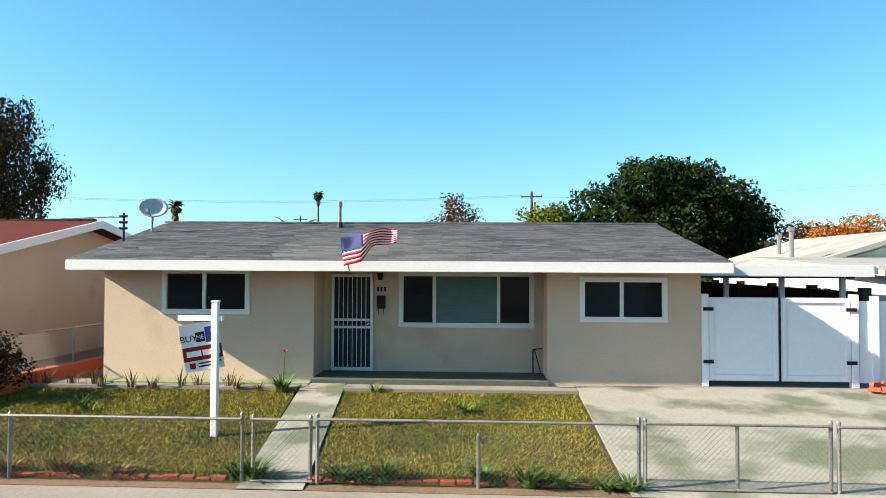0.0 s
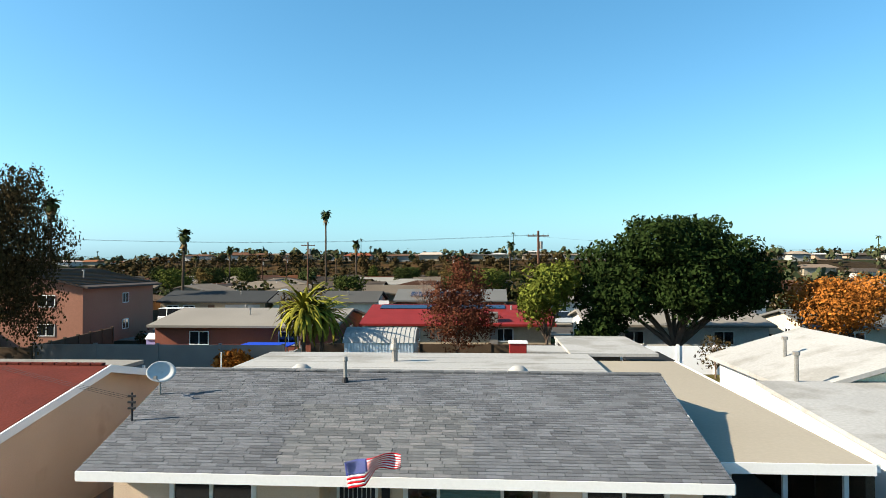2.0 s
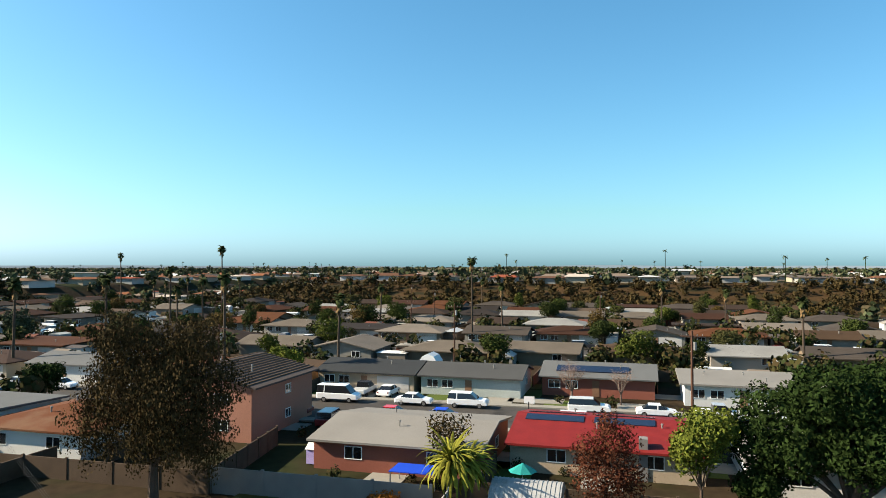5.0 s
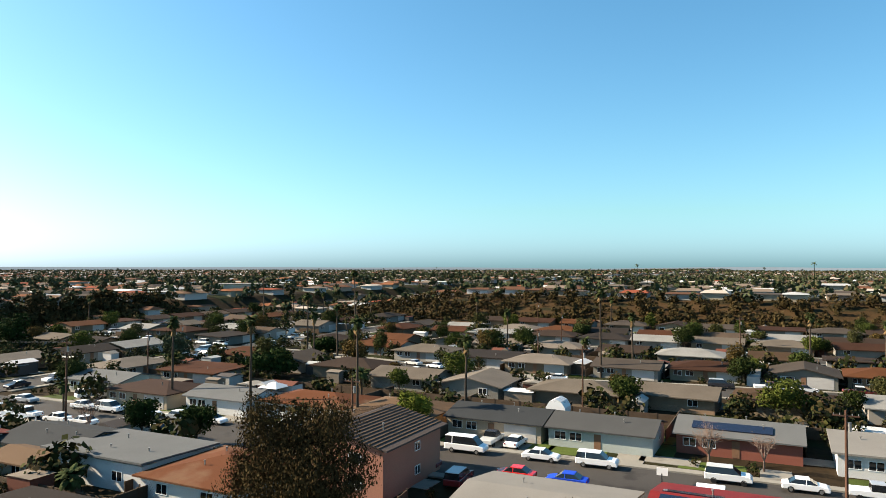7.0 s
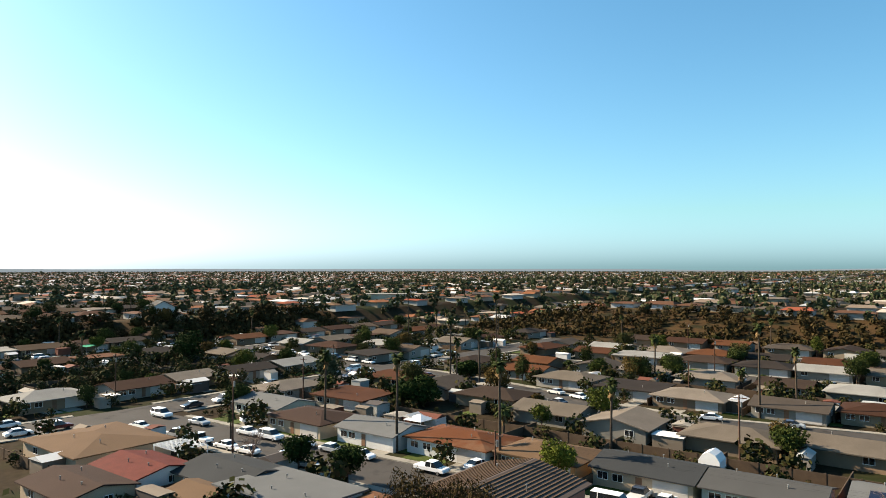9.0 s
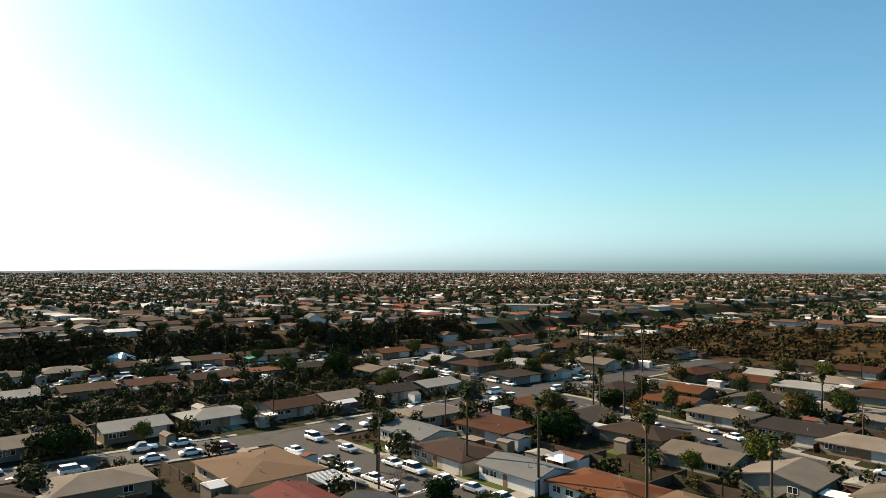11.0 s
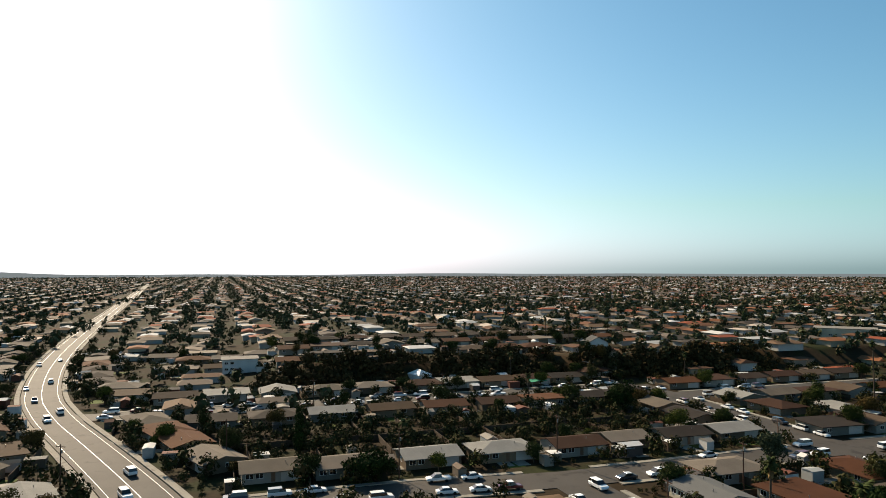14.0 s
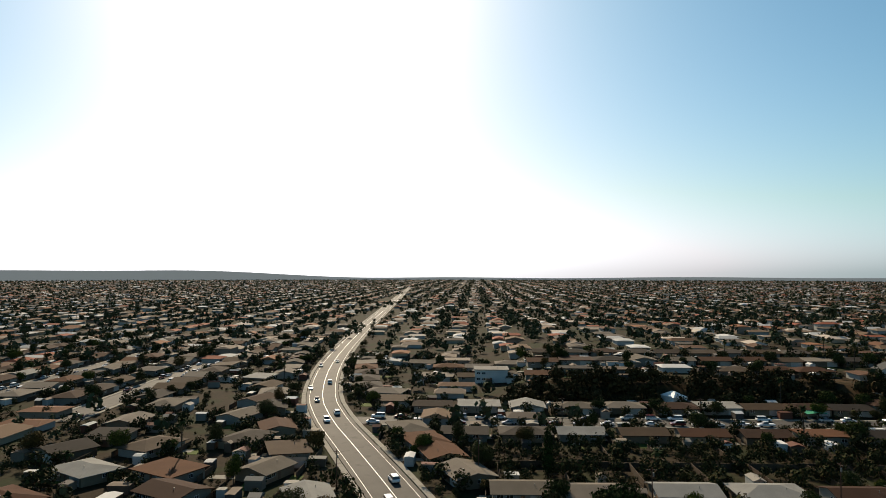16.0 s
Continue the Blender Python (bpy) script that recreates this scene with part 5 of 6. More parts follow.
bm = bmesh.new(); prism(bm, [(-1.5, -1.6, 0), (1.5, -1.6, 0), (1.5, -1.6, 2.4), (0.9, -1.6, 3.3), (0, -1.6, 3.7), (-0.9, -1.6, 3.3), (-1.5, -1.6, 2.4)], (0, 3.2, 0)); part("body", bm, M["white"], dm)


# ---- trees ----
def crown_mesh(name, lobes, n, size, material, seed, droop=0.0, shell=0.55):
    """Many small leaf cards filled into lobes (x, y, z, rx, ry, rz); uneven outline with gaps."""
    r = np.random.RandomState(seed)
    vol = np.array([l[3] * l[4] * l[5] for l in lobes]) ** 0.75
    pick = r.choice(len(lobes), n, p=vol / vol.sum())
    L = np.array(lobes)[pick]
    d = r.normal(size=(n, 3)); d /= np.linalg.norm(d, axis=1)[:, None]
    rad = shell + (1 - shell) * r.rand(n) ** 0.6
    rough = 1 + 0.26 * np.sin(d[:, 0] * 7 + L[:, 0] * 3) * np.cos(d[:, 1] * 6 + L[:, 2]) + 0.1 * np.sin(d[:, 2] * 11)
    c = L[:, :3] + d * L[:, 3:] * (rad * rough)[:, None]
    nrm = d + r.normal(scale=0.7, size=(n, 3)); nrm /= np.linalg.norm(nrm, axis=1)[:, None]
    u = np.cross(nrm, r.normal(size=(n, 3))); u /= np.linalg.norm(u, axis=1)[:, None]
    v = np.cross(nrm, u)
    s = (size * r.uniform(0.6, 1.35, n))[:, None]
    u, v = u * s, v * s * 0.6
    if droop:
        v = v + np.array([0, 0, -droop]) * s; 
    q = np.stack([c - u, c + v * 0.9 - u * 0.1, c + u, c - v * 0.9 + u * 0.15], 1).reshape(-1, 3)
    return raw(name, q.tolist(), [(4 * i, 4 * i + 1, 4 * i + 2, 4 * i + 3) for i in range(n)], material)


def trunk_mesh(name, base_r, lobes, seed, material, fork=0.35, twigs=0):
    r = random.Random(seed)
    bm = bmesh.new()
    cz = sum(l[2] for l in lobes) / len(lobes)
    top = Vector((lobes[0][0] * 0.3, lobes[0][1] * 0.3, cz * fork))
    tube(bm, (0, 0, -0.3), top, base_r, base_r * 0.75, 8)
    for l in lobes:
        e = Vector(l[:3]) + Vector((0, 0, -l[5] * 0.15))
        mid = top.lerp(e, 0.5) + Vector((r.uniform(-0.3, 0.3), r.uniform(-0.3, 0.3), 0.1 * l[5]))
        tube(bm, top - Vector((0, 0, 0.1)), mid, base_r * 0.5, base_r * 0.3, 6)
        tube(bm, mid, e, base_r * 0.3, base_r * 0.1, 5)
        for k in range(twigs):
            a = mid.lerp(e, r.random())
            b = a + Vector((r.gauss(0, 1), r.gauss(0, 1), r.uniform(0.1, 1.4))).normalized() * l[3] * r.uniform(0.5, 1.1)
            tube(bm, a, b, base_r * 0.09, base_r * 0.03, 3)
            for k2 in range(3):
                a2 = a.lerp(b, r.uniform(0.3, 0.95))
                tube(bm, a2, a2 + Vector((r.gauss(0, 1), r.gauss(0, 1), r.uniform(0, 1.4))).normalized() * l[3] * 0.4, base_r * 0.04, base_r * 0.015, 3)
    return mesh_of(bm, name, material)


def tree(label, x, y, lobes, n, size, material, base_r=0.2, seed=1, group="trees", z=None, droop=0.0, name="tree", twigs=0, bark=None, shell=0.55, fork=0.35):
    to = base(name, label, "tree", group, pose(x, y, ground_z(x, y) if z is None else z))
    part("trunk", trunk_mesh("trunk", base_r, lobes, seed, bark or M["bark"], fork, twigs), None, to)
    if n:
        part("crown", crown_mesh("crown", lobes, n, size, material, seed, droop, shell), None, to)
    return to


def blob(rx, rz, zc, k, seed, spread=0.55):
    r = random.Random(seed)
    out = [(0, 0, zc, rx * 0.7, rx * 0.7, rz * 0.75)]
    for i in range(k):
        a = 6.283 * i / k + r.uniform(-0.3, 0.3)
        q = r.uniform(0.35, spread) * rx
        out.append((q * math.cos(a), q * math.sin(a), zc + r.uniform(-0.4, 0.45) * rz, rx * r.uniform(0.38, 0.55), rx * r.uniform(0.38, 0.55), rz * r.uniform(0.38, 0.55)))
    return out


tree("large dense dark green spreading ficus tree", 13.8, 51.0, [(0.0, 0.0, 7.5, 4.01, 3.78, 3.07), (-3.78, 0.59, 6.3, 3.3, 3.3, 2.71), (3.54, 0.0, 6.5, 3.42, 3.3, 2.71), (-1.65, -1.89, 8.7, 2.6, 2.6, 1.89), (1.89, 1.18, 9.0, 2.6, 2.6, 1.77), (5.6, 0.71, 6.2, 2.1, 2.2, 1.8), (-5.43, 0.0, 5.0, 1.77, 1.89, 1.65), (0.94, -2.6, 6.0, 2.83, 2.12, 2.36), (-3.3, -0.94, 4.7, 2.4, 2.2, 1.35), (3.3, -0.94, 4.9, 2.6, 2.2, 1.3), (0.2, -1.9, 5.0, 2.4, 1.9, 1.3)], 47000, 0.155, M["ficus"], 0.42, 3, shell=0.7, fork=0.22)
tree("tall drooping dusky pepper tree", -33.5, 43.0, [(0, 0, 8.5, 4.2, 4.0, 3.6), (3.0, -1, 7.2, 3.0, 3.0, 4.2), (-3.0, 0.5, 8.6, 3.2, 3.0, 3.6), (1.0, 1, 11.2, 2.6, 2.6, 2.2), (-2.2, -1, 12.0, 2.2, 2.2, 2.0), (4.4, 0, 5.0, 1.9, 2.0, 3.0), (-4.6, -0.5, 5.5, 2.2, 2.2, 3.2), (0, 0, 5.0, 3.4, 3.2, 2.6), (3.8, 0, 11.6, 2.0, 2.0, 2.2), (5.2, 0.5, 8.6, 1.8, 1.8, 2.2)], 62000, 0.08, M["pepper"], 0.4, 5, droop=0.9, shell=0.25)
tree("tall rust leaved tree losing its leaves", -1.6, 46.0, [(0, 0, 3.6, 2.2, 2.0, 2.0), (0.7, 0.3, 5.6, 1.5, 1.5, 1.5), (-0.9, 0, 5.0, 1.4, 1.3, 1.4), (1.5, -0.2, 3.6, 1.3, 1.2, 1.3), (0.1, 0, 6.9, 0.9, 0.9, 1.0)], 9500, 0.09, M["rust"], 0.13, 7, twigs=9, shell=0.3)
tree("dark green leafy citrus tree", 4.6, 50.5, blob(2.6, 2.7, 5.3, 7, 11), 9000, 0.13, M["lime"], 0.13, 11)
tree("dark garden tree against the fence", 8.4, 50.6, blob(2.2, 1.9, 2.6, 5, 12), 5000, 0.13, M["ficus"], 0.12, 12)
tree("orange leaved autumn tree", 24.5, 49.5, blob(4.0, 2.5, 4.3, 7, 13), 11000, 0.12, M["orange"], 0.18, 13, twigs=5)
tree("orange leaved autumn tree", 33, 66, blob(3.6, 2.6, 4.0, 6, 14), 6000, 0.13, M["orange"], 0.18, 14, twigs=4)
tree("bare twiggy garden bush", 14.8, 45.4, blob(1.4, 1.5, 1.6, 5, 15), 500, 0.1, M["scrub"], 0.07, 15, twigs=12, bark=M["twig"])
tree("bare twiggy garden bush", 18.3, 45.6, blob(1.2, 1.4, 1.5, 5, 16), 0, 0.1, M["scrub"], 0.07, 16, twigs=12, bark=M["twig"])
tree("bare winter tree behind the grey roof", -14.2, 53.5, blob(2.2, 2.0, 3.6, 6, 17), 1500, 0.12, M["scrub"], 0.12, 17, twigs=12, bark=M["twig"])
tree("bare winter street tree", -7.6, 88.6, blob(3.2, 2.6, 4.2, 7, 18), 0, 0.1, M["scrub"], 0.16, 18, twigs=20, bark=M["twig"])
tree("bare winter street tree", -1.6, 88.9, blob(2.4, 2.2, 3.6, 6, 19), 0, 0.1, M["scrub"], 0.13, 19, twigs=16, bark=M["twig"])
tree("bare winter street tree", -89, 67.0, blob(3.0, 2.4, 4.0, 7, 20), 0, 0.1, M["scrub"], 0.16, 20, twigs=18, bark=M["twig"])
tree("round green street tree", -46.0, 85.9, blob(3.0, 2.7, 3.9, 7, 21), 6000, 0.16, M["lime"], 0.15, 21)
tree("dark round street tree", -79, 67.6, blob(2.7, 2.4, 3.6, 6, 22), 4500, 0.18, M["ficus"], 0.15, 22)
tree("dark round street tree", -69.5, 68.3, blob(2.9, 2.5, 3.4, 6, 23), 4500, 0.18, M["ficus"], 0.15, 23)
tree("wide dark clipped tree", -98.5, 117, blob(6.0, 2.8, 3.2, 8, 24), 5200, 0.34, M["ficus"], 0.3, 24, shell=0.75)
tree("dark round tree behind the roofs", -109, 151, blob(4.2, 2.8, 3.0, 7, 25), 2600, 0.34, M["ficus"], 0.2, 25)
tree("tall slim dark cypress tree", -177, 19.3, [(0, 0, 4, 1.5, 1.5, 4.0), (0, 0, 8.5, 1.1, 1.1, 4.0)], 1800, 0.3, M["ficus"], 0.2, 26, shell=0.6)
tree("wide black-green tree over a roof", -150, 31, blob(6.0, 2.6, 3.4, 8, 27), 4600, 0.34, M["ficus"], 0.3, 27, shell=0.75)
tree("brown orange shrub by the garden wall", -16.2, 44.8, blob(1.5, 1.1, 0.9, 6, 28), 1500, 0.14, M["orange"], 0.07, 28)
tree("dusky tall tree beside the street", -133, 123.6, blob(3.6, 4.0, 4.6, 7, 29), 2400, 0.3, M["euca"], 0.2, 29)
tree("tall dark tree on the bank", -198, 124, blob(5.0, 4.6, 6.0, 8, 30), 3000, 0.36, M["ficus"], 0.25, 30)
tree("dark twiggy shrub beside the front lawn", -8.75, 12.9, blob(0.7, 0.8, 0.75, 6, 31), 1800, 0.045, M["pepper"], 0.04, 31, z=-0.25, twigs=9, bark=M["twig"])

# repeated town trees
TP = []
for i, (rx, rz, zc, n) in enumerate(((2.4, 2.0, 3.0, 1800), (3.2, 2.4, 3.8, 2400), (1.7, 1.5, 2.0, 1400), (2.4, 3.4, 4.6, 2200), (4.0, 3.0, 4.6, 2800))):
    TP.append(tree("leafy garden tree between the houses", 0, 0, blob(rx, rz, zc, 6, 40 + i), n, 0.19 + 0.04 * (rx > 3), M["leafA"], 0.15, 40 + i, group="garden trees"))


def frond(vs, fs, org, az, elev, length, w, bend, seg=5):
    k = len(vs)
    p = Vector(org); a = elev
    for s in range(seg + 1):
        t = s / seg
        ww = w * (0.25 + 1.1 * math.sin(math.pi * min(1, t * 0.85 + 0.1)))
        side = Vector((-math.sin(az), math.cos(az), 0))
        vs += [p - side * ww + Vector((0, 0, -0.35 * ww)), p, p + side * ww + Vector((0, 0, -0.35 * ww))]
        if s:
            q = k + 3 * s
            fs += [(q - 3, q - 2, q + 1, q), (q - 2, q - 1, q + 2, q + 1)]
        p = p + Vector((math.cos(az) * math.cos(a), math.sin(az) * math.cos(a), math.sin(a))) * length / seg
        a -= bend / seg


def palm(label, x, y, h, seed, fan=True, r=0.2, leaf=None, length=1.5, n=38, skirt=True, group="palms"):
    rr = random.Random(seed)
    po = base("palm_tree", label, "palm", group, pose(x, y, ground_z(x, y)))
    bm = bmesh.new()
    p = Vector((0, 0, -0.3)); lean = Vector((rr.uniform(-0.02, 0.02), rr.uniform(-0.02, 0.02), 1))
    for s in range(6):
        q = p + lean * (h + 0.3) / 6 + Vector((rr.uniform(-0.05, 0.05), rr.uniform(-0.05, 0.05), 0))
        tube(bm, p, q, r * (1.25 - 0.09 * s), r * (1.25 - 0.09 * (s + 1)), 8)
        p = q
    part("trunk", bm, M["palmbark"], po)
    vs, fs = [], []
    for i in range(n):
        frond(vs, fs, p + Vector((0, 0, rr.uniform(-0.3, 0.2))), rr.uniform(0, 6.28), rr.uniform(-0.5, 1.3), length * rr.uniform(0.75, 1.1), 0.26 if fan else 0.09, rr.uniform(0.8, 2.2))
    part("fronds", raw("fronds", vs, fs, leaf or M["palmleaf"]), None, po)
    if skirt:
        vs, fs = [], []
        for i in range(30):
            frond(vs, fs, p + Vector((0, 0, -rr.uniform(0.2, 1.6))), rr.uniform(0, 6.28), rr.uniform(-1.4, -0.5), length * 0.75, 0.17, 0.8, 3)
        part("dead_fronds", raw("dead_fronds", vs, fs, M["palmdry"]), None, po, "hanging dry brown fronds")
    return po


for i, (x, y, h) in enumerate(((-75.5, 85.4, 15.4), (-57, 87.8, 15.6), (-109.5, 144.8, 16.4), (-101, 146, 13.6), (-92.5, 85.2, 14.4), (-34.8, 149, 18.4), (-110, 168, 22), (-178, 208, 21))):
    palm("tall slim fan palm with ragged crown", x, y, h, 60 + i)
palm("yellowing feather palm in the back garden", -11.4, 44.0, 4.3, 80, False, 0.14, M["yellow"], 2.7, 120, False)
palm("yellowing feather palm in the back garden", -10.6, 45.4, 3.9, 81, False, 0.13, M["yellow"], 2.5, 110, False)
palm("squat palm in the back garden", -63, 45.5, 3.0, 82, True, 0.22, M["palmleaf"], 1.7, 40, False)
palm("feather palm in the garden", -103, 73, 4.5, 83, True, 0.18, M["palmleaf"], 1.5, 34, False)
PALMS = [palm("tall slim fan palm among the houses", 6, 178, 12.5, 84), palm("short bushy palm among the houses", -66, 103, 5.0, 85, True, 0.2, None, 1.9, 34, True)]

rt = random.Random(21)


def clear_of_road(x, y):
    q = Vector((x, y))
    return blvd_gap(x, y) > 9 and all(gap_to(q, o) > 7.6 for o in STREETS)


tcount = 0
first = [True] * len(TP)
HOMES = taken + [(-21.5, 91.5), (-36, 91.5), (-51, 90.5), (-66.5, 91.5), (-82, 89), (-98.5, 88), (-115, 92), (-4.5, 97.5), (13, 96), (29, 95), (-19, 60.5), (-2.2, 64.5), (15.5, 62), (32, 61), (-42.5, 66.5), (-52.5, 56), (-67, 56), (-80.5, 57.5), (-93, 51.5), (-92, 42), (-112.5, 54.5)]
spots = []
for hx, hy in HOMES:
    for k in range(3 if hy > 100 or hx < -125 else 1):
        a = rt.uniform(0, 6.28)
        x, y = hx + math.cos(a) * 9.6, hy + math.sin(a) * 8.6
        if y > 46 or x < -40:
            spots.append((x, y))
rt.shuffle(spots)
for x, y in spots:
    if tcount > 290 or not clear_of_road(x, y) or any((x - a) ** 2 + (y - b) ** 2 < 40 for a, b in HOMES) or (-62 < x < 40 and 44 < y < 104):
        continue
    i = rt.choice((0, 0, 1, 2, 2, 3, 4))
    m = pose(x, y, ground_z(x, y), 0, 0, rt.uniform(0, 360))
    if first[i]:
        first[i] = False; TP[i].matrix_basis = m
    else:
        copy_thing(TP[i], m)
    tcount += 1
for i in range(42):
    x, y = rt.uniform(-260, 40), rt.uniform(100, 270)
    if i > 26:
        x, y = rt.uniform(-360, -140), rt.uniform(-150, 200)
    if clear_of_road(x, y) and not any((x - a) ** 2 + (y - b) ** 2 < 30 for a, b in HOMES):
        copy_thing(PALMS[i % 3 == 2], pose(x, y, ground_z(x, y) - rt.uniform(0, 2.5), 0, 0, rt.uniform(0, 360)))
# greenery of the bank and the dry hillside
bank = []
for i in range(1700):
    if i < 700:
        y = rt.uniform(14, 240)
        x = rt.uniform(-286, -269) + 16 * sm((y - 132) / 20)
        if abs(y - 77.6) > 6 or x < -280:
            bank.append((x, y, rt.uniform(1.2, 3.0)))
    else:
        bank.append((rt.uniform(-200, 120), rt.uniform(272, 322), rt.choice((0.8, 1.1, 1.5, 2.0, 2.6))))


# ---- far town: joined ----
def many_blobs(name, spots, material, label, cat, n=26, seed=5, card=(0.3, 0.6)):
    """Ragged leafy clumps: each a handful of crossing leaf cards."""
    r = np.random.RandomState(seed)
    S = np.array(spots)
    k = len(S)
    d = r.normal(size=(k, n, 3)); d /= np.linalg.norm(d, axis=2)[:, :, None]
    c = S[:, None, :3] + d * S[:, None, 3:4] * r.uniform(0.35, 1.0, (k, n, 1)) * np.array([1, 1, 0.95])
    c[:, :, 2] += S[:, None, 3] * 1.1
    nr2 = d + r.normal(scale=0.5, size=d.shape)
    u = np.cross(nr2, r.normal(size=d.shape)); u /= np.linalg.norm(u, axis=2)[:, :, None]
    v = np.cross(nr2, u); v /= np.linalg.norm(v, axis=2)[:, :, None]
    s = S[:, None, 3:4] * r.uniform(card[0], card[1], (k, n, 1))
    q = np.stack([c - u * s, c + v * s, c + u * s, c - v * s], 2).reshape(-1, 3)
    return tagged(new(name, raw(name, q.tolist(), [(4 * i, 4 * i + 1, 4 * i + 2, 4 * i + 3) for i in range(k * n)], material)), label, cat, kind="stuff")


def mid_y(x):
    """Centre line of the street behind."""
    return 73.6 + (x + 95) * 0.056 if x < -20 else 77.8 + (x + 20) * 0.0275


shrubs, lawns, drives, rails = [], [], [], []
for hx, hy in HOMES:
    for k in range(9):
        a = rt.uniform(0, 6.28); d = rt.uniform(7.5, 14)
        x, y = hx + math.cos(a) * d, hy + math.sin(a) * d
        if clear_of_road(x, y) and not (-14 < x < 12 and y < 47) and not any(abs(x - p) < 8.2 and abs(y - q) < 6.6 for p, q in HOMES):
            shrubs.append((x, y, ground_z(x, y) - 0.3, rt.choice((0.5, 0.7, 0.9)) if -62 < x < 40 and 44 < y < 104 else rt.choice((0.6, 0.8, 1.0, 1.3, 1.7, 2.3, 2.8))))
for a, b in zip(BLVD, BLVD[1:]):
    if a.x < -95 and b.x > -700:
        dv = (b - a).normalized(); nv = Vector((-dv.y, dv.x))
        for k in range(int((b - a).length / 6) + 1):
            for s2 in (-1, 1):
                if rt.random() < 0.5:
                    q = a.lerp(b, rt.random()) + nv * s2 * rt.uniform(9.5, 15)
                    shrubs.append((q.x, q.y, ground_z(q.x, q.y) - 0.2, rt.choice((0.7, 1.0, 1.4, 2.0, 2.6))))
for i in range(9000):
    # back gardens between the rows
    x, y = rt.uniform(-262, 60), rt.uniform(100, 262)
    if i > 3000:
        x, y = rt.uniform(-262, -120), rt.uniform(-30, 150)
    if i > 5600:
        x, y = rt.uniform(-430, -140), rt.uniform(-235, -20)
    if i > 8300:
        x, y = rt.uniform(-205, -168), rt.uniform(0, 130)
    if rt.random() < 0.5 and clear_of_road(x, y) and not any(abs(x - p) < 8.4 and abs(y - q) < 8.0 for p, q in HOMES):
        shrubs.append((x, y, ground_z(x, y) - 0.3, rt.choice((0.5, 0.7, 0.9, 1.2, 1.6, 2.2))))
many_blobs("garden_shrubs", shrubs, M["leafFar"], "shrubs and small trees in the gardens", "shrubs", 130, 12, (0.09, 0.2))


def slabs(name, spots, material, label, cat, h):
    vs, fs = [], []
    for x, y, w, d, t in spots:
        c, s2 = math.cos(t), math.sin(t)
        k = len(vs)
        z = ground_z(x, y)
        for zz in (z - 0.2, z + h):
            for u, v in ((-1, -1), (1, -1), (1, 1), (-1, 1)):
                vs.append((x + c * u * w / 2 - s2 * v * d / 2, y + s2 * u * w / 2 + c * v * d / 2, zz))
        fs += [(k + 4, k + 5, k + 6, k + 7), (k, k + 1, k + 5, k + 4), (k + 1, k + 2, k + 6, k + 5), (k + 2, k + 3, k + 7, k + 6), (k + 3, k, k + 4, k + 7)]
    return tagged(new(name, raw(name, vs, fs, material)), label, cat, kind="stuff")


for hx, hy in HOMES:
    for k in range(4):
        a = rt.choice((0, 1.571, 3.1416, 4.712)); d = 8.0
        x, y = hx + math.cos(a) * d + rt.uniform(-3, 3), hy + math.sin(a) * d + rt.uniform(-3, 3)
        if clear_of_road(x, y) and not (-32 < x < 24 and y < 50):
            lawns.append((x, y, rt.uniform(3, 7), rt.uniform(3, 7), 0)) if k % 2 else drives.append((x, y, 3.2 if a in (1.571, 4.712) else 7, 7 if a in (1.571, 4.712) else 3.2, 0))
    for s2 in (-1, 1):
        if not (-40 < hx < 30 and hy < 105) and rt.random() < 0.8:
            x, y = hx + s2 * 8.3, hy + rt.uniform(-2, 6)
            if clear_of_road(x, y):
                rails.append((x, y, 0.12, rt.uniform(8, 14), 0) if hx > -130 else (hx + rt.uniform(-4, 4), hy + 8.2 * s2, rt.uniform(8, 14), 0.12, 0))
for y in range(4, 146, 16):
    rails += [(-186 + rt.uniform(-1, 1), y + 8, 0.16, 16, 0), (-195.5, y + rt.uniform(-2, 2), 19, 0.14, 0), (-177.5, y + 4 + rt.uniform(-2, 2), 16, 0.14, 0)]
for x in range(-116, 60, 17):
    rails += [(x, 105.5, 0.14, 14, 0), (x + 7, 171.5 + rt.uniform(-1, 1), 17, 0.14, 0), (x + 9, 165, 0.14, 13, 0), (x + 9, 190, 0.14, 12, 0), (x + 7, 221.5, 17, 0.14, 0)]
sheds = []
for hx, hy in HOMES:
    for k in range(4):
        a = rt.uniform(0, 6.28); d = rt.uniform(9, 13.5)
        x, y = hx + math.cos(a) * d, hy + math.sin(a) * d
        if clear_of_road(x, y) and not (-62 < x < 40 and y < 104) and not any(abs(x - p) < 8.6 and abs(y - q) < 8.2 for p, q in HOMES):
            sheds.append((x, y, rt.uniform(1.8, 5.5), rt.uniform(1.8, 4.0), rt.uniform(1.8, 2.5), rt.choice((0.1, 0.3, 0.6)), rt.choice((0, 1.571)) + rt.uniform(-0.05, 0.05)))
vs, fs = [], []
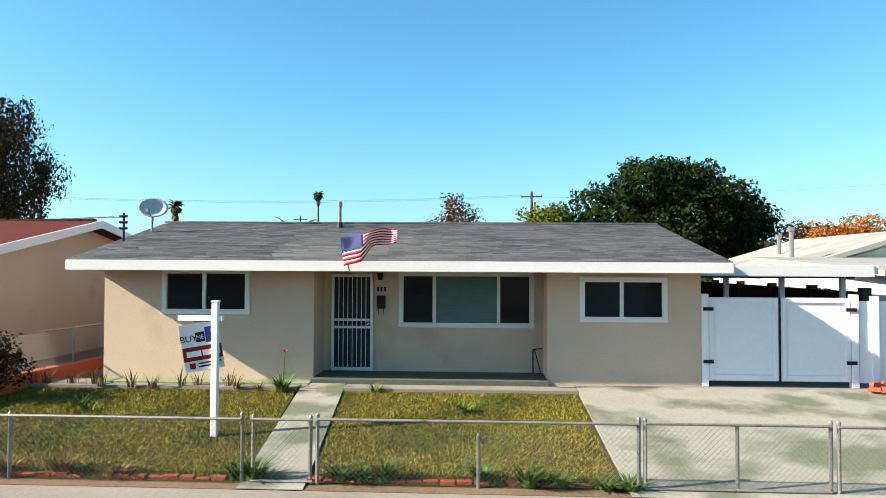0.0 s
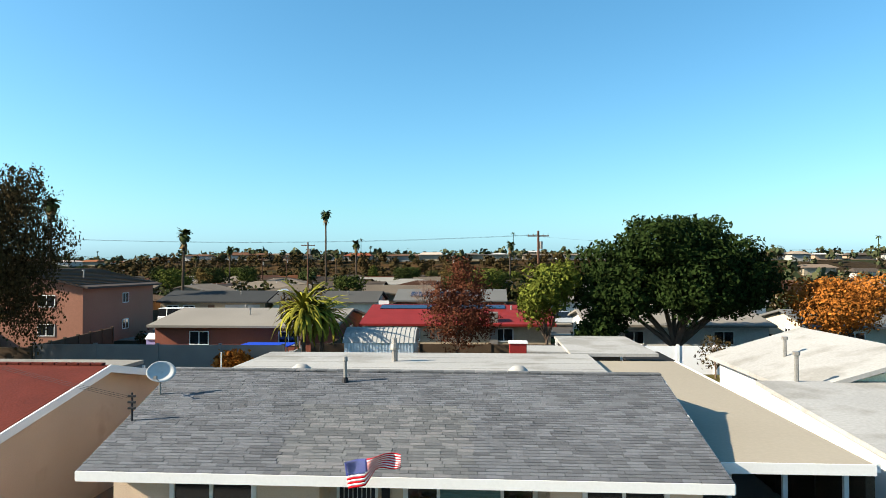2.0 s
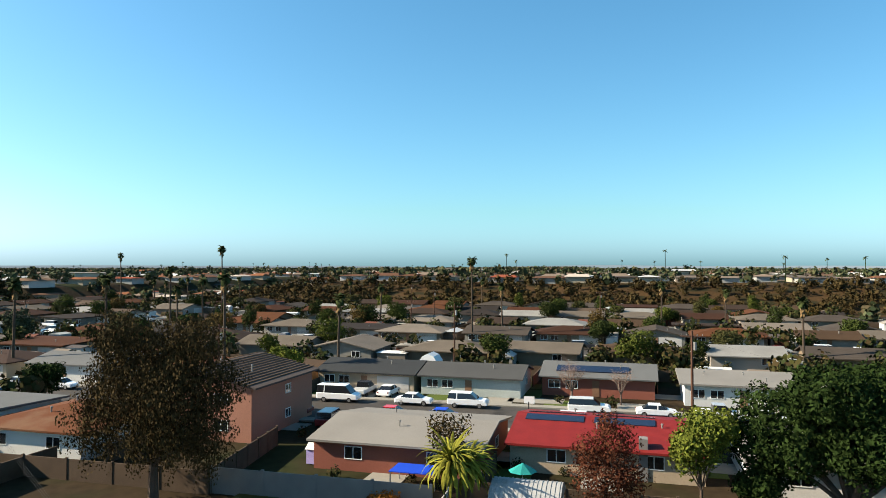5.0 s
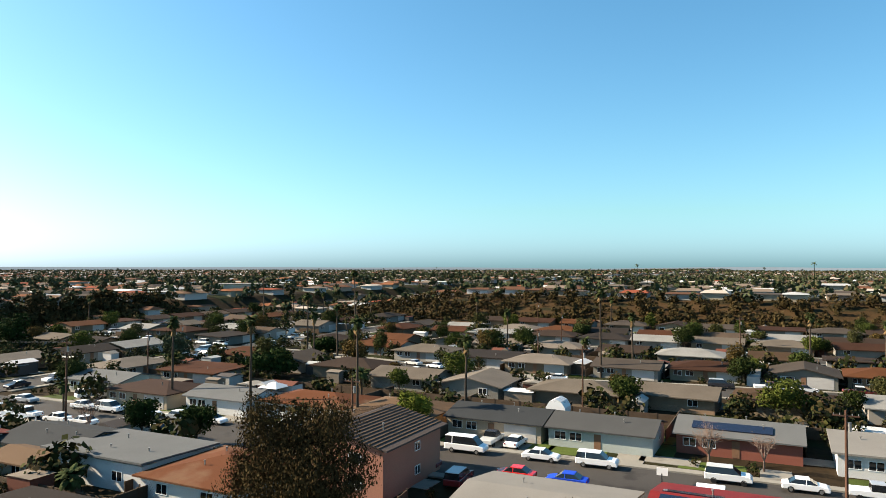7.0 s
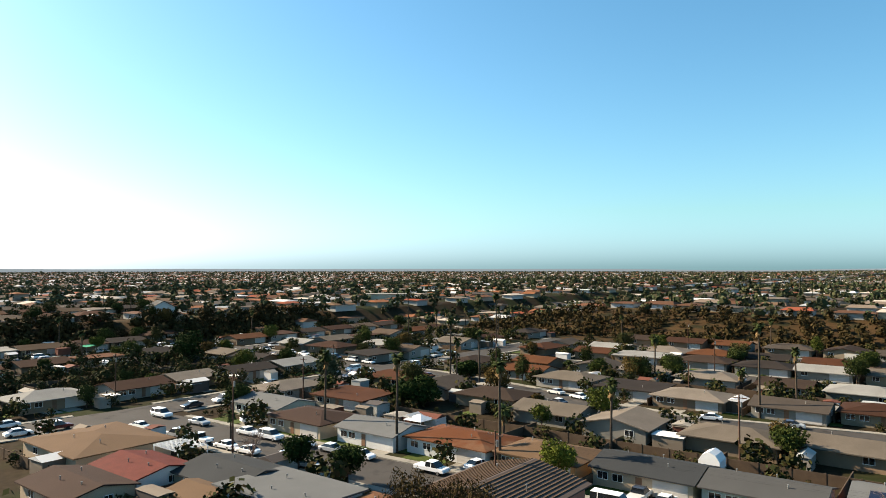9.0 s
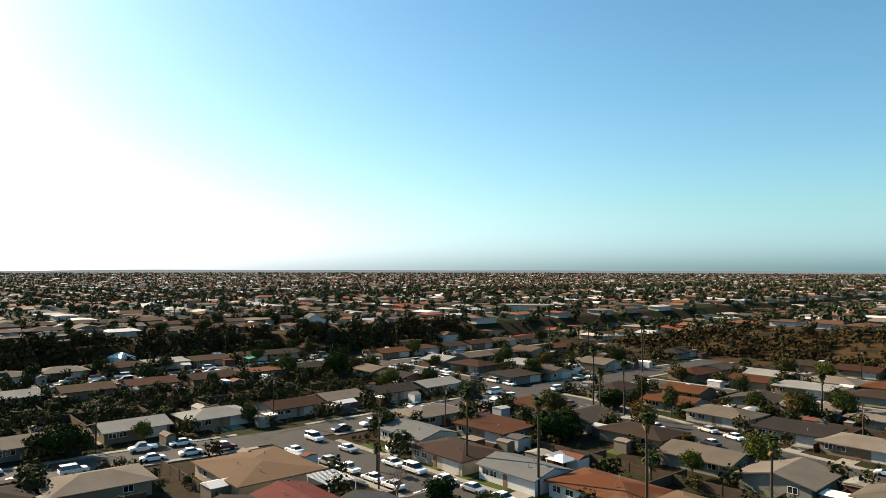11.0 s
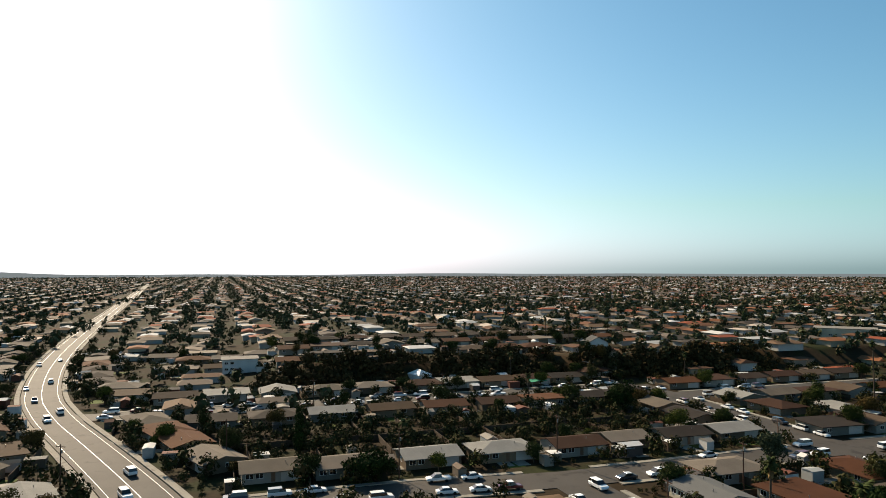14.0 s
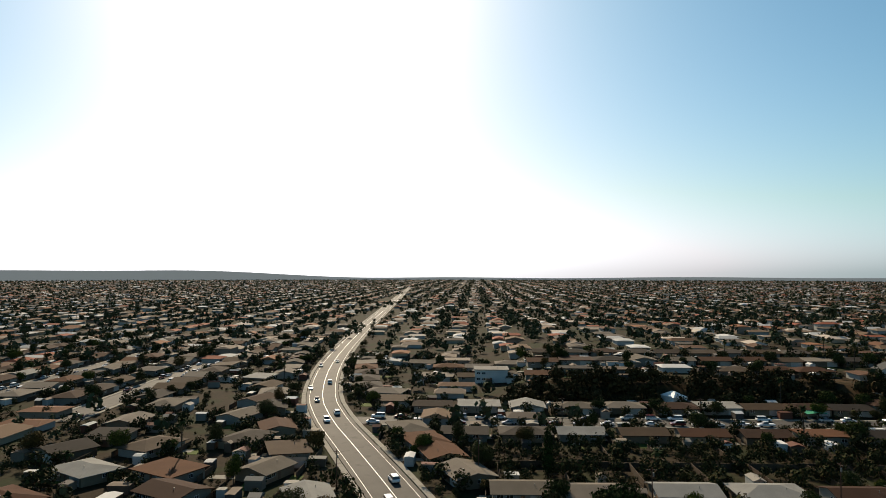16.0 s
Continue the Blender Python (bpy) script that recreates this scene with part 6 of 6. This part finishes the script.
for x, y, w, d, h, rise, t in sheds:
    c, s2, k, z = math.cos(t), math.sin(t), len(vs), ground_z(x, y)
    for u, v, zz in ((-1, -1, -0.3), (1, -1, -0.3), (1, 1, -0.3), (-1, 1, -0.3), (-1, -1, h), (1, -1, h), (1, 1, h), (-1, 1, h), (-1.08, -1.1, h), (1.08, -1.1, h), (1.08, 1.1, h), (-1.08, 1.1, h), (-1.08, 0, h + rise), (1.08, 0, h + rise)):
        vs.append((x + c * u * w / 2 - s2 * v * d / 2, y + s2 * u * w / 2 + c * v * d / 2, z + zz))
    fs += [tuple(k + i for i in f) for f in ((0, 1, 5, 4), (1, 2, 6, 5), (2, 3, 7, 6), (3, 0, 4, 7), (8, 9, 13, 12), (10, 11, 12, 13), (9, 10, 13), (11, 8, 12), (8, 11, 10, 9))]
M["shed"] = mat("garden_shed_sheet", (0.3, 0.3, 0.3), 0.8, 1, 10, 0.2, 0.2)
tagged(new("garden_sheds", raw("garden_sheds", vs, fs, M["shed"])), "small sheds and patio covers behind the houses", "sheds", kind="stuff")
for x in (-21, -35.8, -51, -66.5, -82, -98.5, -115, -4.7, 13, 29):
    yy = mid_y(x) + 10.0
    lawns.append((x - 2.5, yy, 7.5, 3.6, 0.05)); drives.append((x + 4.4, yy - 0.6, 3.4, 5.0, 0.05))
slabs("garden_lawns", lawns, mat("garden_grass", (0.055, 0.075, 0.016), 0.95, 0.3, 5, 0.4, 0.4, island=0.6), "small green and dry lawns between the houses", "lawns", -0.05)
slabs("garden_drives", drives, M["concrete"], "concrete drives and patios of the houses", "drives", -0.03)
slabs("garden_fences", rails, M["fence"], "weathered board fences between the lots", "fences", 1.5)
many_blobs("scrub", [(x, y, ground_z(x, y) - 0.3, r) for x, y, r in bank], M["scrub"], "dry scrub on the bank and the hillside", "scrub", 60, 5, (0.12, 0.3))

far_h, far_t, far_p = [], [], []
rf = random.Random(77)
for ring0, ring1, sx, sy in ((0, 950, 16.5, 34.0), (950, 2200, 19.0, 38.0), (2200, 4400, 34.0, 64.0)):
    x = -ring1
    while x < ring1 * 0.75:
        y = -ring1 * 0.62
        while y < ring1:
            px, py = x + rf.uniform(-3, 3), y + rf.uniform(-5, 5)
            d = math.hypot(px, py)
            yaw = math.degrees(math.atan2(-px, py))
            y += sy
            if not (ring0 <= d < ring1) or not (-38 < yaw < 133):
                continue
            if -380 < px < 75 and -215 < py < 272 and not (px < -235 and py > 225):
                if min((px - a) ** 2 + (py - b) ** 2 for a, b in HOMES) < 330 or (px > -130 and -10 < py < 272) or (px > -240 and py > -10):
                    continue
            if blvd_gap(px, py) < 15 and d < 2200:
                continue
            if px > -190 and 268 < py < 302 and px < 130:
                continue
            if rf.random() < 0.90:
                far_h.append((px, py, rf.uniform(10, 15) * (1.4 if ring0 > 2000 else 1), rf.uniform(8, 11) * (1.4 if ring0 > 2000 else 1), rf.uniform(2.0, 2.5) + (2.4 if rf.random() < 0.02 else 0), rf.uniform(0.5, 1.5), rf.random() < 0.5))
            for k in range(4 if ring0 < 2000 else 3):
                if rf.random() < (0.85 if ring0 > 900 else 0.75):
                    a = rf.uniform(0, 6.28)
                    far_t.append((px + math.cos(a) * sx * 0.6, py + math.sin(a) * sy * 0.5, rf.choice((1.2, 1.7, 2.2, 2.6, 3.4)) * (1.35 if ring0 > 2000 else 1)))
            if rf.random() < 0.03 and d < 1500:
                far_p.append((px + 9, py + 7))
        x += sx
# canyon of tall trees far out
for i in range(500):
    a, d = radians(rf.uniform(-5, 70)), rf.uniform(600, 1500)
    far_t.append((-d * math.sin(a), d * math.cos(a), rf.uniform(3, 5)))

hv, hf, rv, rfc = [], [], [], []
for x, y, w, d, h, rise, turn in far_h:
    z = ground_z(x, y)
    if turn:
        w, d = d, w
    k = len(hv)
    hv += [(x + sx2 * w / 2, y + sy2 * d / 2, zz) for zz in (z - 1, z + h) for sx2, sy2 in ((-1, -1), (1, -1), (1, 1), (-1, 1))]
    hf += [(k, k + 1, k + 5, k + 4), (k + 1, k + 2, k + 6, k + 5), (k + 2, k + 3, k + 7, k + 6), (k + 3, k, k + 4, k + 7)]
    a, c = w / 2 + 0.9, d / 2 + 0.9
    k = len(rv)
    hh = z + h
    if turn:
        rv += [(x - a, y - c, hh), (x + a, y - c, hh), (x + a, y + c, hh), (x - a, y + c, hh), (x, y - c * 0.7, hh + rise), (x, y + c * 0.7, hh + rise)]
        rfc += [(k, k + 1, k + 4), (k + 1, k + 2, k + 5, k + 4), (k + 2, k + 3, k + 5), (k + 3, k, k + 4, k + 5)]
    else:
        rv += [(x - a, y - c, hh), (x + a, y - c, hh), (x + a, y + c, hh), (x - a, y + c, hh), (x - a * 0.7, y, hh + rise), (x + a * 0.7, y, hh + rise)]
        rfc += [(k, k + 1, k + 5, k + 4), (k + 1, k + 2, k + 5), (k + 2, k + 3, k + 4, k + 5), (k + 3, k, k + 4)]


def island_ramp(m, cols):
    nt = m.node_tree
    g = nt.nodes.new("ShaderNodeNewGeometry"); rp = nt.nodes.new("ShaderNodeValToRGB")
    rp.color_ramp.interpolation = "CONSTANT"
    while len(rp.color_ramp.elements) < len(cols):
        rp.color_ramp.elements.new(0.5)
    for i, c in enumerate(cols):
        rp.color_ramp.elements[i].position = i / len(cols); rp.color_ramp.elements[i].color = (*c, 1)
    nt.links.new(g.outputs["Random Per Island"], rp.inputs["Fac"])
    nt.links.new(rp.outputs["Color"], nt.nodes["Principled BSDF"].inputs["Base Color"])
    return m


island_ramp(M["shed"], [(0.10, 0.07, 0.05), (0.45, 0.44, 0.42), (0.16, 0.13, 0.10), (0.07, 0.06, 0.055), (0.30, 0.31, 0.30), (0.12, 0.045, 0.03), (0.22, 0.20, 0.17), (0.55, 0.54, 0.52)])
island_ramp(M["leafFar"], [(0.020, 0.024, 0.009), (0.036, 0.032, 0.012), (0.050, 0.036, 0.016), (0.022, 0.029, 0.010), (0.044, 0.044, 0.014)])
# far leaves in a paler palette: the haze is put into their colour
M["leafHaze"] = island_ramp(leafmat("haze_pale_leaves", [(0.05, 0.06, 0.03)]), [(0.036, 0.046, 0.022), (0.056, 0.058, 0.028), (0.066, 0.054, 0.03), (0.040, 0.054, 0.026), (0.062, 0.068, 0.034)])
# near roof tones raised for distance, so haze is mixed into the roof colours
RC = [(0.078, 0.061, 0.048), (0.122, 0.054, 0.029), (0.160, 0.122, 0.092), (0.180, 0.071, 0.032), (0.060, 0.048, 0.039), (0.122, 0.075, 0.046), (0.235, 0.192, 0.150), (0.122, 0.099, 0.078), (0.384, 0.325, 0.269), (0.090, 0.044, 0.025), (0.202, 0.056, 0.029), (0.46, 0.45, 0.43), (0.33, 0.33, 0.32)]
tagged(new("distant_roofs", raw("distant_roofs", rv, rfc, island_ramp(M["farroof"], RC))), "roofs of the distant suburb in browns and greys", "roofs", kind="stuff")
# wall tones raised the same way, haze included in the colour
M["farwall"] = island_ramp(mat("far_walls", (0.675, 0.608, 0.540), 0.95), [(0.301, 0.259, 0.193), (0.369, 0.360, 0.335), (0.225, 0.184, 0.142), (0.277, 0.277, 0.259), (0.319, 0.225, 0.167), (0.393, 0.385, 0.369)])
tagged(new("distant_houses", raw("distant_houses", hv, hf, M["farwall"])), "pale walls of the distant suburb houses", "houses", kind="stuff")
nearT = [(x, y, ground_z(x, y), r) for x, y, r in far_t if math.hypot(x, y) < 1200]
farT = [(x, y, ground_z(x, y), r) for x, y, r in far_t if math.hypot(x, y) >= 1200]
many_blobs("distant_trees", nearT, M["leafHaze"], "trees between the distant houses", "trees", 36, 6, (0.2, 0.42))
many_blobs("horizon_trees", farT, M["leafHaze"], "trees of the suburb towards the horizon", "trees", 5, 7, (0.4, 0.7))
vs, fs = [], []
for x, y in far_p:
    h = rf.uniform(9, 16); z = ground_z(x, y)
    k = len(vs)
    for a in range(3):
        vs += [(x + 0.25 * math.cos(a * 2.1), y + 0.25 * math.sin(a * 2.1), z), (x + 0.2 * math.cos(a * 2.1), y + 0.2 * math.sin(a * 2.1), z + h)]
    fs += [(k, k + 2, k + 3, k + 1), (k + 2, k + 4, k + 5, k + 3), (k + 4, k, k + 1, k + 5)]
    for q in range(9):
        frond(vs, fs, (x, y, z + h), q * 0.7, rf.uniform(-0.6, 1.0), 1.9, 0.3, 1.6, 3)
tagged(new("distant_palms", raw("distant_palms", vs, fs, M["palmleaf"])), "slim palms above the distant roofs", "palms", kind="stuff")

# landmarks: pale hall, white gabled house on the bank, white block
put(house("long pale school hall with flat roof", 30, 14, h=5, rise=0.5, roof="flat", roofm=R_white, wallm=W_cream, garage=False), -301, 332, 42)
put(house("white two storey gabled house among dark trees", 9, 10, h=5.5, rise=2.4, roof="y", roofm=R_grey, wallm=W_white, garage=False, storeys=2), -276, 160, 75)
put(house("white two storey house with flat roof", 15, 10, h=5.6, rise=0.4, roof="flat", roofm=R_white, wallm=W_white, garage=False, storeys=2), -326.5, 9, 90, 0.5)
tn = base("white_tent", "white marquee tent on the bank", "tent", m=pose(-273, 77.6, ground_z(-273, 77.6) + 2.2, 0, 0, 20))
part("canvas", B((-4, 4, -3, 3, -3.2, 0.5)), M["white"], tn)
bm = bmesh.new(); hip_roof(bm, 8, 6, 0.6, 1.7, 0.2, 0.06); part("roof", bm, M["white"], tn)


# ---- cars ----
def car(label, kind, paint, group="parked cars", full=True):
    """A car with its nose towards +x, wheels on z = 0."""
    co = base("car", label, "car", group)
    if kind == "sedan":
        L2, W, prof, cab = 4.6, 1.78, [(-2.3, 0.35), (-2.28, 0.85), (-1.5, 0.98), (1.1, 0.95), (2.1, 0.78), (2.3, 0.6), (2.28, 0.3)], [(-1.6, 0.97), (-0.9, 1.42), (0.35, 1.42), (1.15, 0.95)]
    elif kind == "suv":
        L2, W, prof, cab = 4.9, 1.95, [(-2.45, 0.4), (-2.45, 1.1), (1.2, 1.1), (2.2, 1.0), (2.45, 0.75), (2.42, 0.38)], [(-2.4, 1.1), (-2.2, 1.78), (0.4, 1.78), (1.25, 1.1)]
    elif kind == "van":
        L2, W, prof, cab = 5.4, 2.0, [(-2.7, 0.4), (-2.7, 1.2), (1.9, 1.15), (2.6, 0.95), (2.7, 0.4)], [(-2.66, 1.2), (-2.6, 2.1), (1.1, 2.1), (1.95, 1.15)]
    else:
        L2, W, prof, cab = 5.4, 1.95, [(-2.7, 0.5), (-2.7, 1.05), (-0.7, 1.05), (1.5, 1.05), (2.5, 0.95), (2.7, 0.75), (2.66, 0.42)], [(-0.65, 1.05), (-0.55, 1.75), (0.7, 1.75), (1.5, 1.05)]
    bm = bmesh.new(); prism(bm, [(x, -W / 2, z) for x, z in prof], (0, W, 0)); part("body", bm, paint, co, bevel=0.07)
    top = [(x, z) for x, z in cab]
    bm = bmesh.new()
    v = []
    for s in (-1, 1):
        v.append([bm.verts.new((x, s * (W / 2 - 0.06 - 0.16 * (i in (1, 2))), z)) for i, (x, z) in enumerate(top)])
    a, b = v
    bm.faces.new(a); bm.faces.new(b[::-1])
    for i in range(4):
        bm.faces.new((a[i], a[(i + 1) % 4], b[(i + 1) % 4], b[i]))
    part("cabin_glass", bm, M["glass"], co, "dark cabin windows")
    (x1, z1), (x2, z2) = top[1], top[2]
    part("roof", B((x1 - 0.06, x2 + 0.06, -W / 2 + 0.2, W / 2 - 0.2, z1 - 0.05, z1 + 0.03)), paint, co, bevel=0.02)
    for s in (-1, 1) if full else ():
        bm = bmesh.new(); prism(bm, [(x1 + 0.9, s * (W / 2 - 0.05), top[0][1]), (x1 + 1.0, s * (W / 2 - 0.05), top[0][1]), (x1 + 1.0, s * (W / 2 - 0.21), z1), (x1 + 0.9, s * (W / 2 - 0.21), z1)], (0, 0.02 * s, 0)); part("pillar", bm, paint, co)
    for x in (-L2 * 0.31, L2 * 0.31):
        for s in (-1, 1):
            bm = bmesh.new(); tube(bm, (0, -0.1, 0), (0, 0.1, 0), 0.33, 0.33, 14)
            wo = part("wheel", bm, M["rubber"], co); wo.location = (x, s * (W / 2 - 0.1), 0.33)
            if not full:
                continue
            bm = bmesh.new(); tube(bm, (0, -0.11, 0), (0, 0.11, 0), 0.19, 0.19, 10); part("rim", bm, M["chrome"], wo)
    for s in (-1, 1) if full else ():
        part("headlight", B((L2 / 2 - 0.09, L2 / 2 + 0.005, s * W * 0.36 - 0.16, s * W * 0.36 + 0.16, 0.6, 0.72)), M["chrome"], co)
        part("tail_light", B((-L2 / 2 - 0.005, -L2 / 2 + 0.05, s * W * 0.4 - 0.1, s * W * 0.4 + 0.1, 0.68, 0.85)), M["redpaint"], co)
    return co


CARS = [car("parked saloon car at the kerb", "sedan", M["carpaint"], full=False), car("parked sport utility car at the kerb", "suv", M["carpaint"], full=False), car("parked pickup truck at the kerb", "pickup", M["carpaint"], full=False)]
WSED, WSUV, WVAN, WPICK = car("white saloon car at the kerb", "sedan", M["whitecar"]), car("white sport utility car at the kerb", "suv", M["whitecar"]), car("white passenger van at the kerb", "van", M["whitecar"]), car("white pickup truck at the kerb", "pickup", M["whitecar"])
RCAR = car("bright red saloon car at the kerb", "sedan", M["redcar"])
BCAR = car("car under a bright blue cover", "sedan", M["bluecar"])
placed = set()


def park(c, x, y, turn, dz=0.06):
    m = pose(x, y, ground_z(x, y) + dz, 0, 0, turn)
    if c.name in placed:
        copy_thing(c, m)
    else:
        placed.add(c.name); c.matrix_basis = m


park(RCAR, -26.5, mid_y(-26.5) - 4.2, 183); park(BCAR, -20.7, mid_y(-20.7) - 4.2, 183)
for c, x, n in ((WVAN, -36.0, 1), (CARS[1], -42.5, 1), (WSED, -26.2, 1), (WSUV, -19.4, 1), (WPICK, -63.5, 1), (CARS[0], -52, 1), (CARS[1], -56, -1), (WVAN, -47.2, 1), (WSED, -77, 1), (WSUV, -85.0, -1), (WSED, -79.5, -1), (CARS[0], -83.5, 1), (WSED, -90, 1),
                (CARS[2], -112, -1), (WPICK, -106, -1), (WSUV, -98, 1), (WSED, -104, 1), (WSED, -99, -1), (WSED, -93.5, -1), (CARS[1], -5, 1), (WSED, 2.5, 1), (CARS[2], 9, 1), (CARS[0], 4, -1), (CARS[1], -7, -1), (CARS[0], -38, -1), (WSED, 14, 1), (CARS[1], 20, -1), (WSED, -124, -1), (WSUV, -130, 1), (CARS[0], -118, 1)):
    park(c, x, mid_y(x) + 4.2 * n, 3.2 if n > 0 else 183.2)
for c, x, y, t in ((CARS[2], -34.8, 86.6, 92), (WSED, -31.4, 86.8, 90), (WSED, -59.5, 85.6, 80), (CARS[1], -31.5, 69.0, 95), (WSUV, -112, 84.5, 70), (WSUV, -110, 86.5, 70)):
    park(c, x, y, t, 0.0)
pool = CARS + [car("white saloon car in the street", "sedan", M["whitecar"], full=False), car("white sport utility car in the street", "suv", M["whitecar"], full=False), CARS[0]]
rc = random.Random(31)
for k, line in enumerate(STREETS[1:]):
    for a, b in zip(map(Vector, line), map(Vector, line[1:])):
        d = (b - a).normalized(); n = Vector((-d.y, d.x))
        for side in (-4.3, 4.3):
            u = 5.0
            while u < (b - a).length - 4:
                q = a + d * u + n * side
                u += rc.uniform(6.0, 9.0)
                if rc.random() < (0.62 if k < 6 else 0.42) and all(gap_to(q, o) > 9 for j, o in enumerate(STREETS) if j != k + 1) and gap_to(q, BLVD) > 11 and q.y < 200 and q.x > -430:
                    park(rc.choice(pool), q.x, q.y, math.degrees(math.atan2(d.y, d.x)) + rc.choice((0, 180)))
for a, b in zip(BLVD, BLVD[1:]):
    L2 = (b - a).length
    if -480 < a.x < -150:
        for k in range(max(1, int(L2 / 14))):
            if rc.random() < 0.45:
                q = a.lerp(b, rc.random()); d = (b - a).normalized(); n = Vector((-d.y, d.x)); s = rc.choice((-1, 1)); q = q + n * s * rc.choice((2.4, 2.6, 5.2))
                park(rc.choice(pool), q.x, q.y, math.degrees(math.atan2(d.y, d.x)) + (0 if s < 0 else 180), 0.07)


# ---- poles and wires ----
def utility_pole(x, y, h, turn=0, arm=True):
    po = base("utility_pole", "dark wooden utility pole with crossarm", "utility pole", "utility poles", pose(x, y, ground_z(x, y), 0, 0, turn))
    bm = bmesh.new(); tube(bm, (0, 0, -0.3), (0, 0, h), 0.16, 0.11, 8); part("pole", bm, M["polewood"], po)
    if arm:
        part("crossarm", B((-1.1, 1.1, -0.06, 0.06, h - 0.6, h - 0.48)), M["polewood"], po)
        for i in (-1, -0.5, 0.5, 1):
            bm = bmesh.new(); tube(bm, (i, 0, h - 0.48), (i, 0, h - 0.3), 0.04, 0.03, 6); part("insulator", bm, M["galv"], po)
        bm = bmesh.new(); tube(bm, (0.28, 0, h - 1.9), (0.28, 0, h - 1.1), 0.17, 0.17, 10); part("transformer", bm, M["galv"], po)
    return (x, y, ground_z(x, y) + h - 0.4)


def wires(a, b, offs=(-1, -0.5, 0.5, 1), sag=0.6):
    a, b = Vector(a), Vector(b)
    d = (b - a).normalized(); n = Vector((-d.y, d.x, 0))
    wo = base("power_line", "thin black overhead cables", "cable", "overhead cables")
    for o in offs:
        vs, fs = [], []
        for i in range(13):
            t = i / 12
            p = a.lerp(b, t) + n * o - Vector((0, 0, sag * 4 * t * (1 - t)))
            vs += [p + n * 0.005, p - n * 0.0025 + Vector((0, 0, 0.0043)), p - n * 0.0025 - Vector((0, 0, 0.0043))]
            if i:
                k = 3 * i
                fs += [(k - 3, k - 2, k + 1, k), (k - 2, k - 1, k + 2, k + 1), (k - 1, k - 3, k, k + 2)]
        part("cable", raw("cable", vs, fs, M["wire"]), None, wo)


tops = [utility_pole(5.6, 72.4, 10.8), utility_pole(-46, 69.9, 10.5), utility_pole(-94.5, 67.3, 13.0), utility_pole(-152, 77.5, 11.0)]
for a, b in zip(tops, tops[1:]):
    wires(a, b)
tops2 = [utility_pole(-51.7, 157.5, 9.2), utility_pole(-103.8, 158, 10.5), utility_pole(-140, 132, 9.0)]
for a, b in zip(tops2, tops2[1:]):
    wires(a, b)
tops3 = [utility_pole(-150, 38, 10, 90), utility_pole(-163.2, -31, 9.6, 60), utility_pole(-176, 2.0, 10, 90), utility_pole(-234, 30, 9.5, 90), utility_pole(-234, 75, 9.5, 90)]
wires(tops3[3], tops3[4])
for x, y, h in ((-28.5, 110, 11), (-120, 104, 10), (-60, 205, 10), (-10, 205, 10), (-85, 258, 10)):
    utility_pole(x, y, h)
wires((-8.0, 16.1, 3.4), (-46, 40, 6.0), (0, 0.12, 0.24), 0.5)
wires((tops[0][0], tops[0][1], 9.5), (40, 20, 7.0), (0,), 0.8)

# basketball stand at the kerb
bk = base("basketball_hoop", "basketball stand at the kerb", "basketball hoop", m=pose(-10.5, 72.0, -0.65))
bm = bmesh.new(); tube(bm, (0, 0, 0), (0, 0, 3.0), 0.06, None, 8); part("pole", bm, M["black"], bk)
part("backboard", B((-0.55, 0.55, 0.3, 0.34, 2.75, 3.5)), M["white"], bk)
part("base", B((-0.5, 0.5, -0.6, 0.3, 0, 0.2)), M["black"], bk, bevel=0.04)

pg = base("pergola", "white slatted pergola over a patio", "pergola", m=pose(-98.4, 60.6, -0.7))
for i in range(12):
    part("slat", B((-3.5 + 0.6 * i, -3.35 + 0.6 * i, -2.6, 2.6, 2.5, 2.6)), M["white"], pg)
for y in (-2.5, 0, 2.5):
    part("beam", B((-3.6, 3.5, y - 0.06, y + 0.06, 2.38, 2.5)), M["white"], pg)
for x in (-3.4, 3.3):
    for y in (-2.5, 2.5):
        part("post", B((x - 0.07, x + 0.07, y - 0.07, y + 0.07, 0, 2.38)), M["white"], pg)
for px, py in ((-82, 99), (-133, 108)):
    cp2 = base("canopy", "white shade canopy on four poles", "canopy", "shade canopies", pose(px, py, -0.7))
    bm = bmesh.new(); hip_roof(bm, 4, 4, 2.1, 0.8, 0.1, 0.05); part("cover", bm, M["white"], cp2)
    for x in (-1.9, 1.9):
        for y in (-1.9, 1.9):
            part("pole", B((x - 0.03, x + 0.03, y - 0.03, y + 0.03, 0, 2.1)), M["white"], cp2)
